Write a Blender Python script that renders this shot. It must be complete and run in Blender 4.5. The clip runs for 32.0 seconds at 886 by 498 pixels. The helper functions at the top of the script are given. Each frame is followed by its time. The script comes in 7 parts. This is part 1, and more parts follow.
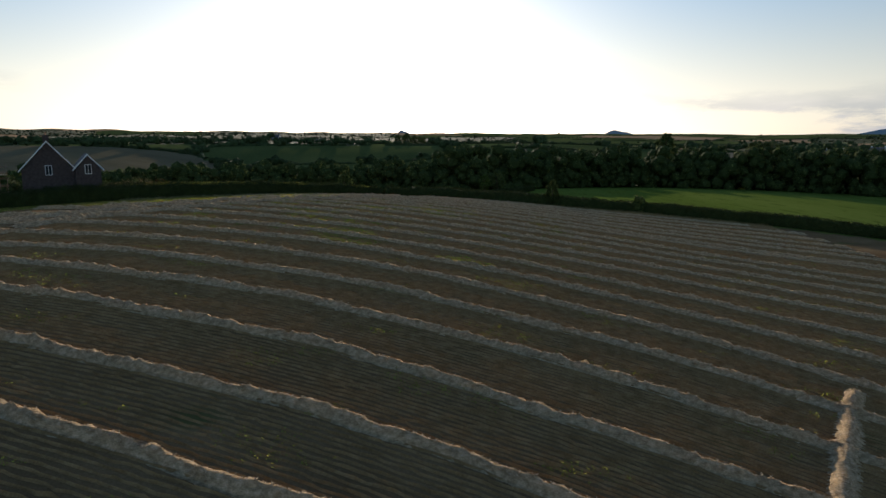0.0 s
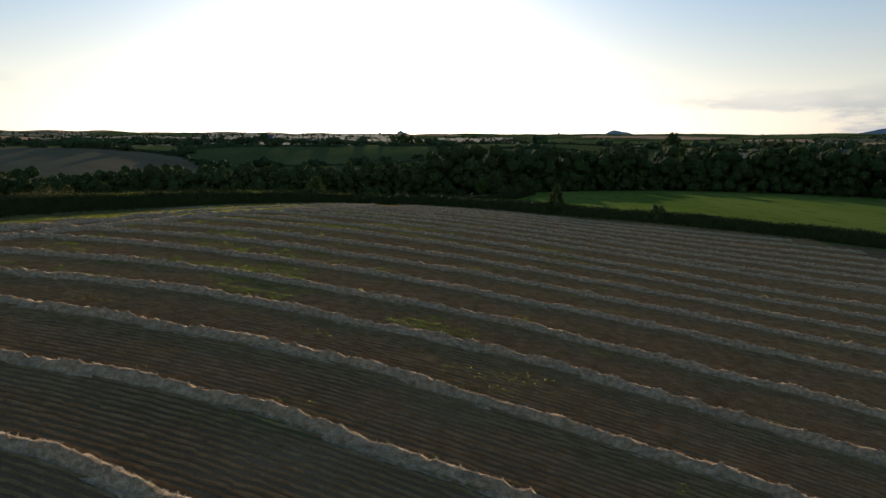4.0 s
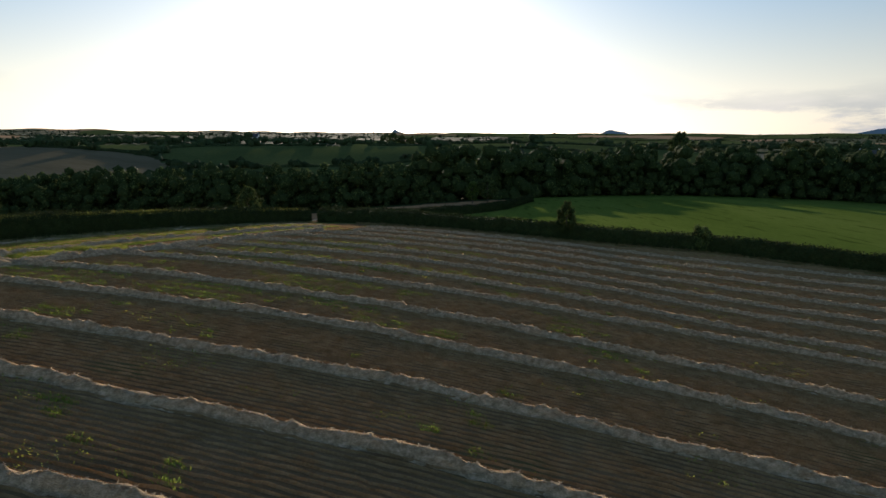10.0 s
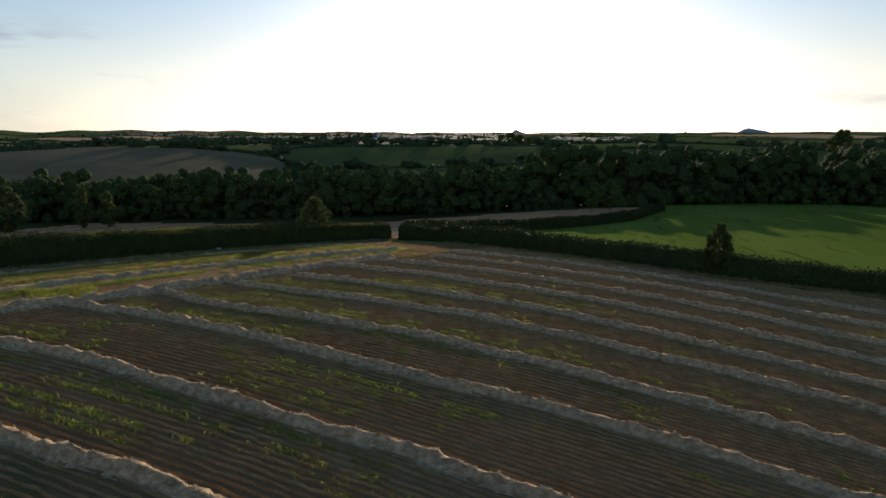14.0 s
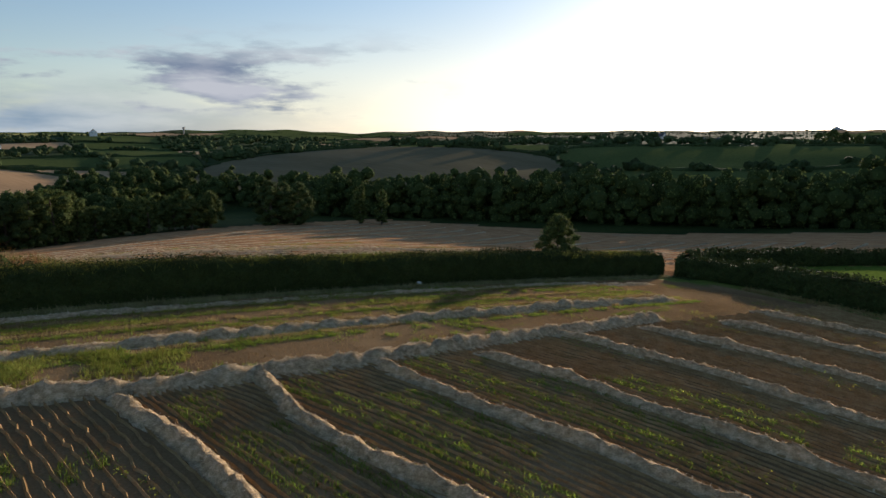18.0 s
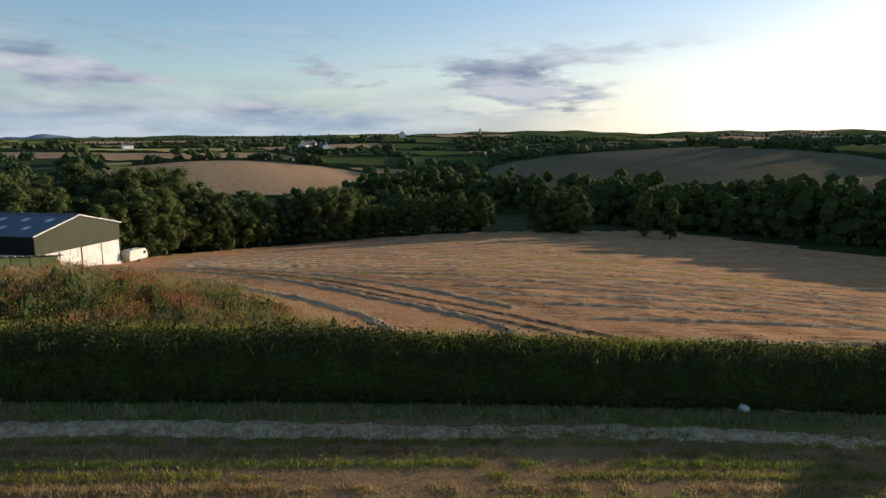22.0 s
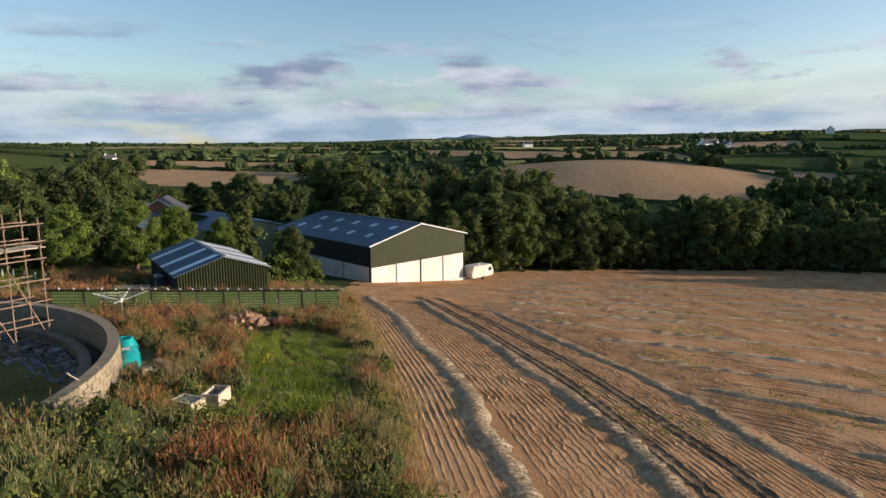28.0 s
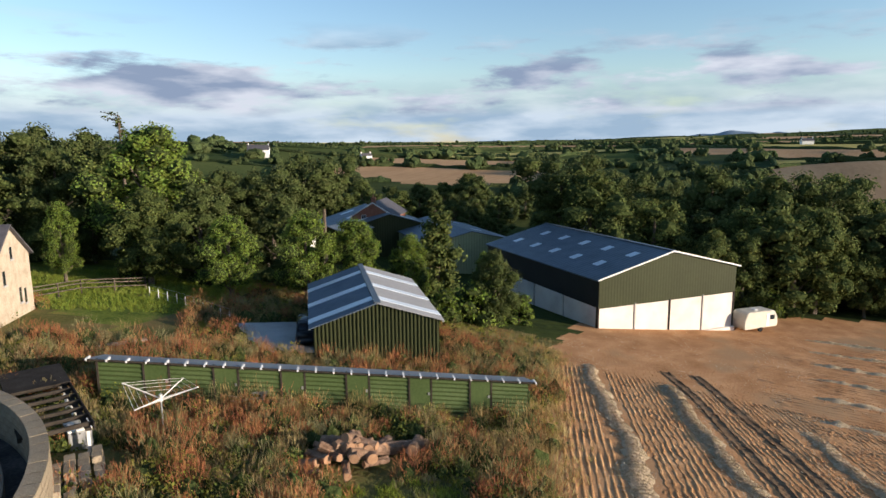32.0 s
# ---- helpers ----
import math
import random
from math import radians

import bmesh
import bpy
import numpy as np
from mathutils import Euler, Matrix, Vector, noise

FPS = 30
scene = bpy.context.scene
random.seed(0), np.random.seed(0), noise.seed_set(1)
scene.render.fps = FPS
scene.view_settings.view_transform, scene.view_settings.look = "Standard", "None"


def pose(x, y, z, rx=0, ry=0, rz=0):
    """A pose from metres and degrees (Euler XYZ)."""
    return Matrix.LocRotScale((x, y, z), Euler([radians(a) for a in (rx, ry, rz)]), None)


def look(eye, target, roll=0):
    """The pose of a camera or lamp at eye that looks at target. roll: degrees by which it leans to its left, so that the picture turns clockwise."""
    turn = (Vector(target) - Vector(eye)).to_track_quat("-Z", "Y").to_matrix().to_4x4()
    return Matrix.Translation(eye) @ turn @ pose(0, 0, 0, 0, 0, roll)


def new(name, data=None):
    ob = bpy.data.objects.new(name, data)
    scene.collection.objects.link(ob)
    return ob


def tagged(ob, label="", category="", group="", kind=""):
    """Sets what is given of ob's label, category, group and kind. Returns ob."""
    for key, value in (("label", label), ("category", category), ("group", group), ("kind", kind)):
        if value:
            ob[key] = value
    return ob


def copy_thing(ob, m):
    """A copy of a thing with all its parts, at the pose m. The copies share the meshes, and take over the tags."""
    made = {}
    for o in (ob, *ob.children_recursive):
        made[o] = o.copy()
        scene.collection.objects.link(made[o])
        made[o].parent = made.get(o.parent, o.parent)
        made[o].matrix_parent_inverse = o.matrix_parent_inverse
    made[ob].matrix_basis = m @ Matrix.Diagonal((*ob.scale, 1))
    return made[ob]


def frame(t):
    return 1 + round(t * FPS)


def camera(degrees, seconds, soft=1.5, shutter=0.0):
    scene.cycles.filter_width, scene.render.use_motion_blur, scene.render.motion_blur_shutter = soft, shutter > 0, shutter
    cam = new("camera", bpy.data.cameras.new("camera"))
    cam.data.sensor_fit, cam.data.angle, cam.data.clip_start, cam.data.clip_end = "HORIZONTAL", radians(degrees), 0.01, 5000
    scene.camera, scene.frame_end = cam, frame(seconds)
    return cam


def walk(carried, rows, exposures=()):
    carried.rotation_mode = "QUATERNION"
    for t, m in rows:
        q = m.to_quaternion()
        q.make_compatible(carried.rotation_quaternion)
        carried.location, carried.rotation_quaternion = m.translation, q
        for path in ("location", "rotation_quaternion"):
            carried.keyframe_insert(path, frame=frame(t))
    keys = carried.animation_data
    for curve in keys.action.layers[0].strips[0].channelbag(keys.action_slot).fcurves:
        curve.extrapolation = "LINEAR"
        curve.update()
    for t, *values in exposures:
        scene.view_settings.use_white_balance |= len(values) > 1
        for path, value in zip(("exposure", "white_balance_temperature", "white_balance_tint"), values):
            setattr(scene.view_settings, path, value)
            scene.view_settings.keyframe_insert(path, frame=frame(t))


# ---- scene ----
cam = camera(70.4, 32.0)
PATH = [
    (0, (-0.00, -0.00, 10.00), (-0.427, 19.727, 6.734), 0.10),
    (1, (0.58, 4.90, 10.01), (0.158, 24.626, 6.760), 0.02),
    (2, (1.17, 9.78, 10.03), (0.737, 29.513, 6.776), -0.03),
    (3, (1.67, 14.59, 10.03), (1.246, 34.322, 6.779), -0.06),
    (3.5, (1.91, 16.98, 10.02), (1.472, 36.708, 6.771), -0.06),
    (5.5, (2.61, 26.90, 10.04), (2.257, 46.630, 6.781), 0.11),
    (6, (2.85, 29.26, 10.06), (2.500, 48.991, 6.800), 0.12),
    (7, (3.37, 34.02, 10.10), (3.025, 53.746, 6.846), 0.12),
    (8, (3.74, 38.88, 10.17), (3.401, 58.612, 6.912), 0.09),
    (9, (4.14, 43.77, 10.22), (3.846, 63.505, 6.956), 0.06),
    (10, (4.64, 48.61, 10.23), (4.359, 68.338, 6.961), 0.07),
    (11, (5.14, 53.39, 10.24), (4.880, 73.123, 6.977), 0.07),
    (12, (5.67, 58.21, 10.29), (5.431, 77.941, 7.024), 0.05),
    (12.5, (5.82, 60.65, 10.32), (5.347, 80.381, 7.059), 0.03),
    (13, (5.88, 63.13, 10.35), (4.544, 82.816, 7.096), 0.01),
    (13.5, (5.83, 65.57, 10.40), (3.237, 85.132, 7.133), -0.01),
    (14, (5.70, 67.98, 10.44), (1.712, 87.305, 7.169), -0.03),
    (14.5, (5.52, 70.36, 10.47), (0.450, 89.431, 7.200), -0.06),
    (16.5, (3.86, 80.06, 10.50), (-5.069, 97.651, 7.192), -0.05),
    (17, (2.96, 82.38, 10.52), (-6.954, 99.439, 7.218), -0.05),
    (18, (0.77, 86.81, 10.53), (-11.020, 102.626, 7.250), -0.02),
    (19, (-1.97, 90.87, 10.52), (-15.551, 105.181, 7.245), 0.01),
    (20, (-5.20, 94.62, 10.50), (-20.311, 107.309, 7.229), 0.04),
    (21, (-8.83, 97.97, 10.48), (-25.209, 108.981, 7.216), 0.04),
    (22, (-12.54, 100.78, 10.43), (-29.995, 109.978, 7.169), 0.04),
    (23, (-16.48, 103.20, 10.39), (-34.715, 110.739, 7.144), 0.04),
    (24, (-20.65, 105.30, 10.38), (-39.522, 111.078, 7.139), 0.04),
    (25, (-24.97, 106.91, 10.37), (-44.356, 110.600, 7.120), -0.04),
    (26, (-29.38, 107.98, 10.38), (-49.053, 109.499, 7.118), -0.14),
    (26.5, (-31.63, 108.38, 10.39), (-51.351, 108.880, 7.119), -0.18),
    (28.5, (-41.43, 109.03, 10.56), (-60.880, 105.741, 7.241), -0.13),
    (29, (-43.87, 108.82, 10.56), (-63.136, 104.629, 7.231), -0.15),
    (30, (-48.63, 107.99, 10.55), (-67.413, 101.990, 7.209), -0.22),
    (31, (-53.30, 106.78, 10.53), (-71.401, 98.954, 7.199), -0.34),
    (32, (-57.78, 105.36, 10.53), (-75.070, 95.875, 7.201), -0.46),
]
EXPOSURES = [(0.0, 0.0, 6400, 13), (12.0, 0.06, 6400, 13), (17.0, 0.2, 6550, 14), (20.0, 0.36, 6600, 14), (23.0, 0.43, 6600, 14), (26.5, 0.48, 6550, 14), (32.0, 0.72, 6450, 14)]
walk(cam, [(t, look(eye, target, roll)) for t, eye, target, roll in PATH], EXPOSURES)

# ---- light ----
SUN_YAW, SUN_UP = 7.0, 8.5
world = bpy.data.worlds.new("sky")
scene.world = world
world.use_nodes = True
wn = world.node_tree.nodes
sky = wn.new("ShaderNodeTexSky")
sky.sky_type = "NISHITA"
sky.sun_disc = False
sky.sun_elevation = radians(SUN_UP)
sky.sun_rotation = radians(-SUN_YAW)
sky.altitude = 100
sky.air_density, sky.dust_density, sky.ozone_density = 1.0, 0.42, 2.5
# the summer haze takes the colour out of the sky towards the horizon
wl = world.node_tree.links
where, split, low = wn.new("ShaderNodeTexCoord"), wn.new("ShaderNodeSeparateXYZ"), wn.new("ShaderNodeMapRange")
low.inputs[1].default_value, low.inputs[2].default_value, low.inputs[3].default_value, low.inputs[4].default_value = 0.0, 0.3, 0.8, 0.0
low.interpolation_type = "SMOOTHSTEP"
grey, cream, hazy = wn.new("ShaderNodeRGBToBW"), wn.new("ShaderNodeMix"), wn.new("ShaderNodeMix")
cream.data_type = hazy.data_type = "RGBA"
cream.blend_type = "MULTIPLY"
cream.inputs[0].default_value = 1.0
cream.inputs[7].default_value = (1.08, 0.97, 0.82, 1)
wl.new(where.outputs["Generated"], split.inputs[0])
wl.new(split.outputs[2], low.inputs[0])
wl.new(sky.outputs[0], grey.inputs[0])
wl.new(grey.outputs[0], cream.inputs[6])
sunward, near_sun, haze = wn.new("ShaderNodeVectorMath"), wn.new("ShaderNodeMapRange"), wn.new("ShaderNodeMath")
sunward.operation, haze.operation = "DOT_PRODUCT", "MULTIPLY"
sunward.inputs[1].default_value = (math.sin(radians(SUN_YAW)), math.cos(radians(SUN_YAW)), 0)
near_sun.inputs[1].default_value, near_sun.inputs[2].default_value, near_sun.inputs[3].default_value = 0.0, 0.8, 0.12
wl.new(where.outputs["Generated"], sunward.inputs[0])
wl.new(sunward.outputs["Value"], near_sun.inputs[0])
wl.new(low.outputs[0], haze.inputs[0])
wl.new(near_sun.outputs[0], haze.inputs[1])
wl.new(haze.outputs[0], hazy.inputs[0])
wl.new(sky.outputs[0], hazy.inputs[6])
wl.new(cream.outputs[2], hazy.inputs[7])
wl.new(hazy.outputs[2], wn["Background"].inputs[0])
wn["Background"].inputs[1].default_value = 0.155
sun = new("sun", bpy.data.lights.new("sun", "SUN"))
sun.data.energy, sun.data.angle, sun.data.color = 5.0, radians(0.6), (1.0, 0.87, 0.7)
sun.matrix_world = look((0, 0, 0), (math.sin(radians(SUN_YAW)), -math.cos(radians(SUN_YAW)), -math.tan(radians(SUN_UP))))

# ---- small tools ----
RNG = np.random.default_rng(7)


def mesh_object(name, verts, faces, mat, parent=None, smooth=False, mats=None, index=None):
    """A mesh object from arrays; faces all of one length."""
    me = bpy.data.meshes.new(name)
    verts, faces = np.asarray(verts, np.float32), np.asarray(faces, np.int32)
    n, k = faces.shape
    me.vertices.add(len(verts))
    me.vertices.foreach_set("co", verts.ravel())
    me.loops.add(n * k)
    me.loops.foreach_set("vertex_index", faces.ravel())
    me.polygons.add(n)
    me.polygons.foreach_set("loop_start", np.arange(0, n * k, k, dtype=np.int32))
    me.polygons.foreach_set("use_smooth", np.full(n, smooth))
    for m in mats or [mat]:
        me.materials.append(m)
    if index is not None:
        me.polygons.foreach_set("material_index", np.asarray(index, np.int32))
    me.update(calc_edges=True)
    me.validate()
    ob = new(name, me)
    ob.parent = parent
    return ob


def empty(name, x=0.0, y=0.0, z=0.0, rz=0.0):
    ob = new(name)
    ob.empty_display_size = 0.3
    ob.matrix_basis = pose(x, y, z, 0, 0, rz)
    return ob


def part(name, bm, mat, parent, label="", smooth=False):
    """A bmesh as one mesh object under a thing or a part."""
    me = bpy.data.meshes.new(name)
    bm.to_mesh(me)
    bm.free()
    me.materials.append(mat)
    if smooth:
        me.polygons.foreach_set("use_smooth", np.ones(len(me.polygons), bool))
    ob = new(name, me)
    ob.parent = parent
    return tagged(ob, label)


def box(bm, x0, x1, y0, y1, z0, z1, m=None):
    """Adds a box to a bmesh, turned by m."""
    vs = [bm.verts.new((x, y, z)) for z in (z0, z1) for y in (y0, y1) for x in (x0, x1)]
    if m is not None:
        for v in vs:
            v.co = m @ v.co
    for f in ((0, 2, 3, 1), (4, 5, 7, 6), (0, 1, 5, 4), (2, 6, 7, 3), (0, 4, 6, 2), (1, 3, 7, 5)):
        bm.faces.new([vs[i] for i in f])
    return vs


def a_box(x0, x1, y0, y1, z0, z1, bevel=0.0, m=None):
    bm = bmesh.new()
    box(bm, x0, x1, y0, y1, z0, z1, m)
    if bevel:
        bmesh.ops.bevel(bm, geom=bm.edges[:], offset=bevel, segments=2, affect="EDGES")
    return bm


def rod(bm, a, b, r0, r1=None, sides=8):
    """A tapered round bar from a to b."""
    a, b = Vector(a), Vector(b)
    d = b - a
    q = d.to_track_quat("Z", "Y")
    rings = []
    for c, r in ((a, r0), (b, r0 if r1 is None else r1)):
        rings.append([bm.verts.new(c + q @ Vector((r * math.cos(6.28319 * i / sides), r * math.sin(6.28319 * i / sides), 0))) for i in range(sides)])
    for i in range(sides):
        bm.faces.new((rings[0][i], rings[0][(i + 1) % sides], rings[1][(i + 1) % sides], rings[1][i]))
    bm.faces.new(rings[0][::-1])
    bm.faces.new(rings[1])
    return bm


def a_rod(a, b, r0, r1=None, sides=8):
    return rod(bmesh.new(), a, b, r0, r1, sides)


def smooth_noise(x, y, size, seed):
    """A soft random field between -1 and 1."""
    r = np.random.default_rng(seed)
    v = np.zeros(np.shape(x))
    for _ in range(6):
        a, p = r.uniform(0, 6.283), r.uniform(0, 6.283)
        f = r.uniform(0.6, 1.7) / size
        v = v + np.sin((x * math.cos(a) + y * math.sin(a)) * f * 6.283 + p)
    return v / 3.2


# ---- materials ----
def material(name, colours, scale=1.0, rough=0.9, bump=0.3, bump_scale=None, metal=0.0, spread=0.0, through_light=0.0, stretch=(1, 1, 1), turn=0.0, detail=6.0, dist=0.05, patch=None, gloss=None):
    """Noise at two scales over a ramp of colours, with fine relief. spread: tint by object or island."""
    m = bpy.data.materials.new(name)
    m.use_nodes = True
    n, l = m.node_tree.nodes, m.node_tree.links
    b = n["Principled BSDF"]
    b.inputs["Roughness"].default_value = rough
    b.inputs["Metallic"].default_value = metal
    b.inputs["Specular IOR Level"].default_value = (0.04 if rough > 0.7 else 0.4) if gloss is None else gloss
    tc, mp = n.new("ShaderNodeTexCoord"), n.new("ShaderNodeMapping")
    mp.inputs["Scale"].default_value = stretch
    mp.inputs["Rotation"].default_value = (0, 0, radians(turn))
    l.new(tc.outputs["Object"], mp.inputs[0])
    big, small = n.new("ShaderNodeTexNoise"), n.new("ShaderNodeTexNoise")
    big.inputs["Scale"].default_value, big.inputs["Detail"].default_value = scale, detail
    small.inputs["Scale"].default_value, small.inputs["Detail"].default_value = (bump_scale or scale * 9), 4.0
    l.new(mp.outputs[0], big.inputs[0])
    l.new(mp.outputs[0], small.inputs[0])
    mix = n.new("ShaderNodeMix")
    mix.inputs[0].default_value = 0.4
    l.new(big.outputs[0], mix.inputs[2])
    l.new(small.outputs[0], mix.inputs[3])
    ramp = n.new("ShaderNodeValToRGB")
    l.new(mix.outputs[0], ramp.inputs[0])
    e = ramp.color_ramp.elements
    while len(e) < len(colours):
        e.new(0.5)
    for i, c in enumerate(colours):
        e[i].position = 0.34 + 0.32 * i / max(1, len(colours) - 1)
        e[i].color = (*c, 1)
    out = ramp.outputs[0]
    if patch:
        colour, p_scale, level = patch
        spots, cut, blend = n.new("ShaderNodeTexNoise"), n.new("ShaderNodeMapRange"), n.new("ShaderNodeMix")
        blend.data_type = "RGBA"
        spots.inputs["Scale"].default_value, spots.inputs["Detail"].default_value = p_scale, 5.0
        cut.inputs[1].default_value, cut.inputs[2].default_value = level, level + 0.09
        l.new(mp.outputs[0], spots.inputs[0])
        l.new(spots.outputs[0], cut.inputs[0])
        l.new(cut.outputs[0], blend.inputs[0])
        l.new(out, blend.inputs[6])
        blend.inputs[7].default_value = (*colour, 1)
        out = blend.outputs[2]
    if spread:
        geo, info = n.new("ShaderNodeNewGeometry"), n.new("ShaderNodeObjectInfo")
        add = n.new("ShaderNodeMath")
        l.new(geo.outputs["Random Per Island"], add.inputs[0])
        l.new(info.outputs["Random"], add.inputs[1])
        rng_map = n.new("ShaderNodeMapRange")
        rng_map.inputs[2].default_value = 2.0
        rng_map.inputs[3].default_value, rng_map.inputs[4].default_value = 1 - spread, 1 + spread
        l.new(add.outputs[0], rng_map.inputs[0])
        hsv = n.new("ShaderNodeHueSaturation")
        l.new(rng_map.outputs[0], hsv.inputs["Value"])
        hue = n.new("ShaderNodeMapRange")
        hue.inputs[3].default_value, hue.inputs[4].default_value = 0.5 - 0.05 * spread, 0.5 + 0.05 * spread
        l.new(geo.outputs["Random Per Island"], hue.inputs[0])
        l.new(hue.outputs[0], hsv.inputs["Hue"])
        l.new(out, hsv.inputs["Color"])
        out = hsv.outputs[0]
    l.new(out, b.inputs["Base Color"])
    if bump:
        bp = n.new("ShaderNodeBump")
        bp.inputs["Strength"].default_value = bump
        bp.inputs["Distance"].default_value = dist
        l.new(small.outputs[0], bp.inputs["Height"])
        l.new(bp.outputs[0], b.inputs["Normal"])
    if through_light:
        tr, ms = n.new("ShaderNodeBsdfTranslucent"), n.new("ShaderNodeMixShader")
        ms.inputs[0].default_value = through_light
        l.new(out, tr.inputs[0])
        l.new(b.outputs[0], ms.inputs[1])
        l.new(tr.outputs[0], ms.inputs[2])
        l.new(ms.outputs[0], n["Material Output"].inputs[0])
    return m


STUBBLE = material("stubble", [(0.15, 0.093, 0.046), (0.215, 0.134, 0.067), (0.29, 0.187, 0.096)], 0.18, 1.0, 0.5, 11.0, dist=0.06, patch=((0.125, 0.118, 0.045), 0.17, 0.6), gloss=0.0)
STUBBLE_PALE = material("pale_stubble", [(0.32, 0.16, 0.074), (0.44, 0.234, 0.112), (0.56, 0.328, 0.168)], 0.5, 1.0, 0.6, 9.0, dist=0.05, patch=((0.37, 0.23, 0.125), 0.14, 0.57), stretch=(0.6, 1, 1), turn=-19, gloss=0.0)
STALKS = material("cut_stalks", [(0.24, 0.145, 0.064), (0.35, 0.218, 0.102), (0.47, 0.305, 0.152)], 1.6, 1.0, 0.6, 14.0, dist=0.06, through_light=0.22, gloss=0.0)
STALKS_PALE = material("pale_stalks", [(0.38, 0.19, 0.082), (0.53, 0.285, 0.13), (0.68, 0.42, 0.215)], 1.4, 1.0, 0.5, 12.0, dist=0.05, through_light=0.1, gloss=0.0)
STRAW = material("straw", [(0.36, 0.275, 0.185), (0.61, 0.485, 0.345), (0.82, 0.68, 0.51)], 5.0, 0.95, 0.6, 22.0, spread=0.28, through_light=0.52, dist=0.05, gloss=0.0, stretch=(1, 1, 1.6))
# Paler copy of the straw; the second field's front light is in its colour.
SUNLIT_STRAW = material("sunlit_straw", [(0.38, 0.275, 0.17), (0.58, 0.445, 0.3), (0.76, 0.62, 0.455)], 4.0, 1.0, 1.0, 16.0, dist=0.07, spread=0.3, through_light=0.42, gloss=0.0)
SWATH = material("packed_straw", [(0.27, 0.184, 0.1), (0.52, 0.378, 0.224), (0.8, 0.61, 0.4)], 4.0, 1.0, 0.8, 17.0, dist=0.05, through_light=0.28, gloss=0.0, stretch=(1, 1, 1.6))
VERGE = material("verge_grass", [(0.05, 0.08, 0.015), (0.13, 0.16, 0.03), (0.26, 0.19, 0.07)], 0.3, 1.0, 0.8, 6.0, dist=0.1)
PASTURE = material("pasture", [(0.085, 0.122, 0.022), (0.112, 0.155, 0.028), (0.15, 0.188, 0.04)], 0.05, 1.0, 0.3, 3.0, dist=0.1, gloss=0.0, patch=((0.07, 0.1, 0.018), 0.5, 0.58), stretch=(1, 0.15, 1), turn=25)
ROUGH = material("rough_ground", [(0.06, 0.07, 0.02), (0.13, 0.12, 0.04), (0.2, 0.13, 0.06)], 0.25, 1.0, 0.8, 5.0, dist=0.1)
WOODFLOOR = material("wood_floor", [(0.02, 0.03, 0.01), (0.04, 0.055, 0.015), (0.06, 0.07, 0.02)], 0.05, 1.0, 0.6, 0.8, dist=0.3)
FARCROP = material("far_stubble", [(0.34, 0.21, 0.115), (0.42, 0.265, 0.145), (0.48, 0.32, 0.18)], 0.03, 1.0, 0.2, 0.6, dist=0.3, gloss=0.0, stretch=(0.15, 1, 1), turn=40)
FARGREY = material("far_grey_stubble", [(0.14, 0.112, 0.064), (0.18, 0.143, 0.083), (0.22, 0.176, 0.106)], 0.03, 1.0, 0.2, 0.6, dist=0.3, gloss=0.0, stretch=(0.15, 1, 1), turn=40)
FARGRASS = material("far_grass", [(0.062, 0.082, 0.03), (0.088, 0.108, 0.036), (0.125, 0.138, 0.05)], 0.012, 1.0, 0.12, 0.5, dist=0.3, gloss=0.0)
FARGOLD = material("far_gold", [(0.32, 0.27, 0.09), (0.4, 0.335, 0.115), (0.47, 0.4, 0.145)], 0.02, 1.0, 0.12, 0.5, dist=0.3, gloss=0.0)
FARWOOD = material("far_wood", [(0.02, 0.035, 0.012), (0.035, 0.055, 0.018), (0.06, 0.08, 0.025)], 0.03, 1.0, 0.8, 0.2, dist=1.5)
LEAF = material("leaves", [(0.07, 0.088, 0.026), (0.11, 0.132, 0.038), (0.155, 0.178, 0.052)], 0.35, 0.75, 0.0, spread=0.42, through_light=0.26)
LEAF_LIGHT = material("light_leaves", [(0.125, 0.178, 0.03), (0.185, 0.25, 0.046), (0.255, 0.32, 0.07)], 0.35, 0.75, 0.0, spread=0.45, through_light=0.48)
LEAF_DARK = material("dark_leaves", [(0.055, 0.069, 0.025), (0.088, 0.106, 0.037), (0.128, 0.146, 0.052)], 0.35, 0.8, 0.0, spread=0.4, through_light=0.25)
HEDGE = material("hedge_leaves", [(0.036, 0.045, 0.016), (0.054, 0.066, 0.022), (0.085, 0.098, 0.032)], 0.8, 0.85, 0.0, spread=0.32, through_light=0.12)
# Darker than the leaves: shade deep inside foliage is put in this colour.
CORE = material("shade_dark_core", [(0.035, 0.048, 0.015), (0.065, 0.084, 0.026)], 1.5, 1.0, 1.0, 5.0, dist=0.3)
BARK = material("bark", [(0.06, 0.045, 0.035), (0.12, 0.095, 0.07), (0.2, 0.16, 0.12)], 3.0, 0.95, 0.8, 20.0)

# ---- ground ----
HILLS = [1.0, 5.6, 1.3, -4.0, 1.0, -2.8, -0.7, -1.3, -0.3, 0.9, 2.5, -1.5, 5.2, 3.8, 0.7, 2.1, -0.9, 0.0, 3.2, 4.9, 5.6, 3.2, -0.3, -1.9, 5.5, 3.4, 3.7, 3.3, 2.6, 2.3, 0.5, 1.1, 0.9, 2.2, -1.7, 1.2, -0.1, 1.1, 2.2, 2.8, 2.7, 1.1]
SKYLINE = ((-60, 0.9), (-34, 0.85), (0, 1.05), (20, 1.15), (35, 1.2), (45, 1.0), (53, 1.3), (62, 1.0), (85, 0.7), (98, 0.35), (112, 0.02), (128, 0.0), (140, 0.25), (200, 0.3))
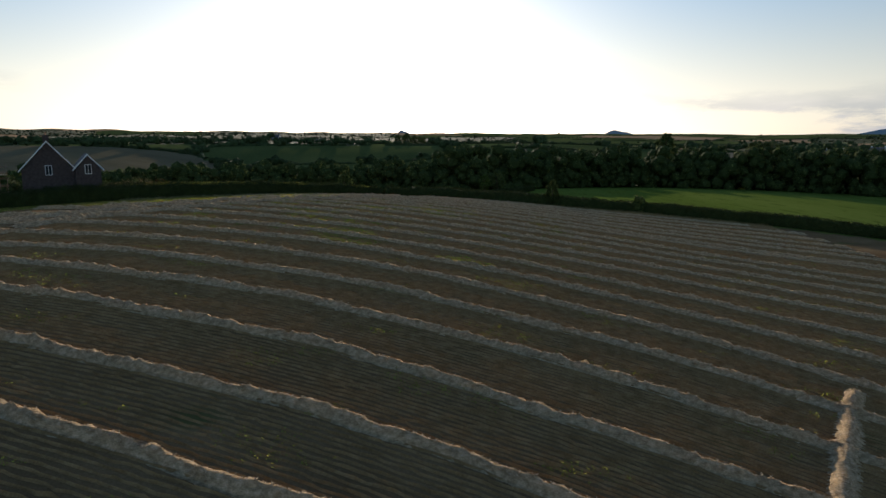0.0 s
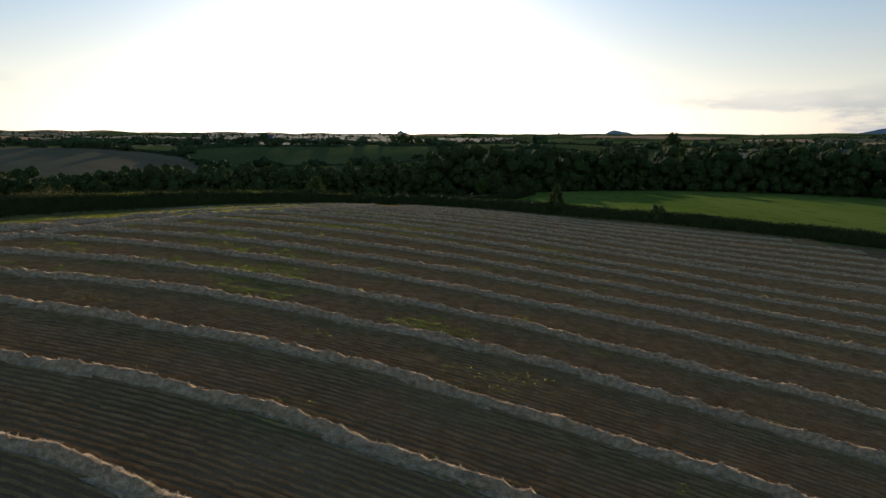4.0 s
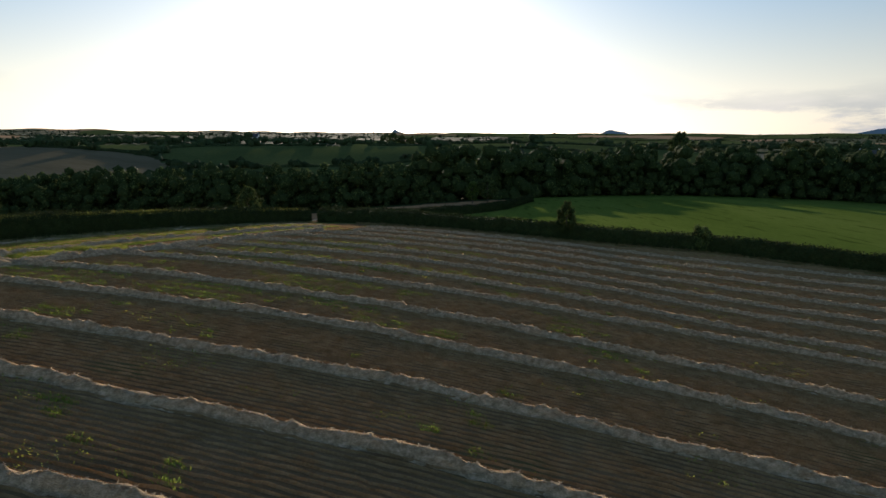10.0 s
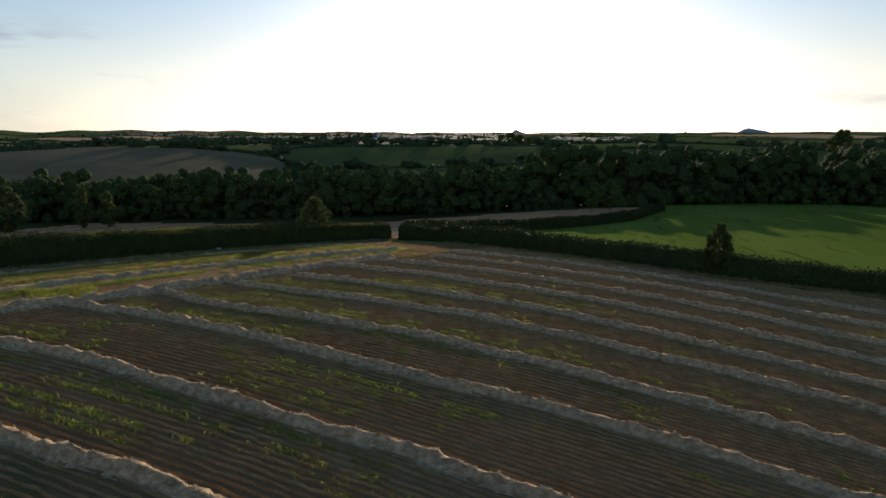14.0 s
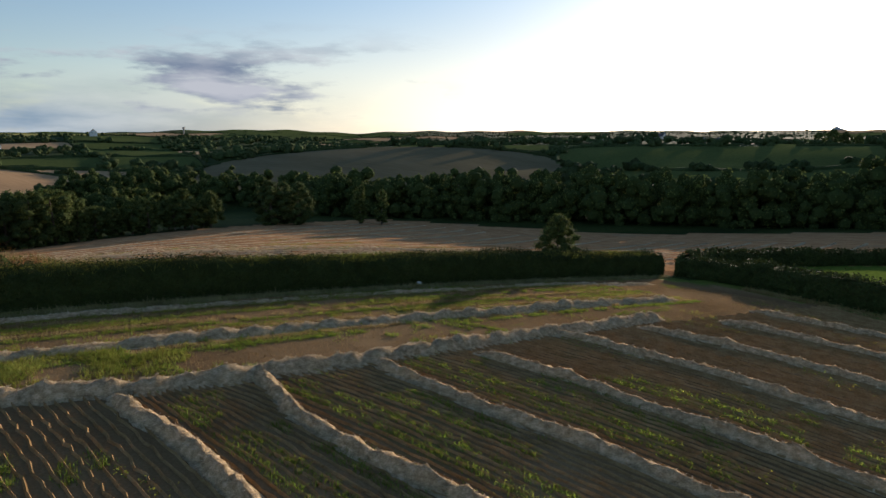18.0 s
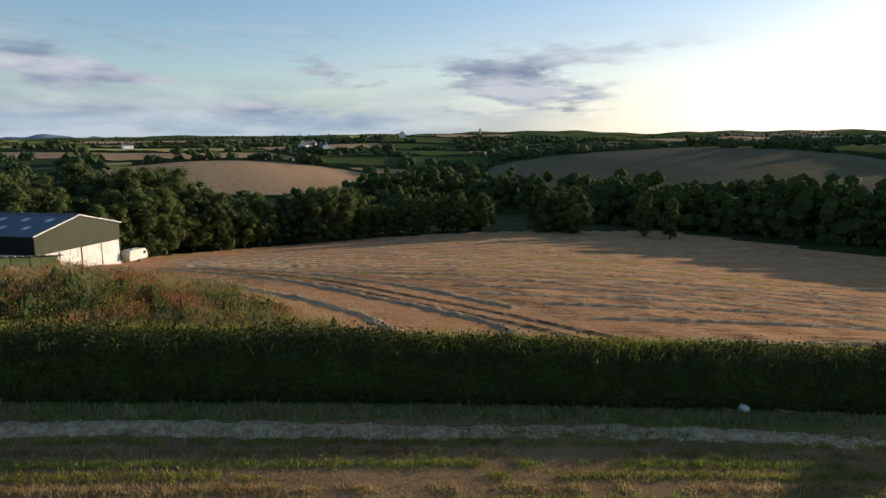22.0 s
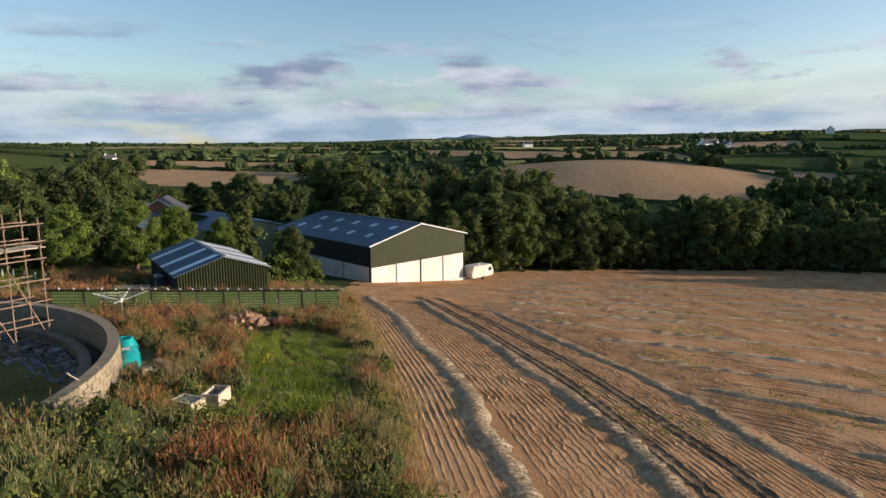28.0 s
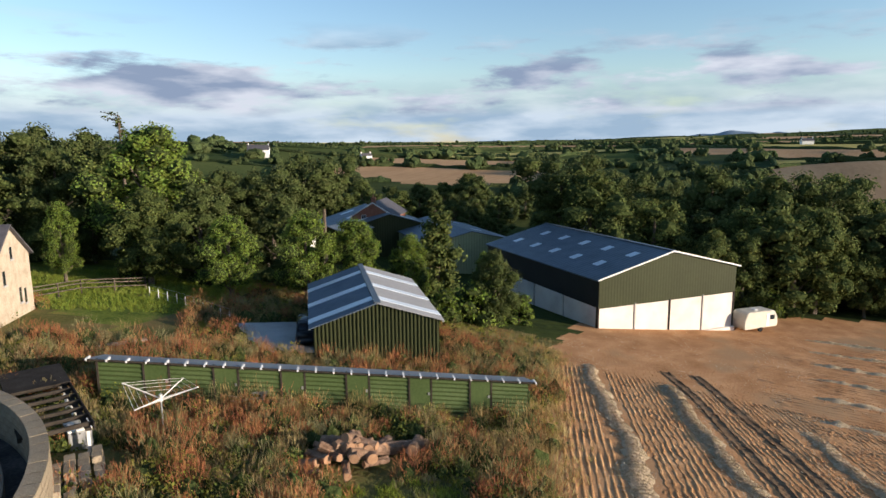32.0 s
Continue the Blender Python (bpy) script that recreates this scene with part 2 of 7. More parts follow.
DRUMLINS = ((85, 245, 3.2, 60), (-430, -230, 11, 100), (-300, 420, 12, 95), (-560, 290, 3, 110), (-150, 620, 12, 120), (60, 560, 13, 90), (300, 520, 12, 120), (-520, -110, -1, 90), (-395, 165, 7, 55), (-365, 262, -7, 45), (80, 820, 11, 75), (-330, -310, 11, 70), (-175, 440, -4, 35), (-640, 60, 8, 120), (-330, 780, 14, 150), (-800, 520, 18, 200), (-230, -70, 6, 70))


def height(x, y):
    """The lie of the land."""
    x, y = np.asarray(x, float), np.asarray(y, float)
    z = np.full(x.shape, -14.0)
    n = 0
    for cx in range(-200, 101, 50):
        for cy in range(0, 251, 50):
            z = z + HILLS[n] * np.exp(-((x - cx) ** 2 + (y - cy) ** 2) / 3528.0)
            n += 1
    r = np.hypot(x + 20, y - 90)
    yaw = np.degrees(np.arctan2(-(x + 20), y - 90))
    ridge = 10 + 2800 * np.tan(np.radians(np.interp(yaw, [a for a, _ in SKYLINE], [b for _, b in SKYLINE])))
    up = np.interp(r, [280, 420, 650, 1000], [0, 7, 12, 18])
    far = np.clip((r - 1000) / 1800, 0, 1) ** 1.3
    z = z + up * (1 - far) + far * (ridge + 14)
    for cx, cy, h, s in DRUMLINS:
        z = z + h * np.exp(-((x - cx) ** 2 + (y - cy) ** 2) / (2 * s * s))
    wave = np.sin(x / 97 + 1.3) * np.cos(y / 120) + 0.6 * np.sin(x / 41 + y / 53)
    # the overgrown bank beside the hedge
    z = z + 0.95 * np.exp(-((x + 49.5) / 6) ** 2 - ((y - 97.5) / 7) ** 2)
    z = z + wave * np.clip((r - 400) / 500, 0, 1) * (2.2 + 2.0 * far)
    return z - np.clip((r - 3000) / 1500, 0, 1) * 120


def ground_at(x, y):
    return float(height(np.array([x]), np.array([y]))[0])


def hedge_x(y):
    """The line of the long hedge between the two stubble fields; south of the bend it runs off to the west."""
    return -36.6 + 0.39 * (y - 97) - 0.38 * np.clip(96 - y, 0, None)


def north_hedge_y(x):
    return np.interp(x, [-11, 5, 21, 39, 58, 76, 100, 140], [146, 141, 135.8, 133.8, 123.5, 110, 90, 55])


def weeds_y(x):
    """The edge between the rough ground and the second stubble field."""
    return np.interp(x, [-140, -127, -114, -100, -65, -49, -38, -28], [106, 99.5, 89, 91, 103.3, 108, 110.5, 112])


def field_cell(yaw, r):
    """A number for each of the far fields."""
    return np.floor(yaw / 11 + 0.3 * np.sin(r / 170) + 0.3 * np.sin(yaw / 5)) * 7.0 + np.floor(np.log(np.maximum(r, 1)) * 5.5 + 0.35 * np.sin(yaw / 6))


def zone(x, y):
    """Which surface lies where: an index into ZONES."""
    r = np.hypot(x + 20, y - 90)
    yaw = np.degrees(np.arctan2(-(x + 20), y - 90))
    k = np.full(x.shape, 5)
    rough = np.sin(x * 0.9 + np.sin(y * 0.7)) * 0.5
    # far patchwork of fields
    cell = field_cell(yaw, r)
    pick = np.abs(np.sin(cell * 12.9898) * 43758.5453) % 1.0
    k = np.where(r > 330, np.select([pick < 0.14, pick < 0.68, pick < 0.84, pick < 0.92], [9, 7, 6, 8], 7), k)
    k = np.where((r > 1400) & (pick < 0.4), 9, k)
    k = np.where((r > 400) & (r < 1000) & (yaw > 15) & (yaw < 104) & (pick < 0.36), 9, k)
    for field in FIELDS:
        k = np.where(in_field(yaw, r, field), field[4], k)
    # the second stubble field
    in_b = (x < np.where(y > 150, 40, hedge_x(y))) & (y > weeds_y(x) + rough) & (x > np.interp(y, [95, 112, 134, 160, 190, 230], [-134, -145, -156, -160, -152, -148])) & (r < 205) & (y < 262 + 0.2 * (x + 60))
    k = np.where(in_b, 1, k)
    weeds = (x < hedge_x(y)) & (y <= weeds_y(x) + rough) & (x > -104) & (y > 40)
    k = np.where(weeds, 4, k)
    k = np.where(weeds & (x < -80) & (y < 66 + 0.35 * (x + 95)), 2, k)
    # the green field
    k = np.where((x > np.interp(y, [148, 162, 178, 190, 204, 225, 262], [-14, -14, -11, -5, 6, 20, 32])) & (y > north_hedge_y(x)) & (r < 235 + 1.6 * np.clip(-yaw, 0, 40)), 3, k)
    # the first stubble field, with its grassy headland
    in_a = (x > hedge_x(y)) & (y < north_hedge_y(x)) & (y < 147) & (r < 330)
    k = np.where(in_a, 0, k)
    k = np.where(in_a & (x < hedge_x(y) + 1.6 + 0.5 * rough), 2, k)
    k = np.where(in_a & (y > north_hedge_y(x) - 2.5 + rough), 2, k)
    return k


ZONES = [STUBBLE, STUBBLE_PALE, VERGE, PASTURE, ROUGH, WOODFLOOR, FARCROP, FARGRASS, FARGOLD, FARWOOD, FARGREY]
# far fields: bearing and half its width, distance and half its depth, surface
FIELDS = ((40, 17.5, 355, 85, 10), (77.2, 12.6, 350, 68, 6), (97, 6.5, 380, 140, 9), (113.6, 10.4, 362, 42, 6), (112.6, 5.6, 500, 28, 8), (102, 3.6, 495, 60, 7), (11, 13.2, 425, 62, 7), (-7, 5.4, 735, 36, 8), (-22, 8, 600, 70, 9), (139.5, 6, 505, 30, 8), (105, 1.8, 625, 26, 8), (-37, 3.5, 400, 60, 7), (33, 7, 1150, 160, 9), (48, 4, 1200, 120, 9))


def in_field(yaw, r, field, margin=0.0):
    """True inside a far field's rounded outline, or within so many metres of it."""
    a, da, d, dd, _ = field
    wide = da + np.degrees(margin / d)
    return np.abs((yaw - a) / wide) ** 3 + np.abs((r - d) / (dd + margin)) ** 3 < 1



def build_ground():
    na, nr = 620, 330
    ang = np.linspace(0, 2 * np.pi, na, endpoint=False)
    rad = np.concatenate([[0.0, 0.02], np.geomspace(0.8, 4850, nr - 1)])
    R, A = np.meshgrid(rad[1:], ang, indexing="ij")
    X, Y = -32 + R * np.cos(A), 92 + R * np.sin(A)
    Z = height(X, Y)
    verts = np.stack([X, Y, Z], -1).reshape(-1, 3)
    i, j = np.meshgrid(np.arange(nr - 1), np.arange(na), indexing="ij")
    a, b = i * na + j, i * na + (j + 1) % na
    faces = np.stack([a, a + na, b + na, b], -1).reshape(-1, 4)
    mid = verts[faces].mean(1)
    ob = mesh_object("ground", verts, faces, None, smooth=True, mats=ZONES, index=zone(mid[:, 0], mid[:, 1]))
    return tagged(ob, "rolling farmland with stubble, pasture and woodland floor", "ground", kind="structure")


build_ground()

# ---- cut stalks, standing in drilled rows ----
TRACKS = ([(-101, 99.9), (-92, 103.6), (-84, 106.9), (-75.5, 110.2), (-69, 112.4), (-60, 115.3), (-53, 117.3), (-44, 120.2), (-36, 123.2)],)


NEAR_SWATHS = ((((-98, 94.4), (-83.4, 100.2), (-72.4, 104.2), (-66.8, 106.2), (-60, 108.2), (-53.8, 110.2), (-46.3, 112.6), (-38, 113.6)), 1.2, 0.75),
               (((-97, 99.6), (-84.4, 104.2), (-75.7, 107.9), (-66.5, 111.3), (-58.8, 113.7), (-49, 116.6), (-42.6, 118.6), (-36, 119.6)), 1.2, 0.75),
               (((-93, 107), (-88.5, 108.4), (-80.5, 111.8), (-75, 114.2), (-67, 117.4), (-60.4, 119.6), (-52, 121.5), (-45, 123.4)), 1.1, 0.7))


def field_row_x(x0, y):
    """Where a row of the second field that passes x0 at y = 118 lies at y: the rows fan out and straighten up the slope."""
    lean = np.interp(x0, [-130, -96, -82, -70, -50], [-0.1, -0.02, 0.08, 0.35, 0.33])
    return x0 + lean * 90 * (1 - np.exp(-(y - 118) / 90))


def off_swaths(x, y):
    """How far a place lies from the three windrows beside the tracks."""
    d = np.full(np.shape(x), 9.0)
    for line, _, _ in NEAR_SWATHS:
        lx, ly = zip(*line)
        d = np.where((x > lx[0]) & (x < lx[-1]), np.minimum(d, np.abs(y - np.interp(x, lx, ly)) * 0.94), d)
    return d


def off_tracks(x, y):
    """How far a place lies from the nearest rut."""
    d = np.full(np.shape(x), 9.0)
    for line in TRACKS:
        lx, ly = zip(*line)
        mid = (y - np.interp(x, lx, ly)) * 0.94
        d = np.where((x > lx[0]) & (x < lx[-1]), np.minimum(d, np.abs(np.abs(mid) - 0.95)), d)
    return d


def stalk_rows(x0, x1, y0, y1, slope, keep, mat, label, gap, per_metre, tall, wide):
    """Tufts of cut stalks along the drilled rows, where keep(x, y) holds."""
    v = np.repeat(np.arange(y0, y1, gap), int((x1 - x0) * per_metre))
    u = RNG.uniform(x0, x1, len(v))
    x, y = u + RNG.normal(0, 0.02, len(v)), v + slope(u, v) + RNG.normal(0, gap * 0.09, len(v))
    ok = keep(x, y)
    x, y = x[ok], y[ok]
    n = len(x)
    h = tall * RNG.uniform(0.65, 1.2, n) * (1 + 0.3 * smooth_noise(x, y, 5.0, 71))
    a, lean = RNG.uniform(0, 6.283, n), RNG.normal(0, 0.22, (n, 2)) * h[:, None]
    w = wide * RNG.uniform(0.5, 1.4, n)
    z = height(x, y) - 0.02
    p = np.stack([x - w * np.cos(a), y - w * np.sin(a), z], -1)
    q = np.stack([x + w * np.cos(a), y + w * np.sin(a), z], -1)
    r = np.stack([x + lean[:, 0] + w * np.cos(a) * 0.7, y + lean[:, 1] + w * np.sin(a) * 0.7, z + h], -1)
    s = np.stack([x + lean[:, 0] - w * np.cos(a) * 0.7, y + lean[:, 1] - w * np.sin(a) * 0.7, z + h * RNG.uniform(0.7, 1.0, n)], -1)
    ob = mesh_object("cut_stalks", np.stack([p, q, r, s], 1).reshape(-1, 3), np.arange(n * 4).reshape(-1, 4), mat)
    return tagged(ob, label, "stubble", kind="stuff")


ROW_AT = (7.3, 13.0, 18.9, 24.1, 30.2, 36.3, 41.9, 47.8, 53.6, 59.1, 64.96, 70.8, 76.6, 83.2, 88.9, 95.5, 100.1, 105.7, 110.6, 116.6, 122.0, 127.8, 133.6)
ROW_TURN = ((-2, 0.3), (2, 0.31), (4, 0.256), (6, 0.212), (8, 0.194), (10, 0.16), (13, 0.15), (14, 0.03), (15, 0.0), (17, -0.03), (20, -0.05))
ROW_CURVE = ((-2, 0.004), (3, 0.0062), (5, 0.0062), (7, 0.0042), (8, 0.0024), (10, 0.0024), (12, 0.003), (13, 0.0018), (14, 0.006), (17, 0.0075), (20, 0.0075))


def row_bend(u, v):
    """How far a drilled row lies off its place at x = -10."""
    k = np.interp(v, ROW_AT, np.arange(-2, 21))
    d = u + 10
    bend = np.interp(k, *zip(*ROW_CURVE))
    far = np.clip(d - 34, 0, None)
    return -np.interp(k, *zip(*ROW_TURN)) * d - bend * (np.minimum(d, 34) ** 2 + 68 * far * 0.6)


def stand_second(x, y):
    worn = smooth_noise(x * 0.45, y * 1.3, 6, 73) + 0.5 * smooth_noise(x, y, 1.6, 74)
    near = np.clip((168 - y) / 40, 0, 1) * np.clip((x + 142) / 25, 0, 1) * np.clip(1.35 - np.hypot(x + 62, y - 108) / 48, 0.16, 1)
    return (zone(x, y) == 1) & (off_tracks(x, y) > 0.2) & (off_swaths(x, y) > 0.75) & ((y > weeds_y(x) + 3.6) | (x < -104) | (x > -56)) & (RNG.uniform(0, 1, len(x)) < near * np.clip(0.7 + 0.7 * worn, 0.05, 1))


def drilled_field():
    """The first field: close rows of standing stalks with ragged tops, bending with the windrows."""
    u = np.arange(-36, 60, 0.42)
    n = len(u)
    i = np.arange(n - 1)
    vs, fs, base = [], [], 0
    for v in np.arange(8, 142, 0.36):
        x = u + RNG.normal(0, 0.06, n)
        y = v + row_bend(u, np.full(n, v)) + RNG.normal(0, 0.03, n)
        thin = smooth_noise(x, y, 3.5, 72) + 0.6 * smooth_noise(x, y, 0.9, 76)
        tall = 0.11 * RNG.uniform(0.75, 1.12, n) * np.clip(0.9 + 0.15 * thin, 0.5, 1.15)
        z = height(x, y)
        for off, up in ((-0.06, 0.0), (0.0, 1.0), (0.06, 0.0)):
            vs.append(np.stack([x, y + off, z + tall * up - 0.012 * (up == 0)], -1))
        ok = ((zone(x, y) == 0) & (x > hedge_x(y) + 15.1))[:-1]
        for s in range(2):
            a = base + s * n + i[ok]
            fs.append(np.stack([a, a + 1, a + n + 1, a + n], -1))
        base += 3 * n
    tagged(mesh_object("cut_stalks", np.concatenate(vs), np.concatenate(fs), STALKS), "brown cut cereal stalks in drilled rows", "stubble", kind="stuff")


drilled_field()
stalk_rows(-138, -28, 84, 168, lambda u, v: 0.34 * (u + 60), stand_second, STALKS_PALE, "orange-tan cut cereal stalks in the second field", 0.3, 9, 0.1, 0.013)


def headland_stalks():
    """Short rows of cut stalks along the hedge, where the drill turned."""
    n = 76000
    y = RNG.uniform(62, 140, n)
    x = hedge_x(y) + 1.8 + 0.34 * RNG.integers(0, 40, n) + RNG.normal(0, 0.04, n)
    ok = (zone(x, y) == 0) & (y < north_hedge_y(x) - 3) & (smooth_noise(x, y, 6, 77) + 0.5 * smooth_noise(x * 2, y * 0.5, 2, 78) > -0.55)
    x, y = x[ok], y[ok]
    q, f = blades(x, y, RNG.uniform(0.08, 0.16, len(x)), np.full(len(x), 0.03), 1, 0.5)
    tagged(mesh_object("cut_stalks", q, f, STALKS), "brown cut stalks in rows along the headland", "stubble", kind="stuff")


def drill_ridges():
    """Crisp drilled rows of short stalks along the edge of the second field."""
    u = np.arange(-97, -30, 0.3)
    vs, fs, base = [], [], 0
    for k in range(66):
        open_part = min(1.0, max(0.0, (k - 9) / 4))
        y = weeds_y(u) + 0.5 + 0.3 * k + RNG.normal(0, 0.012 + 0.03 * open_part, len(u))
        patchy = smooth_noise(u * 0.5, y, 2.2, 75) + 0.5 * open_part * smooth_noise(u, y, 0.8, 79)
        lift = (0.032 + 0.004 * open_part) * np.clip((-54 - u) / 8, 0.3, 1) * RNG.uniform(0.75 - 0.35 * open_part, 1.15, len(u)) * np.clip(0.75 + 0.45 * patchy, 0.12, 1.25)
        for off, up in ((-0.075, 0.0), (-0.02, 1.0), (0.02, 1.0), (0.075, 0.0)):
            vs.append(np.stack([u, y + off, height(u, y) + lift * up + 0.004], -1))
        n = len(u)
        i = np.arange(n - 1)
        ok = (zone(u, y) == 1)[:-1] & (off_swaths(u, y) > 0.7)[:-1] & (off_tracks(u, y) > 0.3)[:-1]
        for s in range(3):
            a = base + s * n + i[ok]
            fs.append(np.stack([a, a + 1, a + n + 1, a + n], -1))
        base += 4 * n
    tagged(mesh_object("drilled_rows", np.concatenate(vs), np.concatenate(fs), STALKS_PALE), "straight drilled rows of short pale stalks", "stubble", kind="stuff")


drill_ridges()


def open_rows():
    """Uneven low rows of stalks running with the windrows of the second field."""
    v = np.arange(104, 200, 0.5)
    n = len(v)
    i = np.arange(n - 1)
    vs, fs, base = [], [], 0
    for k in range(190):
        u = field_row_x(-142 + 0.68 * k + RNG.normal(0, 0.1), v) + RNG.normal(0, 0.03, n)
        patchy = smooth_noise(u, v, 7, 91) + RNG.normal(0, 0.25)
        lift = 0.07 * RNG.uniform(0.4, 1.2, n) * np.clip(0.6 + 0.5 * patchy, 0.0, 1.2)
        for off, up in ((-0.13, 0.0), (-0.04, 1.0), (0.04, 1.0), (0.13, 0.0)):
            vs.append(np.stack([u + off, v, height(u, v) + lift * up + 0.003], -1))
        ok = ((zone(u, v) == 1) & (off_swaths(u, v) > 0.8) & (off_tracks(u, v) > 0.5) & (v > weeds_y(u) + 14) & (patchy > -0.6))[:-1]
        for s in range(3):
            a = base + s * n + i[ok]
            fs.append(np.stack([a, a + 1, a + n + 1, a + n], -1))
        base += 4 * n
    tagged(mesh_object("stalk_rows", np.concatenate(vs), np.concatenate(fs), STUBBLE_PALE), "uneven low rows of pale cut stalks", "stubble", kind="stuff")


open_rows()


# ---- straw windrows ----
SECTION = ((-0.92, 0.0), (-0.75, 0.06), (-0.59, 0.16), (-0.41, 0.3), (-0.2, 0.43), (0.0, 0.47), (0.2, 0.42), (0.41, 0.29), (0.59, 0.15), (0.75, 0.06), (0.92, 0.0))


def windrow(line, label, width=1.0, tall=1.0, strands=95, group="straw windrows", lumps=0.07, broken=0.0, packed=SWATH, loose=STRAW):
    """A loose swath of straw along a line of places on the ground."""
    line = np.asarray(line, float)
    step = np.hypot(*np.diff(line, axis=0).T)
    s = np.concatenate([[0], np.cumsum(step)])
    n = max(4, int(s[-1] / 0.27))
    t = np.linspace(0, s[-1], n)
    cx, cy = np.interp(t, s, line[:, 0]), np.interp(t, s, line[:, 1])
    seed = RNG.uniform(0, 100)
    cx = cx + 0.1 * np.sin(t / 2.3 + seed)
    cy = cy + 0.18 * np.sin(t / 3.1 + seed) + 0.1 * np.sin(t / 1.1 + seed * 2)
    tx, ty = np.gradient(cx), np.gradient(cy)
    ln = np.hypot(tx, ty)
    px, py = -ty / ln, tx / ln
    w = width * (1 + 0.07 * np.sin(t / 1.7 + seed) + RNG.normal(0, 0.04, n))
    h = tall * (1 + 0.08 * np.sin(t / 1.3 + seed * 3) + RNG.normal(0, 0.06, n)) * np.clip(np.minimum(t, s[-1] - t) / 0.8, 0.25, 1)
    lump = np.sin(t * 2.9 + 1.7 * np.sin(t * 0.63 + seed) + seed) * 0.6 + np.sin(t * 4.7 + 2.1 * np.sin(t * 0.41) + seed * 5) * 0.4
    gap = 1 - broken * np.clip(0.5 + 0.9 * np.sin(t / 2.6 + seed + 1.4 * np.sin(t / 5.1 + seed)), 0, 1)
    w, h = w * (1 + lumps * 0.7 * lump), h * (1 + lumps * 1.6 * lump) * gap
    sec = np.array(SECTION)
    m = len(sec)
    off = sec[None, :, 0] * w[:, None] + RNG.normal(0, 0.03, (n, m))
    rise = sec[None, :, 1] * h[:, None] + RNG.normal(0, 0.045 * min(1.0, tall * 1.2), (n, m)) * (sec[None, :, 1] > 0.1)
    X, Y = cx[:, None] + off * px[:, None], cy[:, None] + off * py[:, None]
    Z = height(X, Y) - 0.03 + rise
    verts = np.stack([X, Y, Z], -1).reshape(-1, 3)
    i, j = np.meshgrid(np.arange(n - 1), np.arange(m - 1), indexing="ij")
    a = i * m + j
    faces = np.stack([a, a + m, a + m + 1, a + 1], -1).reshape(-1, 4)
    # loose stalks and tufts that stand out of the swath
    q = int(strands * s[-1])
    pick, side = RNG.integers(1, n - 1, q), np.clip(RNG.normal(0.52, 0.15, q), 0.02, 0.98) * (m - 1)
    lo = side.astype(int)
    f = (side - lo)[:, None]
    P = verts.reshape(n, m, 3)
    base = P[pick, lo] * (1 - f) + P[pick, np.minimum(lo + 1, m - 1)] * f
    yaw, tilt, long = RNG.uniform(0, 6.283, q), RNG.uniform(0.0, 0.6, q), RNG.uniform(0.05, 0.13, q)
    d = np.stack([np.cos(yaw) * np.cos(tilt), np.sin(yaw) * np.cos(tilt), np.sin(tilt)], -1) * long[:, None]
    wide = np.stack([-np.sin(yaw), np.cos(yaw), 0 * yaw], -1) * RNG.uniform(0.006, 0.018, q)[:, None]
    quad = np.stack([base - wide, base + wide, base + d + wide * 0.5, base + d - wide * 0.5], 1).reshape(-1, 3)
    f2 = np.arange(q * 4).reshape(-1, 4)
    root = empty("straw_windrow", cx[0], cy[0], float(height(cx[:1], cy[:1])[0]))
    o = np.array(root.matrix_basis.translation)
    mesh_object("swath", verts - o, faces, packed, root, smooth=True)
    tagged(mesh_object("loose_straw", quad - o, f2, loose, root), kind="stuff")
    return tagged(root, label, "straw windrow", group)


def row_line(k, x0, x1):
    x = np.arange(x0, x1 + 0.1, 1.0)
    v = ROW_AT[k + 2]
    hook = 0.42 * np.clip(-15.5 - x, 0, 5) if 14 <= k <= 16 else 0
    return np.stack([x, v + row_bend(x, np.full(x.shape, v)) + hook], -1)


for k in range(-2, 21):
    v0 = ROW_AT[k + 2]
    left = hedge_x(v0) + (15.6 if k > 12 else 14.3) + 0.8 * math.sin(k * 2.1)
    right = 62 if k > 3 else 14 + 2.4 * k
    line = row_line(k, left, right)
    line = line[line[:, 1] < north_hedge_y(line[:, 0]) - 6]
    if len(line) > 5:
        windrow(line, "long curving windrow of loose pale straw on stubble", 0.53, 0.8, 100, lumps=0.1)
windrow([(21.5, 32.5), (18, 27.5), (14, 21.4), (11, 15)], "short straw windrow across the row ends", 0.72, 0.85)
windrow([(-38, 52), (-30.3, 74), (-26.4, 85.1), (-23.6, 93.9), (-20.9, 98), (-18.5, 103.8), (-14.9, 114.2), (-11.2, 125.5)], "headland windrow of pale straw where rows end", 0.9, 0.95, 120, lumps=0.16)
windrow([(-43, 52), (-33, 80), (-27.6, 95.7), (-25.1, 102.5), (-21.3, 111.5), (-15.9, 124.6), (-12.5, 133)], "second headland windrow of straw near the hedge", 0.85, 0.8, 110, lumps=0.16, broken=0.25)
windrow([(-36, 92.5), (-31.5, 104), (-27.5, 114), (-21.5, 129), (-16, 139)], "thin windrow of straw along the hedge foot", 0.8, 0.36, 60, lumps=0.2, broken=0.5)
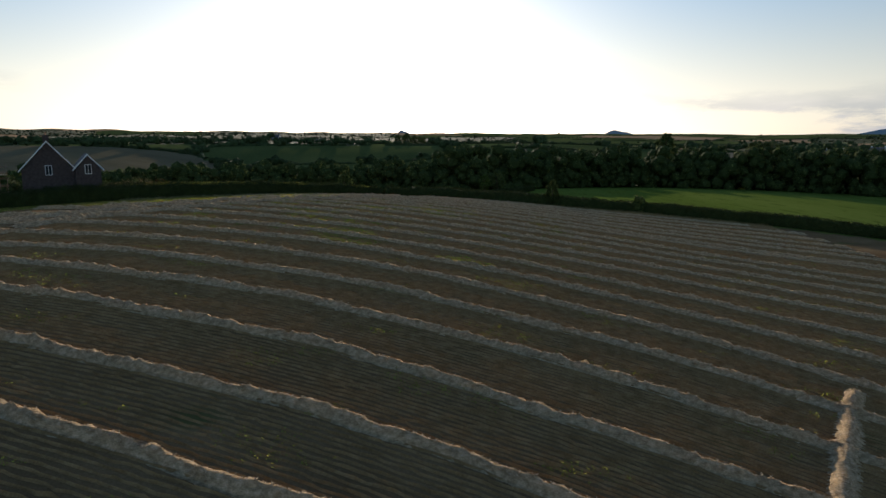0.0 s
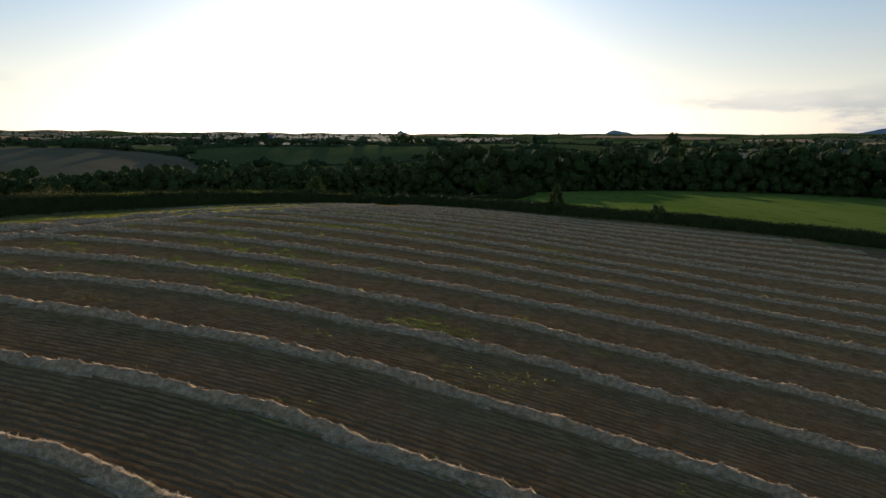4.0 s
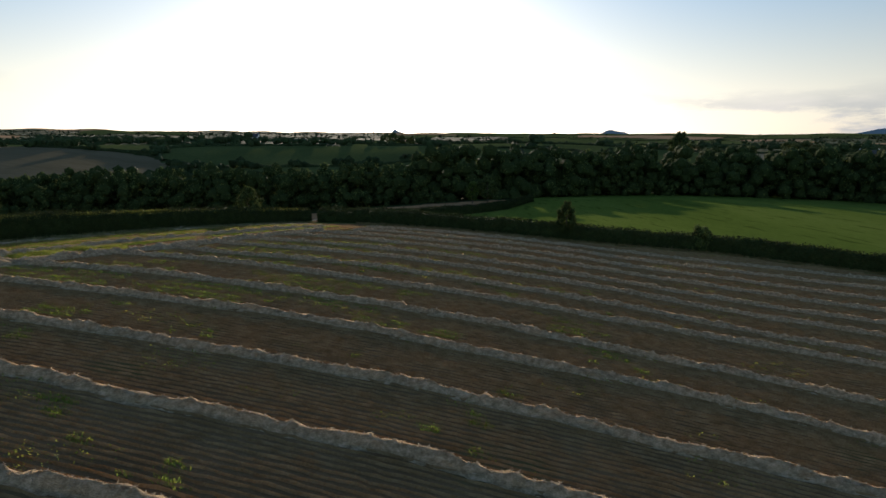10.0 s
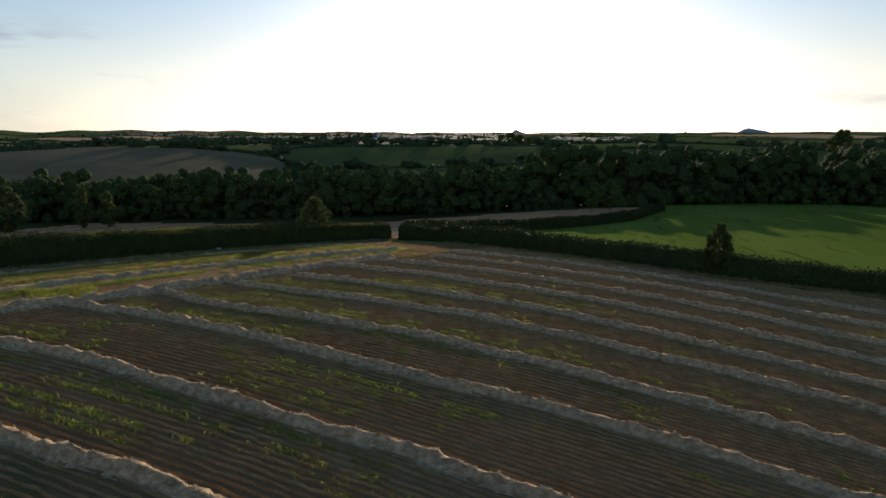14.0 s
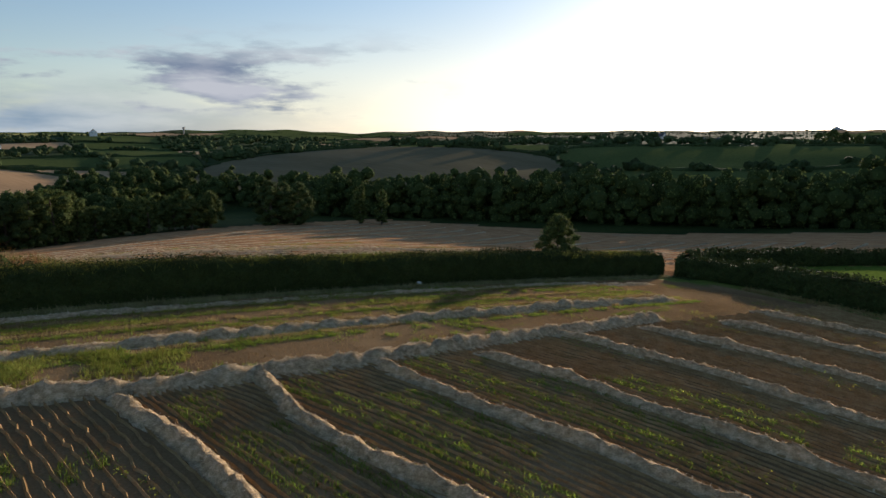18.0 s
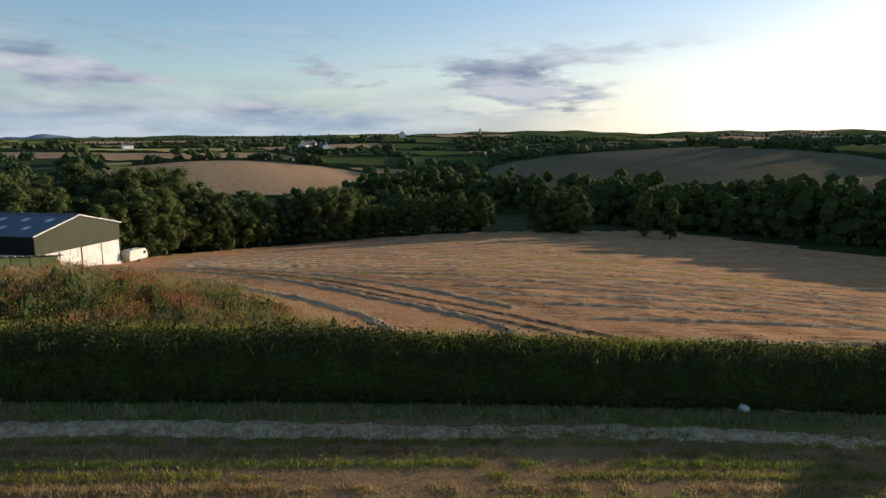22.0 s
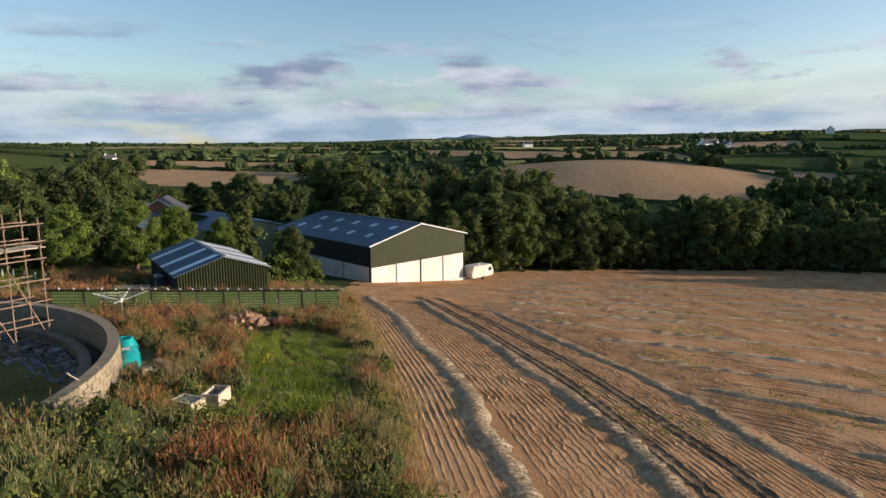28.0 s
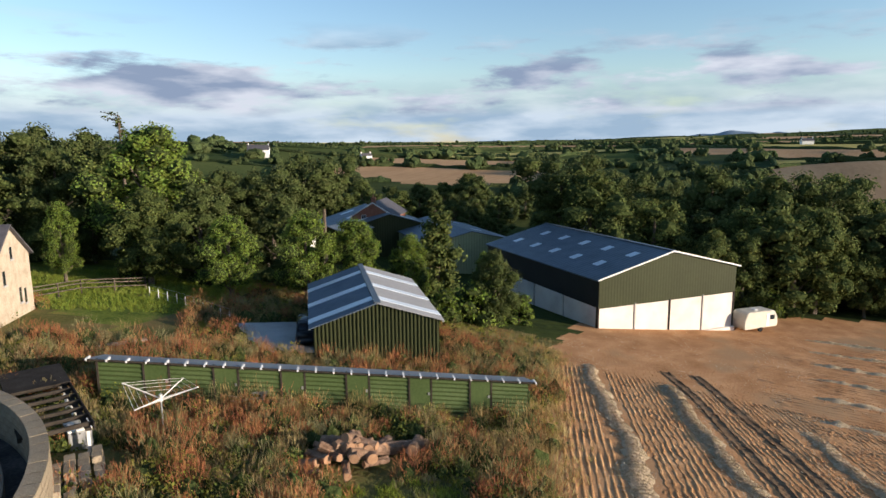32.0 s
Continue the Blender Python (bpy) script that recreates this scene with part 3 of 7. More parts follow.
# second field
for pts, w, h in NEAR_SWATHS:
    windrow(pts, "flattened straw windrow beside wheel tracks", w * 0.55, h * 0.56, 420, lumps=0.25, broken=0.3, packed=SUNLIT_STRAW, loose=SUNLIT_STRAW)
for x0 in (-128.5, -122, -115.5, -109, -102.5, -96.2, -88.7, -82.4, -76.4, -70.7, -64.6, -58.5, -53.5, -49, -44, -38.5, -33, -27.5, -22, -16.5, -11, -5.5, 0):
    y = np.arange(100.0, 242.0, 2.0)
    x = field_row_x(x0, y)
    start = np.interp(x, [-130, -96, -88, -75, -62, -45, -30], [106, 107.5, 109.5, 116, 121, 125, 128])
    ok = (zone(x, y) == 1) & (y > start) & (x < hedge_x(y) - 4.5)
    if ok.sum() > 5:
        windrow(np.stack([x, y], -1)[ok], "narrow straw windrow in the second field", 0.46, 0.45, 130 if x0 > -78 else 50, lumps=0.2, broken=0.35, packed=SUNLIT_STRAW, loose=SUNLIT_STRAW)


# ---- foliage ----
def leaf_quads(centres, normals, size, jitter=0.5):
    """Small leaves as quads that face about along their normals."""
    n = len(centres)
    nm = normals + RNG.normal(0, jitter, (n, 3))
    nm /= np.linalg.norm(nm, axis=1)[:, None] + 1e-9
    a = np.cross(nm, RNG.normal(0, 1, (n, 3)))
    a /= np.linalg.norm(a, axis=1)[:, None] + 1e-9
    b = np.cross(nm, a)
    s = (size * RNG.uniform(0.6, 1.35, n))[:, None]
    a, b = a * s * 0.5, b * s * 0.36
    quad = np.stack([centres - a, centres + b * 1.0 - a * 0.1, centres + a, centres - b - a * 0.1], 1).reshape(-1, 3)
    return quad, np.arange(n * 4).reshape(-1, 4)


def ico(sub):
    bm = bmesh.new()
    bmesh.ops.create_icosphere(bm, subdivisions=sub, radius=1)
    v = np.array([x.co[:] for x in bm.verts])
    f = np.array([[x.index for x in p.verts] for p in bm.faces])
    bm.free()
    return v, f


ICO_V, ICO_F = ico(1)


def tree_proto(shape, leaf_mat, leaves, leaf_size, seed):
    """A tree of about one metre-scaled shape: trunk with limbs, and a crown of leaf clumps round dark inner masses."""
    rng = np.random.default_rng(seed)
    root = empty("tree")
    tall, wide = shape["tall"], shape["wide"]
    low = shape.get("low", 0.25) * tall
    bm = bmesh.new()
    lean = rng.uniform(-0.04, 0.04, 2) * tall
    steps = [(0, 0, -0.6)] + [(lean[0] * f, lean[1] * f, tall * f) for f in (0.15, 0.4, 0.65, 0.85)]
    r = shape.get("trunk", 0.03) * tall
    for (p, q), f in zip(zip(steps, steps[1:]), (1.25, 1.0, 0.7, 0.4)):
        rod(bm, p, q, r * f, r * f * 0.72, 7)
    clumps = []
    nc = shape.get("clumps", 34)
    for i in range(nc):
        f = (i + rng.uniform(0.2, 0.8)) / nc
        z = low + (tall - low) * f
        prof = shape["profile"](f) * wide
        ang = i * 2.399 + rng.uniform(-0.5, 0.5)
        rr = prof * rng.uniform(0.35, 1.0)
        c = np.array([lean[0] * f + rr * math.cos(ang), lean[1] * f + rr * math.sin(ang), z])
        size = shape.get("clump", 0.34) * wide * rng.uniform(0.7, 1.3) * (0.65 + 0.35 * shape["profile"](f))
        clumps.append((c, size))
        if i % 3 == 0 and f < 0.85:
            z0 = max(0.12 * tall, z - rr * 0.8 - 0.06 * tall)
            rod(bm, (lean[0] * z0 / tall, lean[1] * z0 / tall, z0), c * [0.8, 0.8, 1.0], r * 0.35, r * 0.12, 5)
    part("trunk", bm, BARK, root)
    vs, fs, base = [], [], 0
    for c, size in clumps:
        bump = 1 + rng.normal(0, 0.12, len(ICO_V))
        v = ICO_V * bump[:, None] * size * np.array([0.8, 0.8, 0.62]) + c
        vs.append(v)
        fs.append(np.concatenate([ICO_F, ICO_F[:, 2:3]], 1) + base)
        base += len(v)
    per = leaves // nc
    cen = np.concatenate([np.tile(c, (per, 1)) for c, _ in clumps])
    siz = np.repeat([s for _, s in clumps], per)
    d = rng.normal(0, 1, (len(cen), 3))
    d /= np.linalg.norm(d, axis=1)[:, None]
    cen = cen + d * (siz * rng.uniform(0.72, 1.22, len(siz)))[:, None] * np.array([1, 1, 0.8])
    q, f = leaf_quads(cen, d, leaf_size)
    # the crown's inner mass is triangles closed to quads by a doubled corner, so it is built apart
    me_v, me_f = np.concatenate(vs), np.concatenate(fs)[:, :3]
    crown = mesh_object("crown", q, f, leaf_mat, root)
    mesh_object("shaded_core", me_v, me_f, CORE, crown)
    return root


def dome(f):
    return math.sqrt(max(0.05, 1 - (2 * f - 0.85) ** 2 * 0.95)) if f < 0.93 else 0.35


def column(f):
    return 0.75 + 0.25 * math.sin(3.14 * f) if f < 0.9 else 0.45


def cone(f):
    return max(0.08, 1.02 - f)


def flat_top(f):
    return 0.35 + 0.65 * f


def bush_shape(f):
    return math.sqrt(max(0.1, 1 - f * f * 0.9))


PROTO = {
    "oak": tree_proto({"tall": 12.0, "wide": 4.6, "profile": dome, "low": 0.16, "clumps": 46, "clump": 0.3}, LEAF, 7800, 0.27, 1),
    "ash": tree_proto({"tall": 13.0, "wide": 4.0, "profile": dome, "low": 0.2, "clumps": 46, "clump": 0.3}, LEAF_LIGHT, 11000, 0.24, 2),
    "dark": tree_proto({"tall": 12.0, "wide": 4.4, "profile": dome, "low": 0.1, "clumps": 44, "clump": 0.32}, LEAF_DARK, 8500, 0.26, 3),
    "poplar": tree_proto({"tall": 13.0, "wide": 2.3, "profile": column, "low": 0.08, "clumps": 30, "clump": 0.5}, LEAF, 2400, 0.45, 4),
    "fir": tree_proto({"tall": 17.0, "wide": 3.6, "profile": cone, "low": 0.1, "clumps": 44, "clump": 0.3}, LEAF_DARK, 2800, 0.5, 5),
    "pine": tree_proto({"tall": 15.0, "wide": 4.6, "profile": flat_top, "low": 0.55, "clumps": 22, "clump": 0.3, "trunk": 0.024}, LEAF_DARK, 4200, 0.34, 6),
    "bush": tree_proto({"tall": 3.0, "wide": 1.7, "profile": bush_shape, "low": 0.05, "clumps": 18, "clump": 0.42, "trunk": 0.02}, LEAF, 1500, 0.28, 7),
    "wood": tree_proto({"tall": 13.0, "wide": 4.4, "profile": column, "low": 0.03, "clumps": 38, "clump": 0.32}, LEAF, 3400, 0.38, 8),
    "wood_dark": tree_proto({"tall": 13.0, "wide": 4.6, "profile": dome, "low": 0.02, "clumps": 38, "clump": 0.32}, LEAF_DARK, 3400, 0.38, 9),
    "shrub": tree_proto({"tall": 4.0, "wide": 2.6, "profile": bush_shape, "low": 0.02, "clumps": 14, "clump": 0.45, "trunk": 0.02}, LEAF_LIGHT, 900, 0.36, 10),
}
KINDS = {
    "oak": ("broad green deciduous tree with rounded crown", "tree"), "ash": ("light green leafy ash tree in full leaf", "tree"), "dark": ("dark green dense broadleaf tree", "tree"),
    "poplar": ("tall narrow columnar green tree", "tree"), "fir": ("dark conical conifer with drooping boughs", "conifer"), "pine": ("tall pine with bare trunk and flat dark top", "pine tree"),
    "bush": ("rounded leafy green bush", "bush"), "wood": ("green woodland tree leafy down to the ground", "tree"), "wood_dark": ("dark green woodland tree with a dense crown", "tree"),
    "shrub": ("light green spreading shrub", "shrub"),
}
USED = set()


def plant(kind, x, y, tall=None, rz=None, wide=1.0, label="", group="", sink=0.0):
    """Puts a tree of that kind and height on the ground."""
    src = PROTO[kind]
    own = {"oak": 12.0, "dark": 12.0, "fir": 17.0, "pine": 15.0, "bush": 3.0, "shrub": 4.0}.get(kind, 13.0)
    k = (tall or own) / own
    m = pose(x, y, ground_at(x, y) - sink, 0, 0, RNG.uniform(0, 360) if rz is None else rz)
    ob = src if kind not in USED else copy_thing(src, m)
    USED.add(kind)
    ob.matrix_basis = m @ Matrix.Diagonal((k * wide, k * wide, k, 1))
    ob.name = KINDS[kind][1].replace(" ", "_")
    return tagged(ob, label or KINDS[kind][0], KINDS[kind][1], group)


def plant_belt(points, spacing, depth, kinds, tall, group):
    """Trees along a line, in some rows."""
    pts = np.asarray(points, float)
    s = np.concatenate([[0], np.cumsum(np.hypot(*np.diff(pts, axis=0).T))])
    for row in range(depth):
        for d in np.arange(spacing * 0.5 * (row % 2), s[-1], spacing):
            d = d + RNG.uniform(-0.3, 0.3) * spacing
            x, y = np.interp(d, s, pts[:, 0]), np.interp(d, s, pts[:, 1])
            i = min(max(int(np.searchsorted(s, d)) - 1, 0), len(pts) - 2)
            t = (pts[i + 1] - pts[i]) / np.hypot(*(pts[i + 1] - pts[i]))
            off = row * spacing * 0.9 + RNG.uniform(-1.2, 1.2)
            plant(kinds[int(RNG.integers(len(kinds)))], x - t[1] * off, y + t[0] * off, tall * RNG.uniform(0.66, 1.22), wide=RNG.uniform(0.85, 1.3), group=group)


def wood_mass(belts, label):
    """Far woodland trees, joined: leaf clumps round dark inner masses, down to the ground."""
    lv, lf, cv, cf, nl, nc = [], [], [], [], 0, 0
    for points, spacing, depth, tall in belts:
        pts = np.asarray(points, float)
        s = np.concatenate([[0], np.cumsum(np.hypot(*np.diff(pts, axis=0).T))])
        for row in range(depth):
            for d in np.arange(spacing * 0.5 * (row % 2), s[-1], spacing):
                d = d + RNG.uniform(-0.35, 0.35) * spacing
                i = min(max(int(np.searchsorted(s, d)) - 1, 0), len(pts) - 2)
                t = (pts[i + 1] - pts[i]) / np.hypot(*(pts[i + 1] - pts[i]))
                off = row * spacing * 0.85 + RNG.uniform(-1.5, 1.5)
                x, y = np.interp(d, s, pts[:, 0]) - t[1] * off, np.interp(d, s, pts[:, 1]) + t[0] * off
                h, w = tall * RNG.uniform(0.7, 1.2), RNG.uniform(2.8, 4.8) * tall / 13
                f = RNG.uniform(0.04, 1.0, 16)
                a = RNG.uniform(0, 6.283, 16)
                rr = w * np.sqrt(np.clip(1 - (1.6 * f - 0.6) ** 2 * 0.9, 0.08, 1)) * RNG.uniform(0.3, 0.95, 16)
                c = np.stack([x + rr * np.cos(a), y + rr * np.sin(a), ground_at(x, y) + h * f * 0.92], -1)
                size = w * 0.4 * RNG.uniform(0.7, 1.25, 16)
                V = ICO_V[None] * (1 + RNG.normal(0, 0.1, (16, len(ICO_V), 1))) * size[:, None, None] + c[:, None]
                cv.append(V.reshape(-1, 3))
                cf.append((ICO_F[None] + (np.arange(16) * len(ICO_V))[:, None, None]).reshape(-1, 3) + nc)
                nc += 16 * len(ICO_V)
                g = RNG.normal(0, 1, (16 * 26, 3))
                g /= np.linalg.norm(g, axis=1)[:, None]
                P = np.repeat(c, 26, 0) + g * (np.repeat(size, 26) * RNG.uniform(0.8, 1.3, 16 * 26))[:, None]
                q, ff = leaf_quads(P, g, np.full(len(P), 0.66))
                lv.append(q)
                lf.append(ff + nl)
                nl += len(q)
    root = tagged(mesh_object("woodland", np.concatenate(lv), np.concatenate(lf), LEAF), label, "woodland", kind="stuff")
    # Solid lumps fill the crowns; their dark tone paints the shade within.
    mesh_object("shaded_core", np.concatenate(cv), np.concatenate(cf), CORE, root)


# lone trees of the hedgerows
plant("oak", -24.6, 138.4, 5.1, 40, 0.95, "small rounded hawthorn tree standing in the hedge")
plant("oak", 20.7, 136.0, 5.3, 110, 0.66, "small ragged tree standing in the hedge by pasture")
plant("bush", 38.7, 134.0, 3.2, 10, 0.8, "rounded bush poking out of the hedge")
plant("ash", 11.5, 259, 7.0, 30, 1.0, "small pale tree at the pasture's edge")
plant("oak", 17, 266, 8.5, 80, 1.0)
for x, y, h in ((-62, 670, 10), (-53, 677, 12.5), (-45, 681, 11), (-36, 676, 8.5)):
    plant("oak", x, y, h, None, 1.1, "round-topped tree on a far hilltop", "trees on the hilltop")
plant("oak", 139.6, 426.4, 20, 60, 0.9, "tall round tree above the far wood")

# trees along the far side of the second field, then the wood in the valley
plant_belt([(-137, 99), (-148, 112), (-159, 134), (-163, 160), (-161, 178), (-154, 190)], 5.2, 2, ["wood", "wood_dark", "oak", "wood"], 10.5, "trees behind the second field")
for x, y, h, w in ((-148, 203, 12.5, 1.15), (-143.5, 209, 12, 1.05), (-151, 210, 12, 1.1)):
    plant("wood_dark", x, y, h, None, w, group="trees behind the second field")
plant("poplar", -135, 226, 11.5, 0, 1.0)
plant("poplar", -130.5, 231, 10.5, 60, 1.0)
wood_mass((([(-176, 240), (-150, 252), (-124, 262), (-90, 274), (-60, 281), (-30, 284), (-4, 286)], 6.0, 5, 14.5), ([(-4, 288), (30, 300), (64, 312), (96, 318), (130, 312), (170, 294), (215, 262)], 6.5, 5, 18.5),
           ([(-260, 190), (-240, 226), (-214, 252), (-180, 262)], 7, 4, 13), ([(-198, 120), (-206, 150), (-205, 176), (-190, 200)], 7, 3, 11)), "dense dark green wood filling the valley")
plant_belt([(70, 336), (110, 342), (160, 326), (200, 300)], 17, 1, ["fir", "pine", "wood_dark"], 19, "tall conifers beyond the pasture")
# trees round the farmyard
for kind, x, y, h, w in (("ash", -97.5, 52, 13.8, 1.2), ("ash", -86.7, 54.7, 6.4, 0.7), ("ash", -93.0, 66.5, 6.6, 1.1), ("ash", -97.5, 70.5, 7.6, 1.05), ("ash", -101.0, 73.0, 7.4, 1.1), ("ash", -106.0, 75.5, 6.6, 0.95), ("poplar", -110.0, 76.0, 9.0, 1.1), ("dark", -105.5, 84.2, 6.2, 0.9),
                         ("wood_dark", -97, 58.5, 9.0, 1.0), ("wood_dark", -104.5, 62, 9.0, 1.0), ("oak", -92, 58, 8.0, 1.0), ("ash", -113.5, 79.5, 5.5, 0.9), ("pine", -112.8, 52.3, 11, 1.1), ("pine", -119, 51.6, 13.0, 1.1), ("pine", -125, 50, 14.5, 1.0), ("pine", -113, 47, 11, 1.0), ("ash", -108, 69, 6.6, 0.8)):
    plant(kind, x, y, h, None, w, group="trees round the farmyard")
plant_belt([(-74, 34), (-88, 40), (-102, 46), (-116, 50), (-126, 44)], 6.5, 3, ["wood_dark", "oak", "wood", "dark"], 9.5, "trees round the farmyard")
plant_belt([(-76, 22), (-92, 26), (-110, 32), (-128, 34)], 9, 2, ["pine", "pine", "wood_dark", "pine"], 12.5, "trees round the farmyard")
plant_belt([(-168, 14), (-176, 28), (-182, 42), (-188, 56)], 6.0, 2, ["wood_dark", "dark", "oak"], 8.2, "trees behind the barns")
plant_belt([(-160, 52), (-170, 66), (-176, 80), (-178, 94)], 7, 2, ["wood_dark", "oak", "wood"], 7.6, "trees round the farmyard")
plant_belt([(-136, 86), (-150, 96), (-158, 108), (-168, 122)], 6.5, 3, ["wood_dark", "wood", "oak", "pine"], 14, "trees round the farmyard")
plant_belt([(-150, 74), (-162, 84), (-172, 96)], 7, 2, ["fir", "pine", "wood_dark"], 12, "trees round the farmyard")
for x, y in ((-102, 81), (-105, 83), (-109, 85), (-140, 104), (-146, 106), (-98, 60), (-92, 56)):
    plant("shrub", x, y, RNG.uniform(2.2, 3.6), None, 1.0)


def hedge(points, tall, thick, leaf, per_metre, label, name="hedge"):
    """A clipped field hedge: an uneven leafy body and loose shoots along the top."""
    pts = np.asarray(points, float)
    s = np.concatenate([[0], np.cumsum(np.hypot(*np.diff(pts, axis=0).T))])
    n = max(4, int(s[-1] / 0.6))
    t = np.linspace(0, s[-1], n)
    cx, cy = np.interp(t, s, pts[:, 0]), np.interp(t, s, pts[:, 1])
    tx, ty = np.gradient(cx), np.gradient(cy)
    ln = np.hypot(tx, ty)
    px, py = -ty / ln, tx / ln
    sec = np.array([(-0.5, -0.06), (-0.56, 0.3), (-0.5, 0.75), (-0.36, 0.96), (0, 1.0), (0.36, 0.96), (0.5, 0.75), (0.56, 0.3), (0.5, -0.06)])
    m = len(sec)
    off = sec[None, :, 0] * thick + RNG.normal(0, 0.07, (n, m))
    hh = tall * (1 + 0.05 * np.sin(t / 4.0) + 0.04 * np.sin(t / 1.3 + 1) + RNG.normal(0, 0.02, n))
    Z = sec[None, :, 1] * hh[:, None] + RNG.normal(0, 0.05, (n, m))
    X, Y = cx[:, None] + off * px[:, None], cy[:, None] + off * py[:, None]
    V = np.stack([X, Y, height(cx, cy)[:, None] + Z], -1)
    i, j = np.meshgrid(np.arange(n - 1), np.arange(m - 1), indexing="ij")
    a = i * m + j
    faces = np.stack([a, a + m, a + m + 1, a + 1], -1).reshape(-1, 4)
    root = empty(name, cx[0], cy[0], 0)
    root.matrix_basis = Matrix.Identity(4)
    # Hedge body in the dark core colour, painting shade behind the leaves.
    mesh_object("shaded_body", V.reshape(-1, 3), faces, CORE, root)
    q = int(per_metre * s[-1])
    u, w = RNG.uniform(0, n - 1.001, q), RNG.uniform(0.2, m - 1.2, q)
    ui, wi = u.astype(int), w.astype(int)
    fu, fw = (u - ui)[:, None], (w - wi)[:, None]
    P = (V[ui, wi] * (1 - fu) + V[ui + 1, wi] * fu) * (1 - fw) + (V[ui, wi + 1] * (1 - fu) + V[ui + 1, wi + 1] * fu) * fw
    out = P - np.stack([np.interp(u, np.arange(n), cx), np.interp(u, np.arange(n), cy), np.interp(u, np.arange(n), height(cx, cy) + tall * 0.5)], -1)
    out /= np.linalg.norm(out, axis=1)[:, None]
    P = P + out * np.abs(RNG.normal(0.04, 0.1, q))[:, None]
    top = out[:, 2] > 0.8
    P[top, 2] += np.abs(RNG.normal(0, 0.16, top.sum()))
    quad, f2 = leaf_quads(P, out, leaf, 0.7)
    tagged(mesh_object("foliage", quad, f2, HEDGE, root), kind="stuff")
    return tagged(root, label, "hedge")


hedge([(hedge_x(y) - 1.1, y) for y in (40, 60, 75, 85, 92, 97, 106, 116, 126, 136, 146.6)], 1.95, 2.0, 0.11, 1350, "long clipped hawthorn hedge between two stubble fields")
hedge([(-10.5, 147.4), (5, 142), (21, 136.7), (39, 134.7), (58, 124.5), (76, 111), (100, 90.5)], 2.0, 1.9, 0.24, 300, "low dark hedge along the green pasture")
hedge([(-16.6, 147.9), (-13.5, 147.8), (-10.6, 147.2)], 1.7, 1.6, 0.2, 380, "short low hedge beside the field gap")
hedge([(-16.2, 149.6), (-15, 162), (-12, 178), (-6, 190), (5, 204), (19.5, 225), (31, 258)], 2.0, 1.7, 0.26, 260, "hedge running away beside the field gate")


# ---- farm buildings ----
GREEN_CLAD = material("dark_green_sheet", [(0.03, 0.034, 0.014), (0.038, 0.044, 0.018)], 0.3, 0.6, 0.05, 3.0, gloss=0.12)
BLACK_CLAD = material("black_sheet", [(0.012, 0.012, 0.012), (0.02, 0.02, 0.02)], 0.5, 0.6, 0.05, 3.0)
WHITE_WALL = material("painted_concrete", [(0.55, 0.48, 0.42), (0.68, 0.61, 0.54), (0.74, 0.68, 0.61)], 0.5, 0.85, 0.2, 12.0)
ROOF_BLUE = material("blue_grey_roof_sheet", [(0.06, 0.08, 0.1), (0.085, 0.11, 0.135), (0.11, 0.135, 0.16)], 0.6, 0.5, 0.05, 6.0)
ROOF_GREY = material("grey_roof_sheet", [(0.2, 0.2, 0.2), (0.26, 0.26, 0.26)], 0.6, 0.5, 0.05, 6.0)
ROOF_LIGHT = material("rooflight", [(0.5, 0.55, 0.6), (0.62, 0.66, 0.7)], 1.0, 0.3, 0.05, 6.0)
LONG_GREEN = material("green_sheet", [(0.045, 0.07, 0.022), (0.06, 0.09, 0.03), (0.08, 0.11, 0.042)], 0.5, 0.6, 0.1, 8.0, gloss=0.15)
WHITE_TRIM = material("white_trim", [(0.62, 0.6, 0.56), (0.74, 0.72, 0.68)], 2.0, 0.6, 0.05, 10.0)
WHITE_GRP = material("white_plastic", [(0.6, 0.58, 0.52), (0.72, 0.7, 0.64), (0.78, 0.76, 0.7)], 1.0, 0.35, 0.05, 8.0)
CREAM = material("cream_sheet", [(0.5, 0.46, 0.36), (0.6, 0.56, 0.45)], 1.0, 0.5, 0.05, 8.0)
STEEL = material("grey_steel", [(0.3, 0.3, 0.3), (0.42, 0.42, 0.41)], 3.0, 0.45, 0.1, 20.0, metal=0.6)
RUST = material("rusty_tube", [(0.28, 0.12, 0.06), (0.4, 0.2, 0.1), (0.45, 0.3, 0.2)], 3.0, 0.8, 0.2, 20.0)
TIMBER = material("weathered_timber", [(0.22, 0.17, 0.12), (0.34, 0.27, 0.2), (0.45, 0.38, 0.3)], 2.0, 0.9, 0.4, 14.0, spread=0.2, stretch=(1, 6, 6))
DARK_TIMBER = material("dark_timber", [(0.03, 0.025, 0.02), (0.06, 0.05, 0.04)], 2.0, 0.9, 0.3, 14.0)
BLOCK = material("concrete_block", [(0.2, 0.155, 0.105), (0.3, 0.235, 0.165), (0.4, 0.325, 0.235)], 1.2, 0.95, 0.5, 25.0, spread=0.15)
MORTAR = material("mortar", [(0.18, 0.145, 0.105), (0.28, 0.225, 0.165)], 3.0, 1.0, 0.5, 25.0)
CONCRETE = material("concrete_yard", [(0.3, 0.28, 0.26), (0.4, 0.38, 0.35), (0.47, 0.45, 0.42)], 0.6, 0.9, 0.3, 9.0)
RUBBLE = material("rubble", [(0.08, 0.075, 0.07), (0.2, 0.19, 0.18), (0.45, 0.43, 0.4)], 1.5, 0.95, 0.4, 12.0, spread=0.4)
DARK_SOIL = material("dark_soil", [(0.035, 0.035, 0.035), (0.07, 0.065, 0.06), (0.12, 0.11, 0.1)], 1.2, 1.0, 0.8, 10.0)
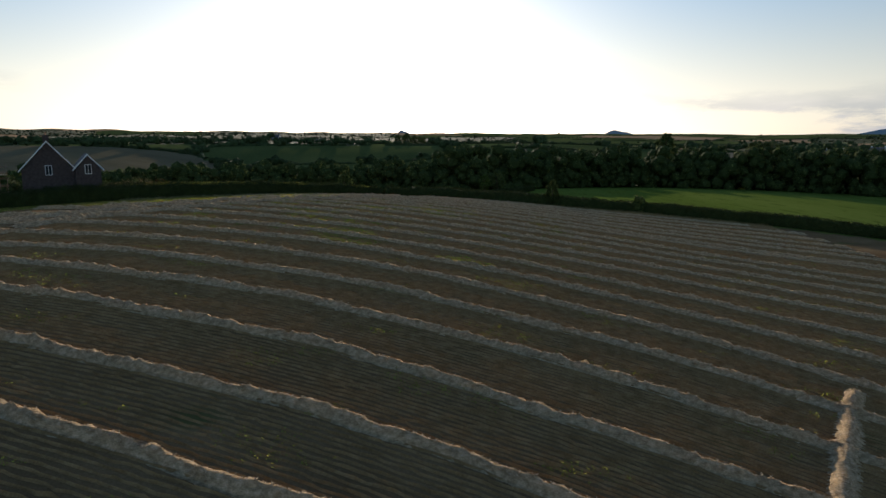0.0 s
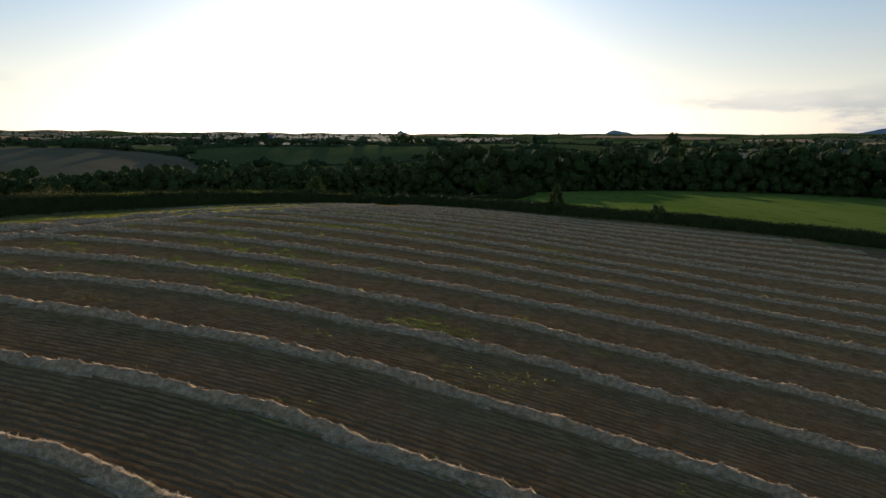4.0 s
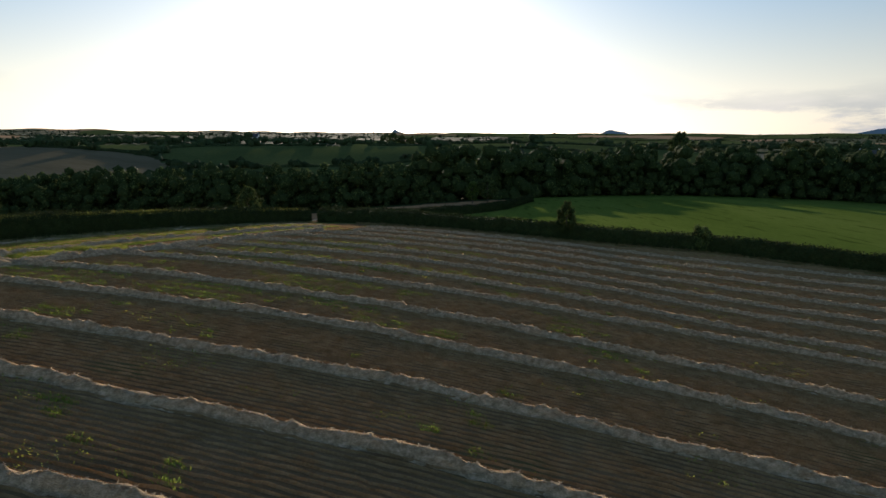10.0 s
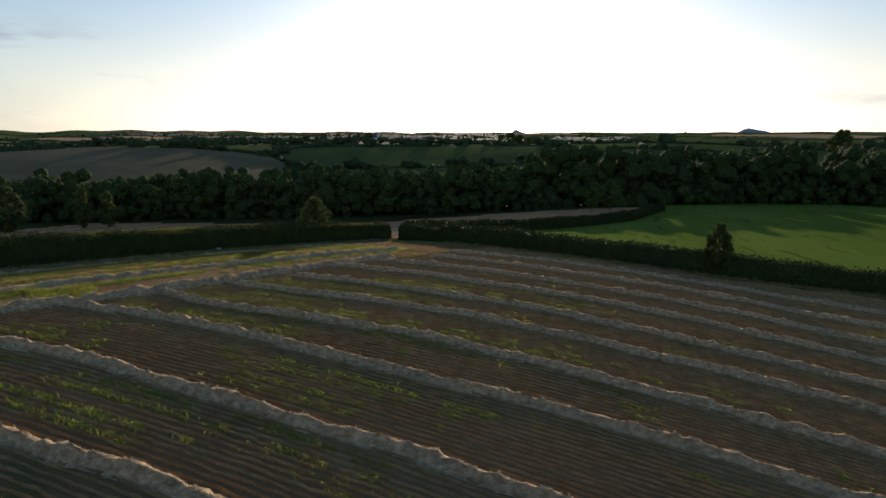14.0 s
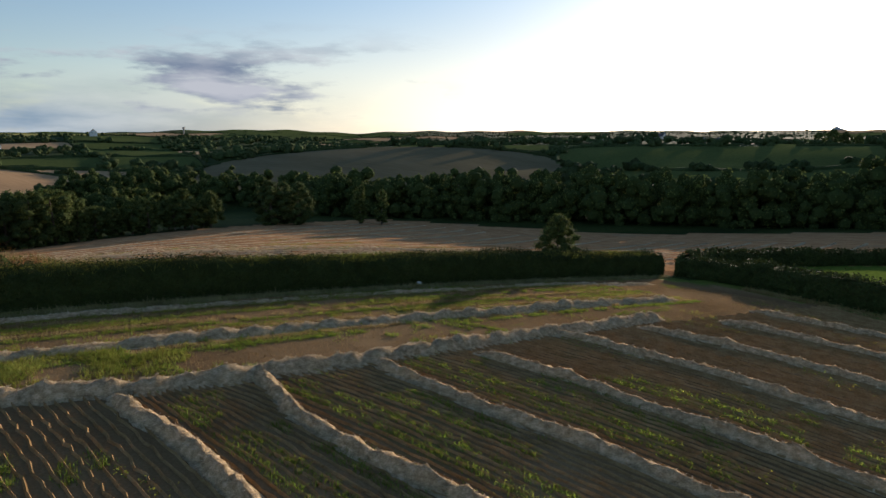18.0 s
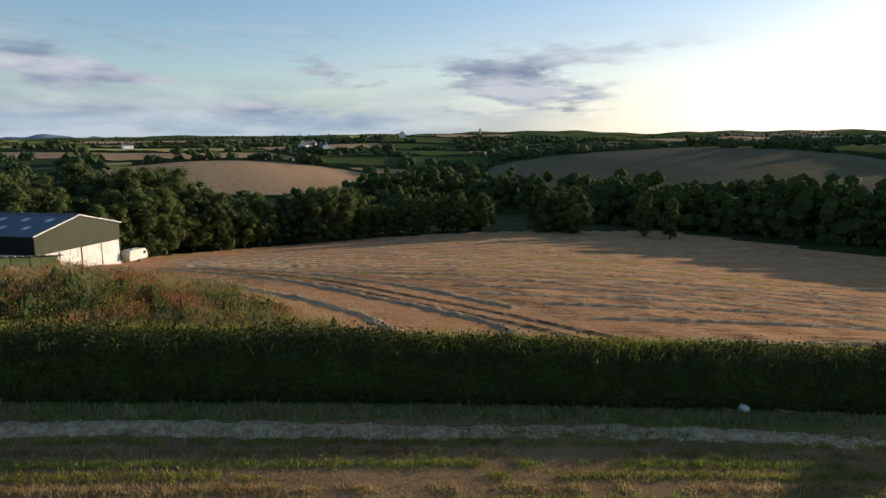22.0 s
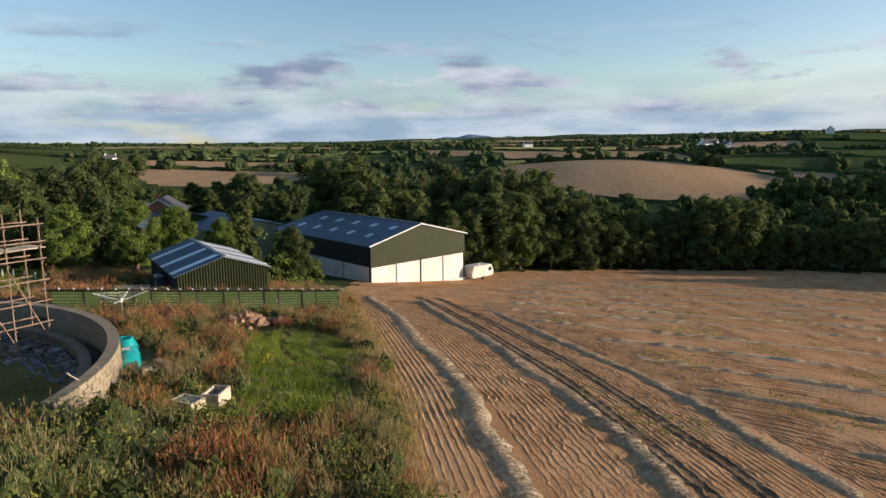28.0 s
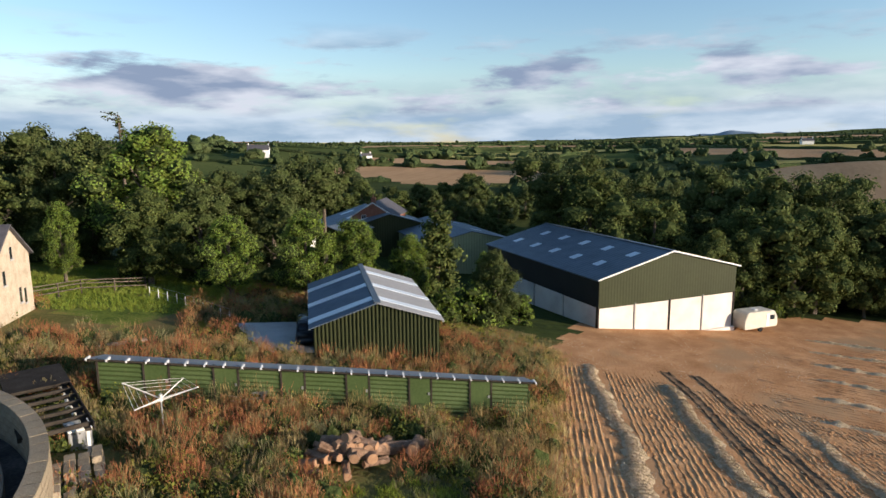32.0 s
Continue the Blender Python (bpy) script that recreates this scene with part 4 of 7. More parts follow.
TEAL = material("teal_plastic", [(0.0, 0.24, 0.23), (0.004, 0.32, 0.31), (0.01, 0.38, 0.37)], 1.0, 0.35, 0.03, 10.0)
LOGBARK = material("log_bark", [(0.12, 0.07, 0.045), (0.22, 0.13, 0.09), (0.3, 0.2, 0.14)], 4.0, 0.95, 0.7, 25.0, spread=0.3)
LOGEND = material("cut_log", [(0.3, 0.17, 0.095), (0.4, 0.24, 0.14)], 6.0, 0.9, 0.2, 30.0)
STONE = material("rubble_stone", [(0.34, 0.27, 0.19), (0.46, 0.38, 0.28), (0.55, 0.47, 0.36)], 1.6, 0.95, 0.7, 9.0, spread=0.2)
SLATE = material("slate", [(0.05, 0.045, 0.05), (0.075, 0.07, 0.075), (0.1, 0.095, 0.1)], 2.0, 0.7, 0.3, 12.0)
BRICK = material("red_brick", [(0.2, 0.08, 0.05), (0.28, 0.12, 0.08), (0.34, 0.17, 0.12)], 3.0, 0.95, 0.4, 20.0)
# Brick darkened evenly: the back-lit look of the house is put in its colour.
BACKLIT_BRICK = material("backlit_brick", [(0.06, 0.045, 0.04), (0.085, 0.065, 0.058), (0.11, 0.085, 0.075)], 3.0, 0.95, 0.4, 20.0)
GLASS = material("window_glass", [(0.02, 0.025, 0.03), (0.03, 0.035, 0.04)], 1.0, 0.1, 0.0)
RUBBER = material("black_rubber", [(0.015, 0.015, 0.015), (0.03, 0.03, 0.03)], 3.0, 0.8, 0.1, 20.0)
CAR_PAINT = material("dark_car_paint", [(0.02, 0.022, 0.026), (0.03, 0.032, 0.036)], 1.0, 0.25, 0.0)
BLUE_PIPE = material("blue_pipe", [(0.05, 0.12, 0.3), (0.08, 0.18, 0.42)], 2.0, 0.5, 0.0)


def ribbed_wall(x0, x1, y, z0, top, pitch=0.25, depth=0.035):
    """An upright sheet with ribs, its foot at z0 and its upper edge at top(x)."""
    bm = bmesh.new()
    n = max(2, int((x1 - x0) / pitch)) * 4
    lo, hi = [], []
    for i in range(n + 1):
        x = x0 + (x1 - x0) * i / n
        d = -depth if i % 4 in (1, 2) else 0.0
        lo.append(bm.verts.new((x, y + d, z0)))
        hi.append(bm.verts.new((x, y + d, top(x))))
    for i in range(n):
        bm.faces.new((lo[i], lo[i + 1], hi[i + 1], hi[i]))
    return bm


def slope_sheet(xa, za, xb, zb, y0, y1, thick=0.08, ribs=0.0):
    """A roof slope between two eave lines, with ribs that run down it."""
    bm = bmesh.new()
    n = int((y1 - y0) / ribs) * 2 if ribs else 1
    rows = []
    for i in range(n + 1):
        y = y0 + (y1 - y0) * i / n
        d = 0.035 if ribs and i % 2 else 0.0
        rows.append([bm.verts.new(p) for p in ((xa, y, za + d), (xb, y, zb + d), (xb, y, zb - thick), (xa, y, za - thick))])
    for a, b in zip(rows, rows[1:]):
        for i in range(4):
            bm.faces.new((a[i], a[(i + 1) % 4], b[(i + 1) % 4], b[i]))
    bm.faces.new(rows[0][::-1])
    bm.faces.new(rows[-1])
    return bm


def big_shed():
    w, l, ev, rg = 16.76, 23.0, -2.06, 0.01
    root = empty("big_shed", -120.64, 96.07, 0, 140.9)
    gable = lambda x: rg - (rg - ev) * abs(x) / (w / 2)
    part("gable_cladding", ribbed_wall(-w / 2, w / 2, -0.06, -4.75, gable, 0.33, 0.006), GREEN_CLAD, root)
    part("back_wall", a_box(-w / 2, w / 2, l - 0.15, l, -11, ev), GREEN_CLAD, root)
    for x, name in ((-w / 2, "side_sheet"), (w / 2 - 0.1, "side_sheet")):
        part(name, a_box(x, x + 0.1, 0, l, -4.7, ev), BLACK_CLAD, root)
    for i in range(4):
        x0 = -w / 2 + i * w / 4
        part("concrete_panel", a_box(x0 + 0.05, x0 + w / 4 - 0.05, 0.0, 0.2, -10.5, -4.65, 0.02), WHITE_WALL, root)
        for x in (-w / 2 + 0.0, w / 2 - 0.2):
            part("concrete_panel", a_box(x + 0.02, x + 0.18, 0.25 + i * l / 4, (i + 1) * l / 4, -11, -4.65, 0.02), WHITE_WALL, root)
    part("kerb", a_box(2.4, w / 2, -0.35, 0.0, -10.5, -8.3, 0.03), WHITE_WALL, root)
    for x, mat in ((-w / 2, DARK_TIMBER), (-w / 4, CONCRETE), (0, DARK_TIMBER), (w / 4, CONCRETE), (w / 2 - 0.1, DARK_TIMBER)):
        part("post", a_box(x - 0.07, x + 0.07, -0.09, 0.25, -10.5, -4.6), mat, root)
    for sx in (-1, 1):
        roof = part("roof_slope", slope_sheet(0, rg + 0.12, sx * (w / 2 + 0.3), ev + 0.05, -0.25, l + 0.2, 0.1, 0.5), ROOF_BLUE, root)
        for j, y in enumerate(np.arange(2.2, l - 1, 4.1)):
            for f in (0.3, 0.68):
                xa, xb = sx * w / 2 * (f - 0.07), sx * w / 2 * (f + 0.07)
                za, zb = rg + 0.17 - (rg - ev) * (f - 0.07), rg + 0.17 - (rg - ev) * (f + 0.07)
                part("rooflight", slope_sheet(xa, za, xb, zb, y + (1.0 if f > 0.5 else 0), y + 0.9 + (1.0 if f > 0.5 else 0), 0.05), ROOF_LIGHT, roof)
        part("verge_trim", slope_sheet(0, rg + 0.2, sx * (w / 2 + 0.32), ev + 0.13, -0.34, -0.26, 0.14), WHITE_TRIM, root)
    part("ridge_cap", a_box(-0.25, 0.25, -0.2, l + 0.2, rg + 0.12, rg + 0.2), ROOF_BLUE, root)
    tagged(root, "large green and white agricultural shed with blue-grey roof", "shed")


def small_shed():
    w, l, ev, rg, base = 7.27, 11.3, 0.29, 1.5, -2.6
    root = empty("small_shed", -86.55, 85.24, 0, 130.9)
    gable = lambda x: rg - (rg - ev) * abs(x) / (w / 2)
    part("gable_cladding", ribbed_wall(-w / 2, w / 2, 0, base, gable, 0.22, 0.07), GREEN_CLAD, root)
    part("back_cladding", ribbed_wall(-w / 2, w / 2, l, base, gable, 0.22, 0.05), GREEN_CLAD, root)
    part("side_sheet", a_box(w / 2 - 0.08, w / 2, 0, l, base, ev), GREEN_CLAD, root)
    # Added black sheet in place of the open side; paints its dark inside.
    part("side_sheet", a_box(-w / 2, -w / 2 + 0.08, 0, l, base, ev), BLACK_CLAD, root)
    part("footing", a_box(-w / 2 - 0.1, w / 2 + 0.1, -0.15, 0.0, base - 0.6, base + 0.25), CONCRETE, root)
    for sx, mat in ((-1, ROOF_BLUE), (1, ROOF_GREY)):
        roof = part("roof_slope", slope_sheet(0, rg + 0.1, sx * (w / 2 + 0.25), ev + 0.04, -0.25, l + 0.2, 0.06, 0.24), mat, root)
        for y in (0.7, 4.4, 8.6):
            part("rooflight", slope_sheet(0, rg + 0.15, sx * (w / 2 + 0.26), ev + 0.09, y, y + 0.85, 0.05), ROOF_LIGHT, roof, "translucent pale rooflight strip")
    part("ridge_cap", a_box(-0.18, 0.18, -0.25, l + 0.2, rg + 0.1, rg + 0.18), ROOF_BLUE, root)
    part("gutter", a_rod((w / 2 + 0.2, -0.2, ev - 0.02), (w / 2 + 0.2, l, ev - 0.02), 0.07), STEEL, root)
    tagged(root, "small dark green corrugated shed with striped rooflights", "shed")


def long_shed():
    """A low run of green pens that follows the slope."""
    ax, ay, bx, by = -72.3, 81.4, -83.4, 95.7
    run = math.hypot(bx - ax, by - ay)
    root = empty("long_shed", ax, ay, 0, math.degrees(math.atan2(by - ay, bx - ax)))
    drop = lambda x: 0.15 - 2.25 * x / run
    wide = [1.68, 0.94] * 6 + [1.68]
    k = run / sum(wide)
    x = 0.0
    for i, wd in enumerate(wide):
        x0, x1 = x, x + wd * k
        x = x1
        bm = bmesh.new()
        if i % 2 == 0:
            n = 22
            rows = []
            for j in range(n + 1):
                d = 0.05 if j % 2 else 0.0
                rows.append([bm.verts.new((xx, d, drop(xx) - 0.3 + 2.15 * j / n)) for xx in (x0 + 0.03, x1 - 0.03)])
            for a, b in zip(rows, rows[1:]):
                bm.faces.new((a[0], a[1], b[1], b[0]))
            part("ribbed_panel", bm, LONG_GREEN, root)
        else:
            vs = box(bm, x0 + 0.03, x1 - 0.03, 0.0, 0.06, 0, 1)
            for v in vs:
                v.co.z = drop(v.co.x) - 0.2 + 2.0 * v.co.z
            door = part("door", bm, LONG_GREEN, root)
            zz = drop((x0 + x1) / 2) + 1.0
            part("latch", a_box(x1 - 0.16, x1 - 0.08, -0.04, 0.0, zz, zz + 0.12), STEEL, door)
        part("post", a_box(x0 - 0.04, x0 + 0.04, -0.02, 0.12, drop(x0) - 0.4, drop(x0) + 1.9), DARK_TIMBER, root)
    def sheared(x0, x1, y0, y1, z0, z1):
        bm = bmesh.new()
        for v in box(bm, x0, x1, y0, y1, z0, z1):
            v.co.z += drop(v.co.x)
        return bm
    part("back_wall", sheared(0, run, 1.7, 1.8, -0.5, 1.35), LONG_GREEN, root)
    part("end_wall", sheared(-0.06, 0, 0, 1.75, -0.5, 1.4), LONG_GREEN, root)
    part("end_wall", sheared(run, run + 0.06, 0, 1.75, -0.5, 1.4), LONG_GREEN, root)
    bm = sheared(-0.4, run + 0.35, -0.25, 1.95, 1.92, 1.98)
    for v in bm.verts:
        v.co.z -= 0.26 * (v.co.y + 0.25)
    part("roof", bm, ROOF_GREY, root)
    part("gutter", sheared(-0.4, run + 0.35, -0.3, -0.25, 1.92, 1.99), DARK_TIMBER, root)
    part("plinth", sheared(-0.1, run, -0.25, 0.0, -0.5, -0.12), CONCRETE, root)
    for j in range(26):
        xx = -0.3 + (run + 0.5) * j / 25
        part("rafter_end", sheared(xx, xx + 0.07, -0.34, 0.1, 1.93, 2.0), WHITE_TRIM, root)
    tagged(root, "long low green pen building with doors and white eaves", "shed")


def barn(name, x, y, rz, w, l, base, ev, rg, wall, roof_mat, label, lights=0):
    root = empty(name, x, y, 0, rz)
    gable = lambda t: rg - (rg - ev) * abs(t) / (w / 2)
    part("front_wall", ribbed_wall(-w / 2, w / 2, 0, base, gable, 0.4, 0.03), wall, root)
    part("back_wall", ribbed_wall(-w / 2, w / 2, l, base, gable, 0.4, 0.03), wall, root)
    for sx in (-1, 1):
        part("side_wall", a_box(sx * w / 2 - 0.06, sx * w / 2 + 0.06, 0, l, base, ev), wall, root)
        r = part("roof_slope", slope_sheet(0, rg + 0.1, sx * (w / 2 + 0.3), ev + 0.02, -0.25, l + 0.25, 0.08, 0.6), roof_mat, root)
        for j in range(lights):
            y0 = l * (j + 0.5) / lights
            part("rooflight", slope_sheet(sx * w * 0.16, rg + 0.15 - (rg - ev) * 0.32, sx * w * 0.3, rg + 0.15 - (rg - ev) * 0.6, y0, y0 + 0.9, 0.05), ROOF_LIGHT, r)
    return tagged(root, label, "barn")


def window_part(parent, x, z, w, h, y=-0.02):
    win = part("window", a_box(x - w / 2, x + w / 2, y - 0.05, y + 0.03, z, z + h), WHITE_TRIM, parent)
    part("pane", a_box(x - w / 2 + 0.08, x - 0.03, y - 0.07, y, z + 0.08, z + h - 0.08), GLASS, win)
    part("pane", a_box(x + 0.03, x + w / 2 - 0.08, y - 0.07, y, z + 0.08, z + h - 0.08), GLASS, win)


def house(name, x, y, rz, w, l, base, ev, rg, wall, roof_mat, label, chimneys=1, windows=2, trim=True):
    """A gabled house: gable end at local y = 0, ridge along y."""
    root = empty(name, x, y, 0, rz)
    bm = bmesh.new()
    a = [bm.verts.new(p) for p in ((-w / 2, 0, base), (w / 2, 0, base), (w / 2, 0, ev), (0, 0, rg), (-w / 2, 0, ev))]
    b = [bm.verts.new((v.co.x, l, v.co.z)) for v in a]
    bm.faces.new(a)
    bm.faces.new(b[::-1])
    for i in range(5):
        j = (i + 1) % 5
        bm.faces.new((a[j], a[i], b[i], b[j]))
    part("wall", bm, wall, root)
    for sx in (-1, 1):
        roof = part("roof", slope_sheet(0, rg + 0.16, sx * (w / 2 + 0.3), ev + 0.02, -0.2, l + 0.2, 0.12), roof_mat, root)
        if trim:
            part("bargeboard", slope_sheet(0, rg + 0.18, sx * (w / 2 + 0.34), ev + 0.02, -0.27, -0.2, 0.22), WHITE_TRIM, roof)
    for c in range(chimneys):
        yc = 0.5 if c == 0 else l - 0.5
        ch = part("chimney", a_box(-0.35, 0.35, yc - 0.3, yc + 0.3, rg - 0.4, rg + 0.9, 0.03), wall, root)
        part("chimney_pot", a_rod((0, yc, rg + 0.9), (0, yc, rg + 1.25), 0.12), RUST, ch)
    for i in range(windows):
        xw = 0 if windows == 1 else -w * 0.22 + i * w * 0.44
        window_part(root, xw, ev - 1.0 if windows > 1 else ev - 0.6, 0.8, 1.3)
    return tagged(root, label, "house")


big_shed()
small_shed()
long_shed()
barn("barn", -137, 66.5, 138, 13, 20, -11, -3.4, -1.9, material("pale_green_sheet", [(0.3, 0.3, 0.16), (0.4, 0.4, 0.22)], 0.5, 0.6, 0.1, 5.0), ROOF_BLUE, "pale green barn behind the trees", 2)
barn("barn", -141, 50, 138, 17, 18, -11, -3.2, -0.6, GREEN_CLAD, ROOF_BLUE, "old barn with wide blue-grey roof", 3)
barn("store_shed", -150, 84, 138, 8, 10, -12, -3.2, -1.6, GREEN_CLAD, ROOF_GREY, "small grey roofed store beyond the shed")
house("brick_house", -141.5, 46.5, 110, 7, 9, -9, -1.2, 1.0, BRICK, SLATE, "red brick farmhouse with slate roof", 1, 2)
barn("lean_to", -127, 49, 100, 6, 8, -8, -2.0, -1.0, GREEN_CLAD, ROOF_BLUE, "low blue-grey roofed outbuilding")
# the house by the hedge, and the stone house beside the yard
house("gabled_house", -53.4, 81.6, 33.5, 6.0, 8, 1.0, 6.6, 10.3, BACKLIT_BRICK, SLATE, "brick house in backlit dark colour with white-edged gable", 1, 1)
house("gabled_house", -49.2, 83.4, 33.5, 3.0, 6, 1.0, 6.7, 8.6, BACKLIT_BRICK, SLATE, "smaller gabled wing of the backlit-coloured brick house", 0, 1)
stone = house("stone_house", -77.4, 65.6, -135, 6.0, 9, -0.8, 3.9, 5.9, STONE, SLATE, "sunlit rough stone house with slate roof", 0, 0, trim=False)
for x, z, tall in ((-1.3, 2.7, 0.8), (0.9, 1.2, 0.9), (1.7, 1.0, 0.9), (0.1, 4.0, 0.7)):
    slit = part("window", a_box(x - 0.16, x + 0.16, -0.02, 0.06, z, z + tall), GLASS, stone)
    part("sill", a_box(x - 0.24, x + 0.24, -0.08, 0.02, z - 0.1, z), CONCRETE, slit)


# ---- the round wall, tank, scaffold and clutter ----
CX, CY, CR = -56.0, 82.0, 12.3


def round_wall():
    root = empty("round_wall")
    a0, a1 = 1.6, 4.1
    for (r0, r1, z0, z1, nm, mat) in ((CR - 0.42, CR - 0.03, -0.4, 2.3, "wall_core", MORTAR), (CR - 1.6, CR - 1.15, -0.2, 1.45, "inner_kerb", MORTAR)):
        bm = bmesh.new()
        prev = None
        for i in range(61):
            a = a0 + (a1 - a0) * i / 60
            c, s = math.cos(a), math.sin(a)
            ring = [bm.verts.new((CX + c * r, CY + s * r, z)) for r, z in ((r0, z0), (r1, z0), (r1, z1), (r0, z1))]
            if prev:
                for j in range(4):
                    bm.faces.new((prev[j], prev[(j + 1) % 4], ring[(j + 1) % 4], ring[j]))
            else:
                bm.faces.new(ring[::-1])
            prev = ring
        bm.faces.new(prev)
        part(nm, bm, mat, root)
    return root


WALL = round_wall()
tagged(WALL, "curved unfinished concrete block wall round a building site", "wall")


TUBE = material("weathered_tube", [(0.16, 0.095, 0.06), (0.25, 0.16, 0.105), (0.34, 0.24, 0.17)], 3.0, 0.7, 0.2, 20.0)


def scaffold():
    root = empty("scaffold", -65.1, 87.1, 0.95, -20)
    for i in range(3):
        for j in range(2):
            part("standard", a_rod((i * 1.5, -j * 1.3, 0), (i * 1.5, -j * 1.3, 6.3 + 0.3 * ((i + j) % 2)), 0.034), TUBE, root)
            part("base_plate", a_box(i * 1.5 - 0.1, i * 1.5 + 0.1, -j * 1.3 - 0.1, -j * 1.3 + 0.1, -0.05, 0.02), STEEL, root)
    for z in (0.4, 1.4, 2.4, 3.4, 4.4, 5.2, 6.0):
        for j in range(2):
            part("ledger", a_rod((-0.25, -j * 1.3, z), (3.3, -j * 1.3, z + 0.05), 0.03), TUBE, root)
        for i in range(3):
            part("transom", a_rod((i * 1.5 + 0.06, 0.25, z - 0.08), (i * 1.5 + 0.06, -1.55, z - 0.08), 0.03), TUBE, root)
    for k in range(5):
        part("board", a_box(-0.3, 3.4, -0.06 - 0.26 * k - 0.22, -0.06 - 0.26 * k, 4.87, 4.92, 0.01), TIMBER, root)
    part("brace", a_rod((0, 0.06, 0.5), (1.5, 0.06, 4.0), 0.028), TUBE, root)
    part("brace", a_rod((3.0, 0.06, 4.0), (1.5, 0.06, 0.5), 0.028), TUBE, root)
    tagged(root, "rusty tube scaffold with timber deck", "scaffold")


scaffold()


def tank():
    root = empty("tank", -63.1, 92.3, 0.5, 215)
    root.matrix_basis = root.matrix_basis @ Matrix.Diagonal((1.0, 0.72, 0.72, 1))
    bm = bmesh.new()
    prof = [(-0.1, 0.35), (0.0, 0.62), (0.12, 0.74), (0.6, 0.76), (0.65, 0.8), (0.8, 0.8), (0.85, 0.76), (1.7, 0.76), (1.75, 0.8), (1.9, 0.8), (1.95, 0.76), (2.8, 0.76), (2.85, 0.8), (3.0, 0.8), (3.05, 0.76), (3.6, 0.74), (3.72, 0.62), (3.8, 0.35)]
    prev = None
    for x, r in prof:
        ring = [bm.verts.new((x, r * math.cos(6.28319 * i / 24), 0.55 + r * math.sin(6.28319 * i / 24))) for i in range(24)]
        if prev:
            for i in range(24):
                bm.faces.new((prev[i], prev[(i + 1) % 24], ring[(i + 1) % 24], ring[i]))
        else:
            bm.faces.new(ring[::-1])
        prev = ring
    bm.faces.new(prev)
    part("shell", bm, TEAL, root, smooth=True)
    bm = bmesh.new()
    rings = []
    for r, z in ((0.45, 1.0), (0.45, 1.75), (0.36, 1.75), (0.36, 1.25)):
        rings.append([bm.verts.new((2.1 + r * 0.8 * math.cos(6.28319 * i / 20), 1.1 * r * math.sin(6.28319 * i / 20), z)) for i in range(20)])
    for a, b in zip(rings, rings[1:]):
        for i in range(20):
            bm.faces.new((a[i], a[(i + 1) % 20], b[(i + 1) % 20], b[i]))
    bm.faces.new(rings[-1])
    part("neck", bm, TEAL, root, smooth=True)
    part("label_sheet", a_box(1.2, 1.6, -0.25, 0.25, 1.31, 1.325), WHITE_GRP, root, "white paper label")
    tagged(root, "turquoise plastic septic tank lying by the wall", "tank")


tank()


def block_stack(x, y, rz, rows, label="loose stack of concrete blocks"):
    root = empty("block_stack", x, y, ground_at(x, y) - 0.05, rz)
    for k, n in enumerate(rows):
        for i in range(n):
            o = RNG.uniform(-0.04, 0.04, 2)
            part("block", a_box(i * 0.47 + o[0], i * 0.47 + 0.44 + o[0], o[1], 0.3 + o[1], k * 0.22, k * 0.22 + 0.21, 0.01), BLOCK, root)
    tagged(root, label, "blocks")


for x, y, rz, rows in ((-63.2, 93.4, 60, (3, 3, 2)), (-61.6, 93.9, 150, (2, 2, 1)), (-67.2, 86.9, 60, (5, 5, 4)), (-67.8, 86.6, 60, (5, 5, 3)), (-68.4, 86.3, 60, (4, 4)), (-69.0, 86.1, 60, (4, 2))):
    block_stack(x, y, rz, rows)


def trough(x, y, rz, fill):
    root = empty("stone_trough", x, y, ground_at(x, y) + 0.05, rz)
    bm = bmesh.new()
    box(bm, -0.65, 0.65, -0.4, 0.4, -0.1, 0.12)
    for a in ((-0.65, 0.65, -0.4, -0.3), (-0.65, 0.65, 0.3, 0.4), (-0.65, -0.55, -0.3, 0.3), (0.55, 0.65, -0.3, 0.3)):
        box(bm, *a, 0.12, 0.55)
    part("basin", bm, STONE, root)
    part("filling", a_box(-0.54, 0.54, -0.29, 0.29, 0.12, fill), RUBBLE, root)
    root.matrix_basis = root.matrix_basis @ Matrix.Diagonal((0.78, 0.88, 0.8, 1))
    tagged(root, "rectangular stone trough standing in weeds", "trough")


trough(-60.35, 97.7, 0, 0.3)
trough(-59.05, 97.3, 74, 0.52)


def log_pile():
    for i in range(38):
        a = RNG.uniform(0, 360)
        d = abs(RNG.normal(0, 0.9))
        x, y = -73.7 + d * math.cos(a) - 0.3, 92.7 + d * math.sin(a) * 0.8
        lift = max(0.0, 0.75 - 0.45 * d)
        long, r = RNG.uniform(0.5, 1.3), RNG.uniform(0.1, 0.22)
        if i > 34:
            x, y, long, r, lift = -75.4 - 0.6 * (i - 35), 93.2 + 0.3 * (i - 35), 2.3, 0.22, 0.05
        root = empty("log", x, y, ground_at(x, y) + r + lift, RNG.uniform(0, 360))
        root.matrix_basis = root.matrix_basis @ pose(0, 0, 0, 0, RNG.uniform(-28, 28), 0)
        bm = a_rod((-long / 2, 0, 0), (long / 2, 0, 0), r, r * 0.9, 12)
        for v in bm.verts:
            v.co += Vector((0, RNG.uniform(-0.03, 0.03), RNG.uniform(-0.03, 0.03)))
        part("bark", bm, LOGBARK, root)
        for sx in (-1, 1):
            part("cut_face", a_rod((sx * long / 2, 0, 0), (sx * (long / 2 + 0.012), 0, 0), r * 0.86, r * 0.84, 12), LOGEND, root)
        tagged(root, "sawn log lying in a heap among weeds", "log", "heap of logs")


log_pile()


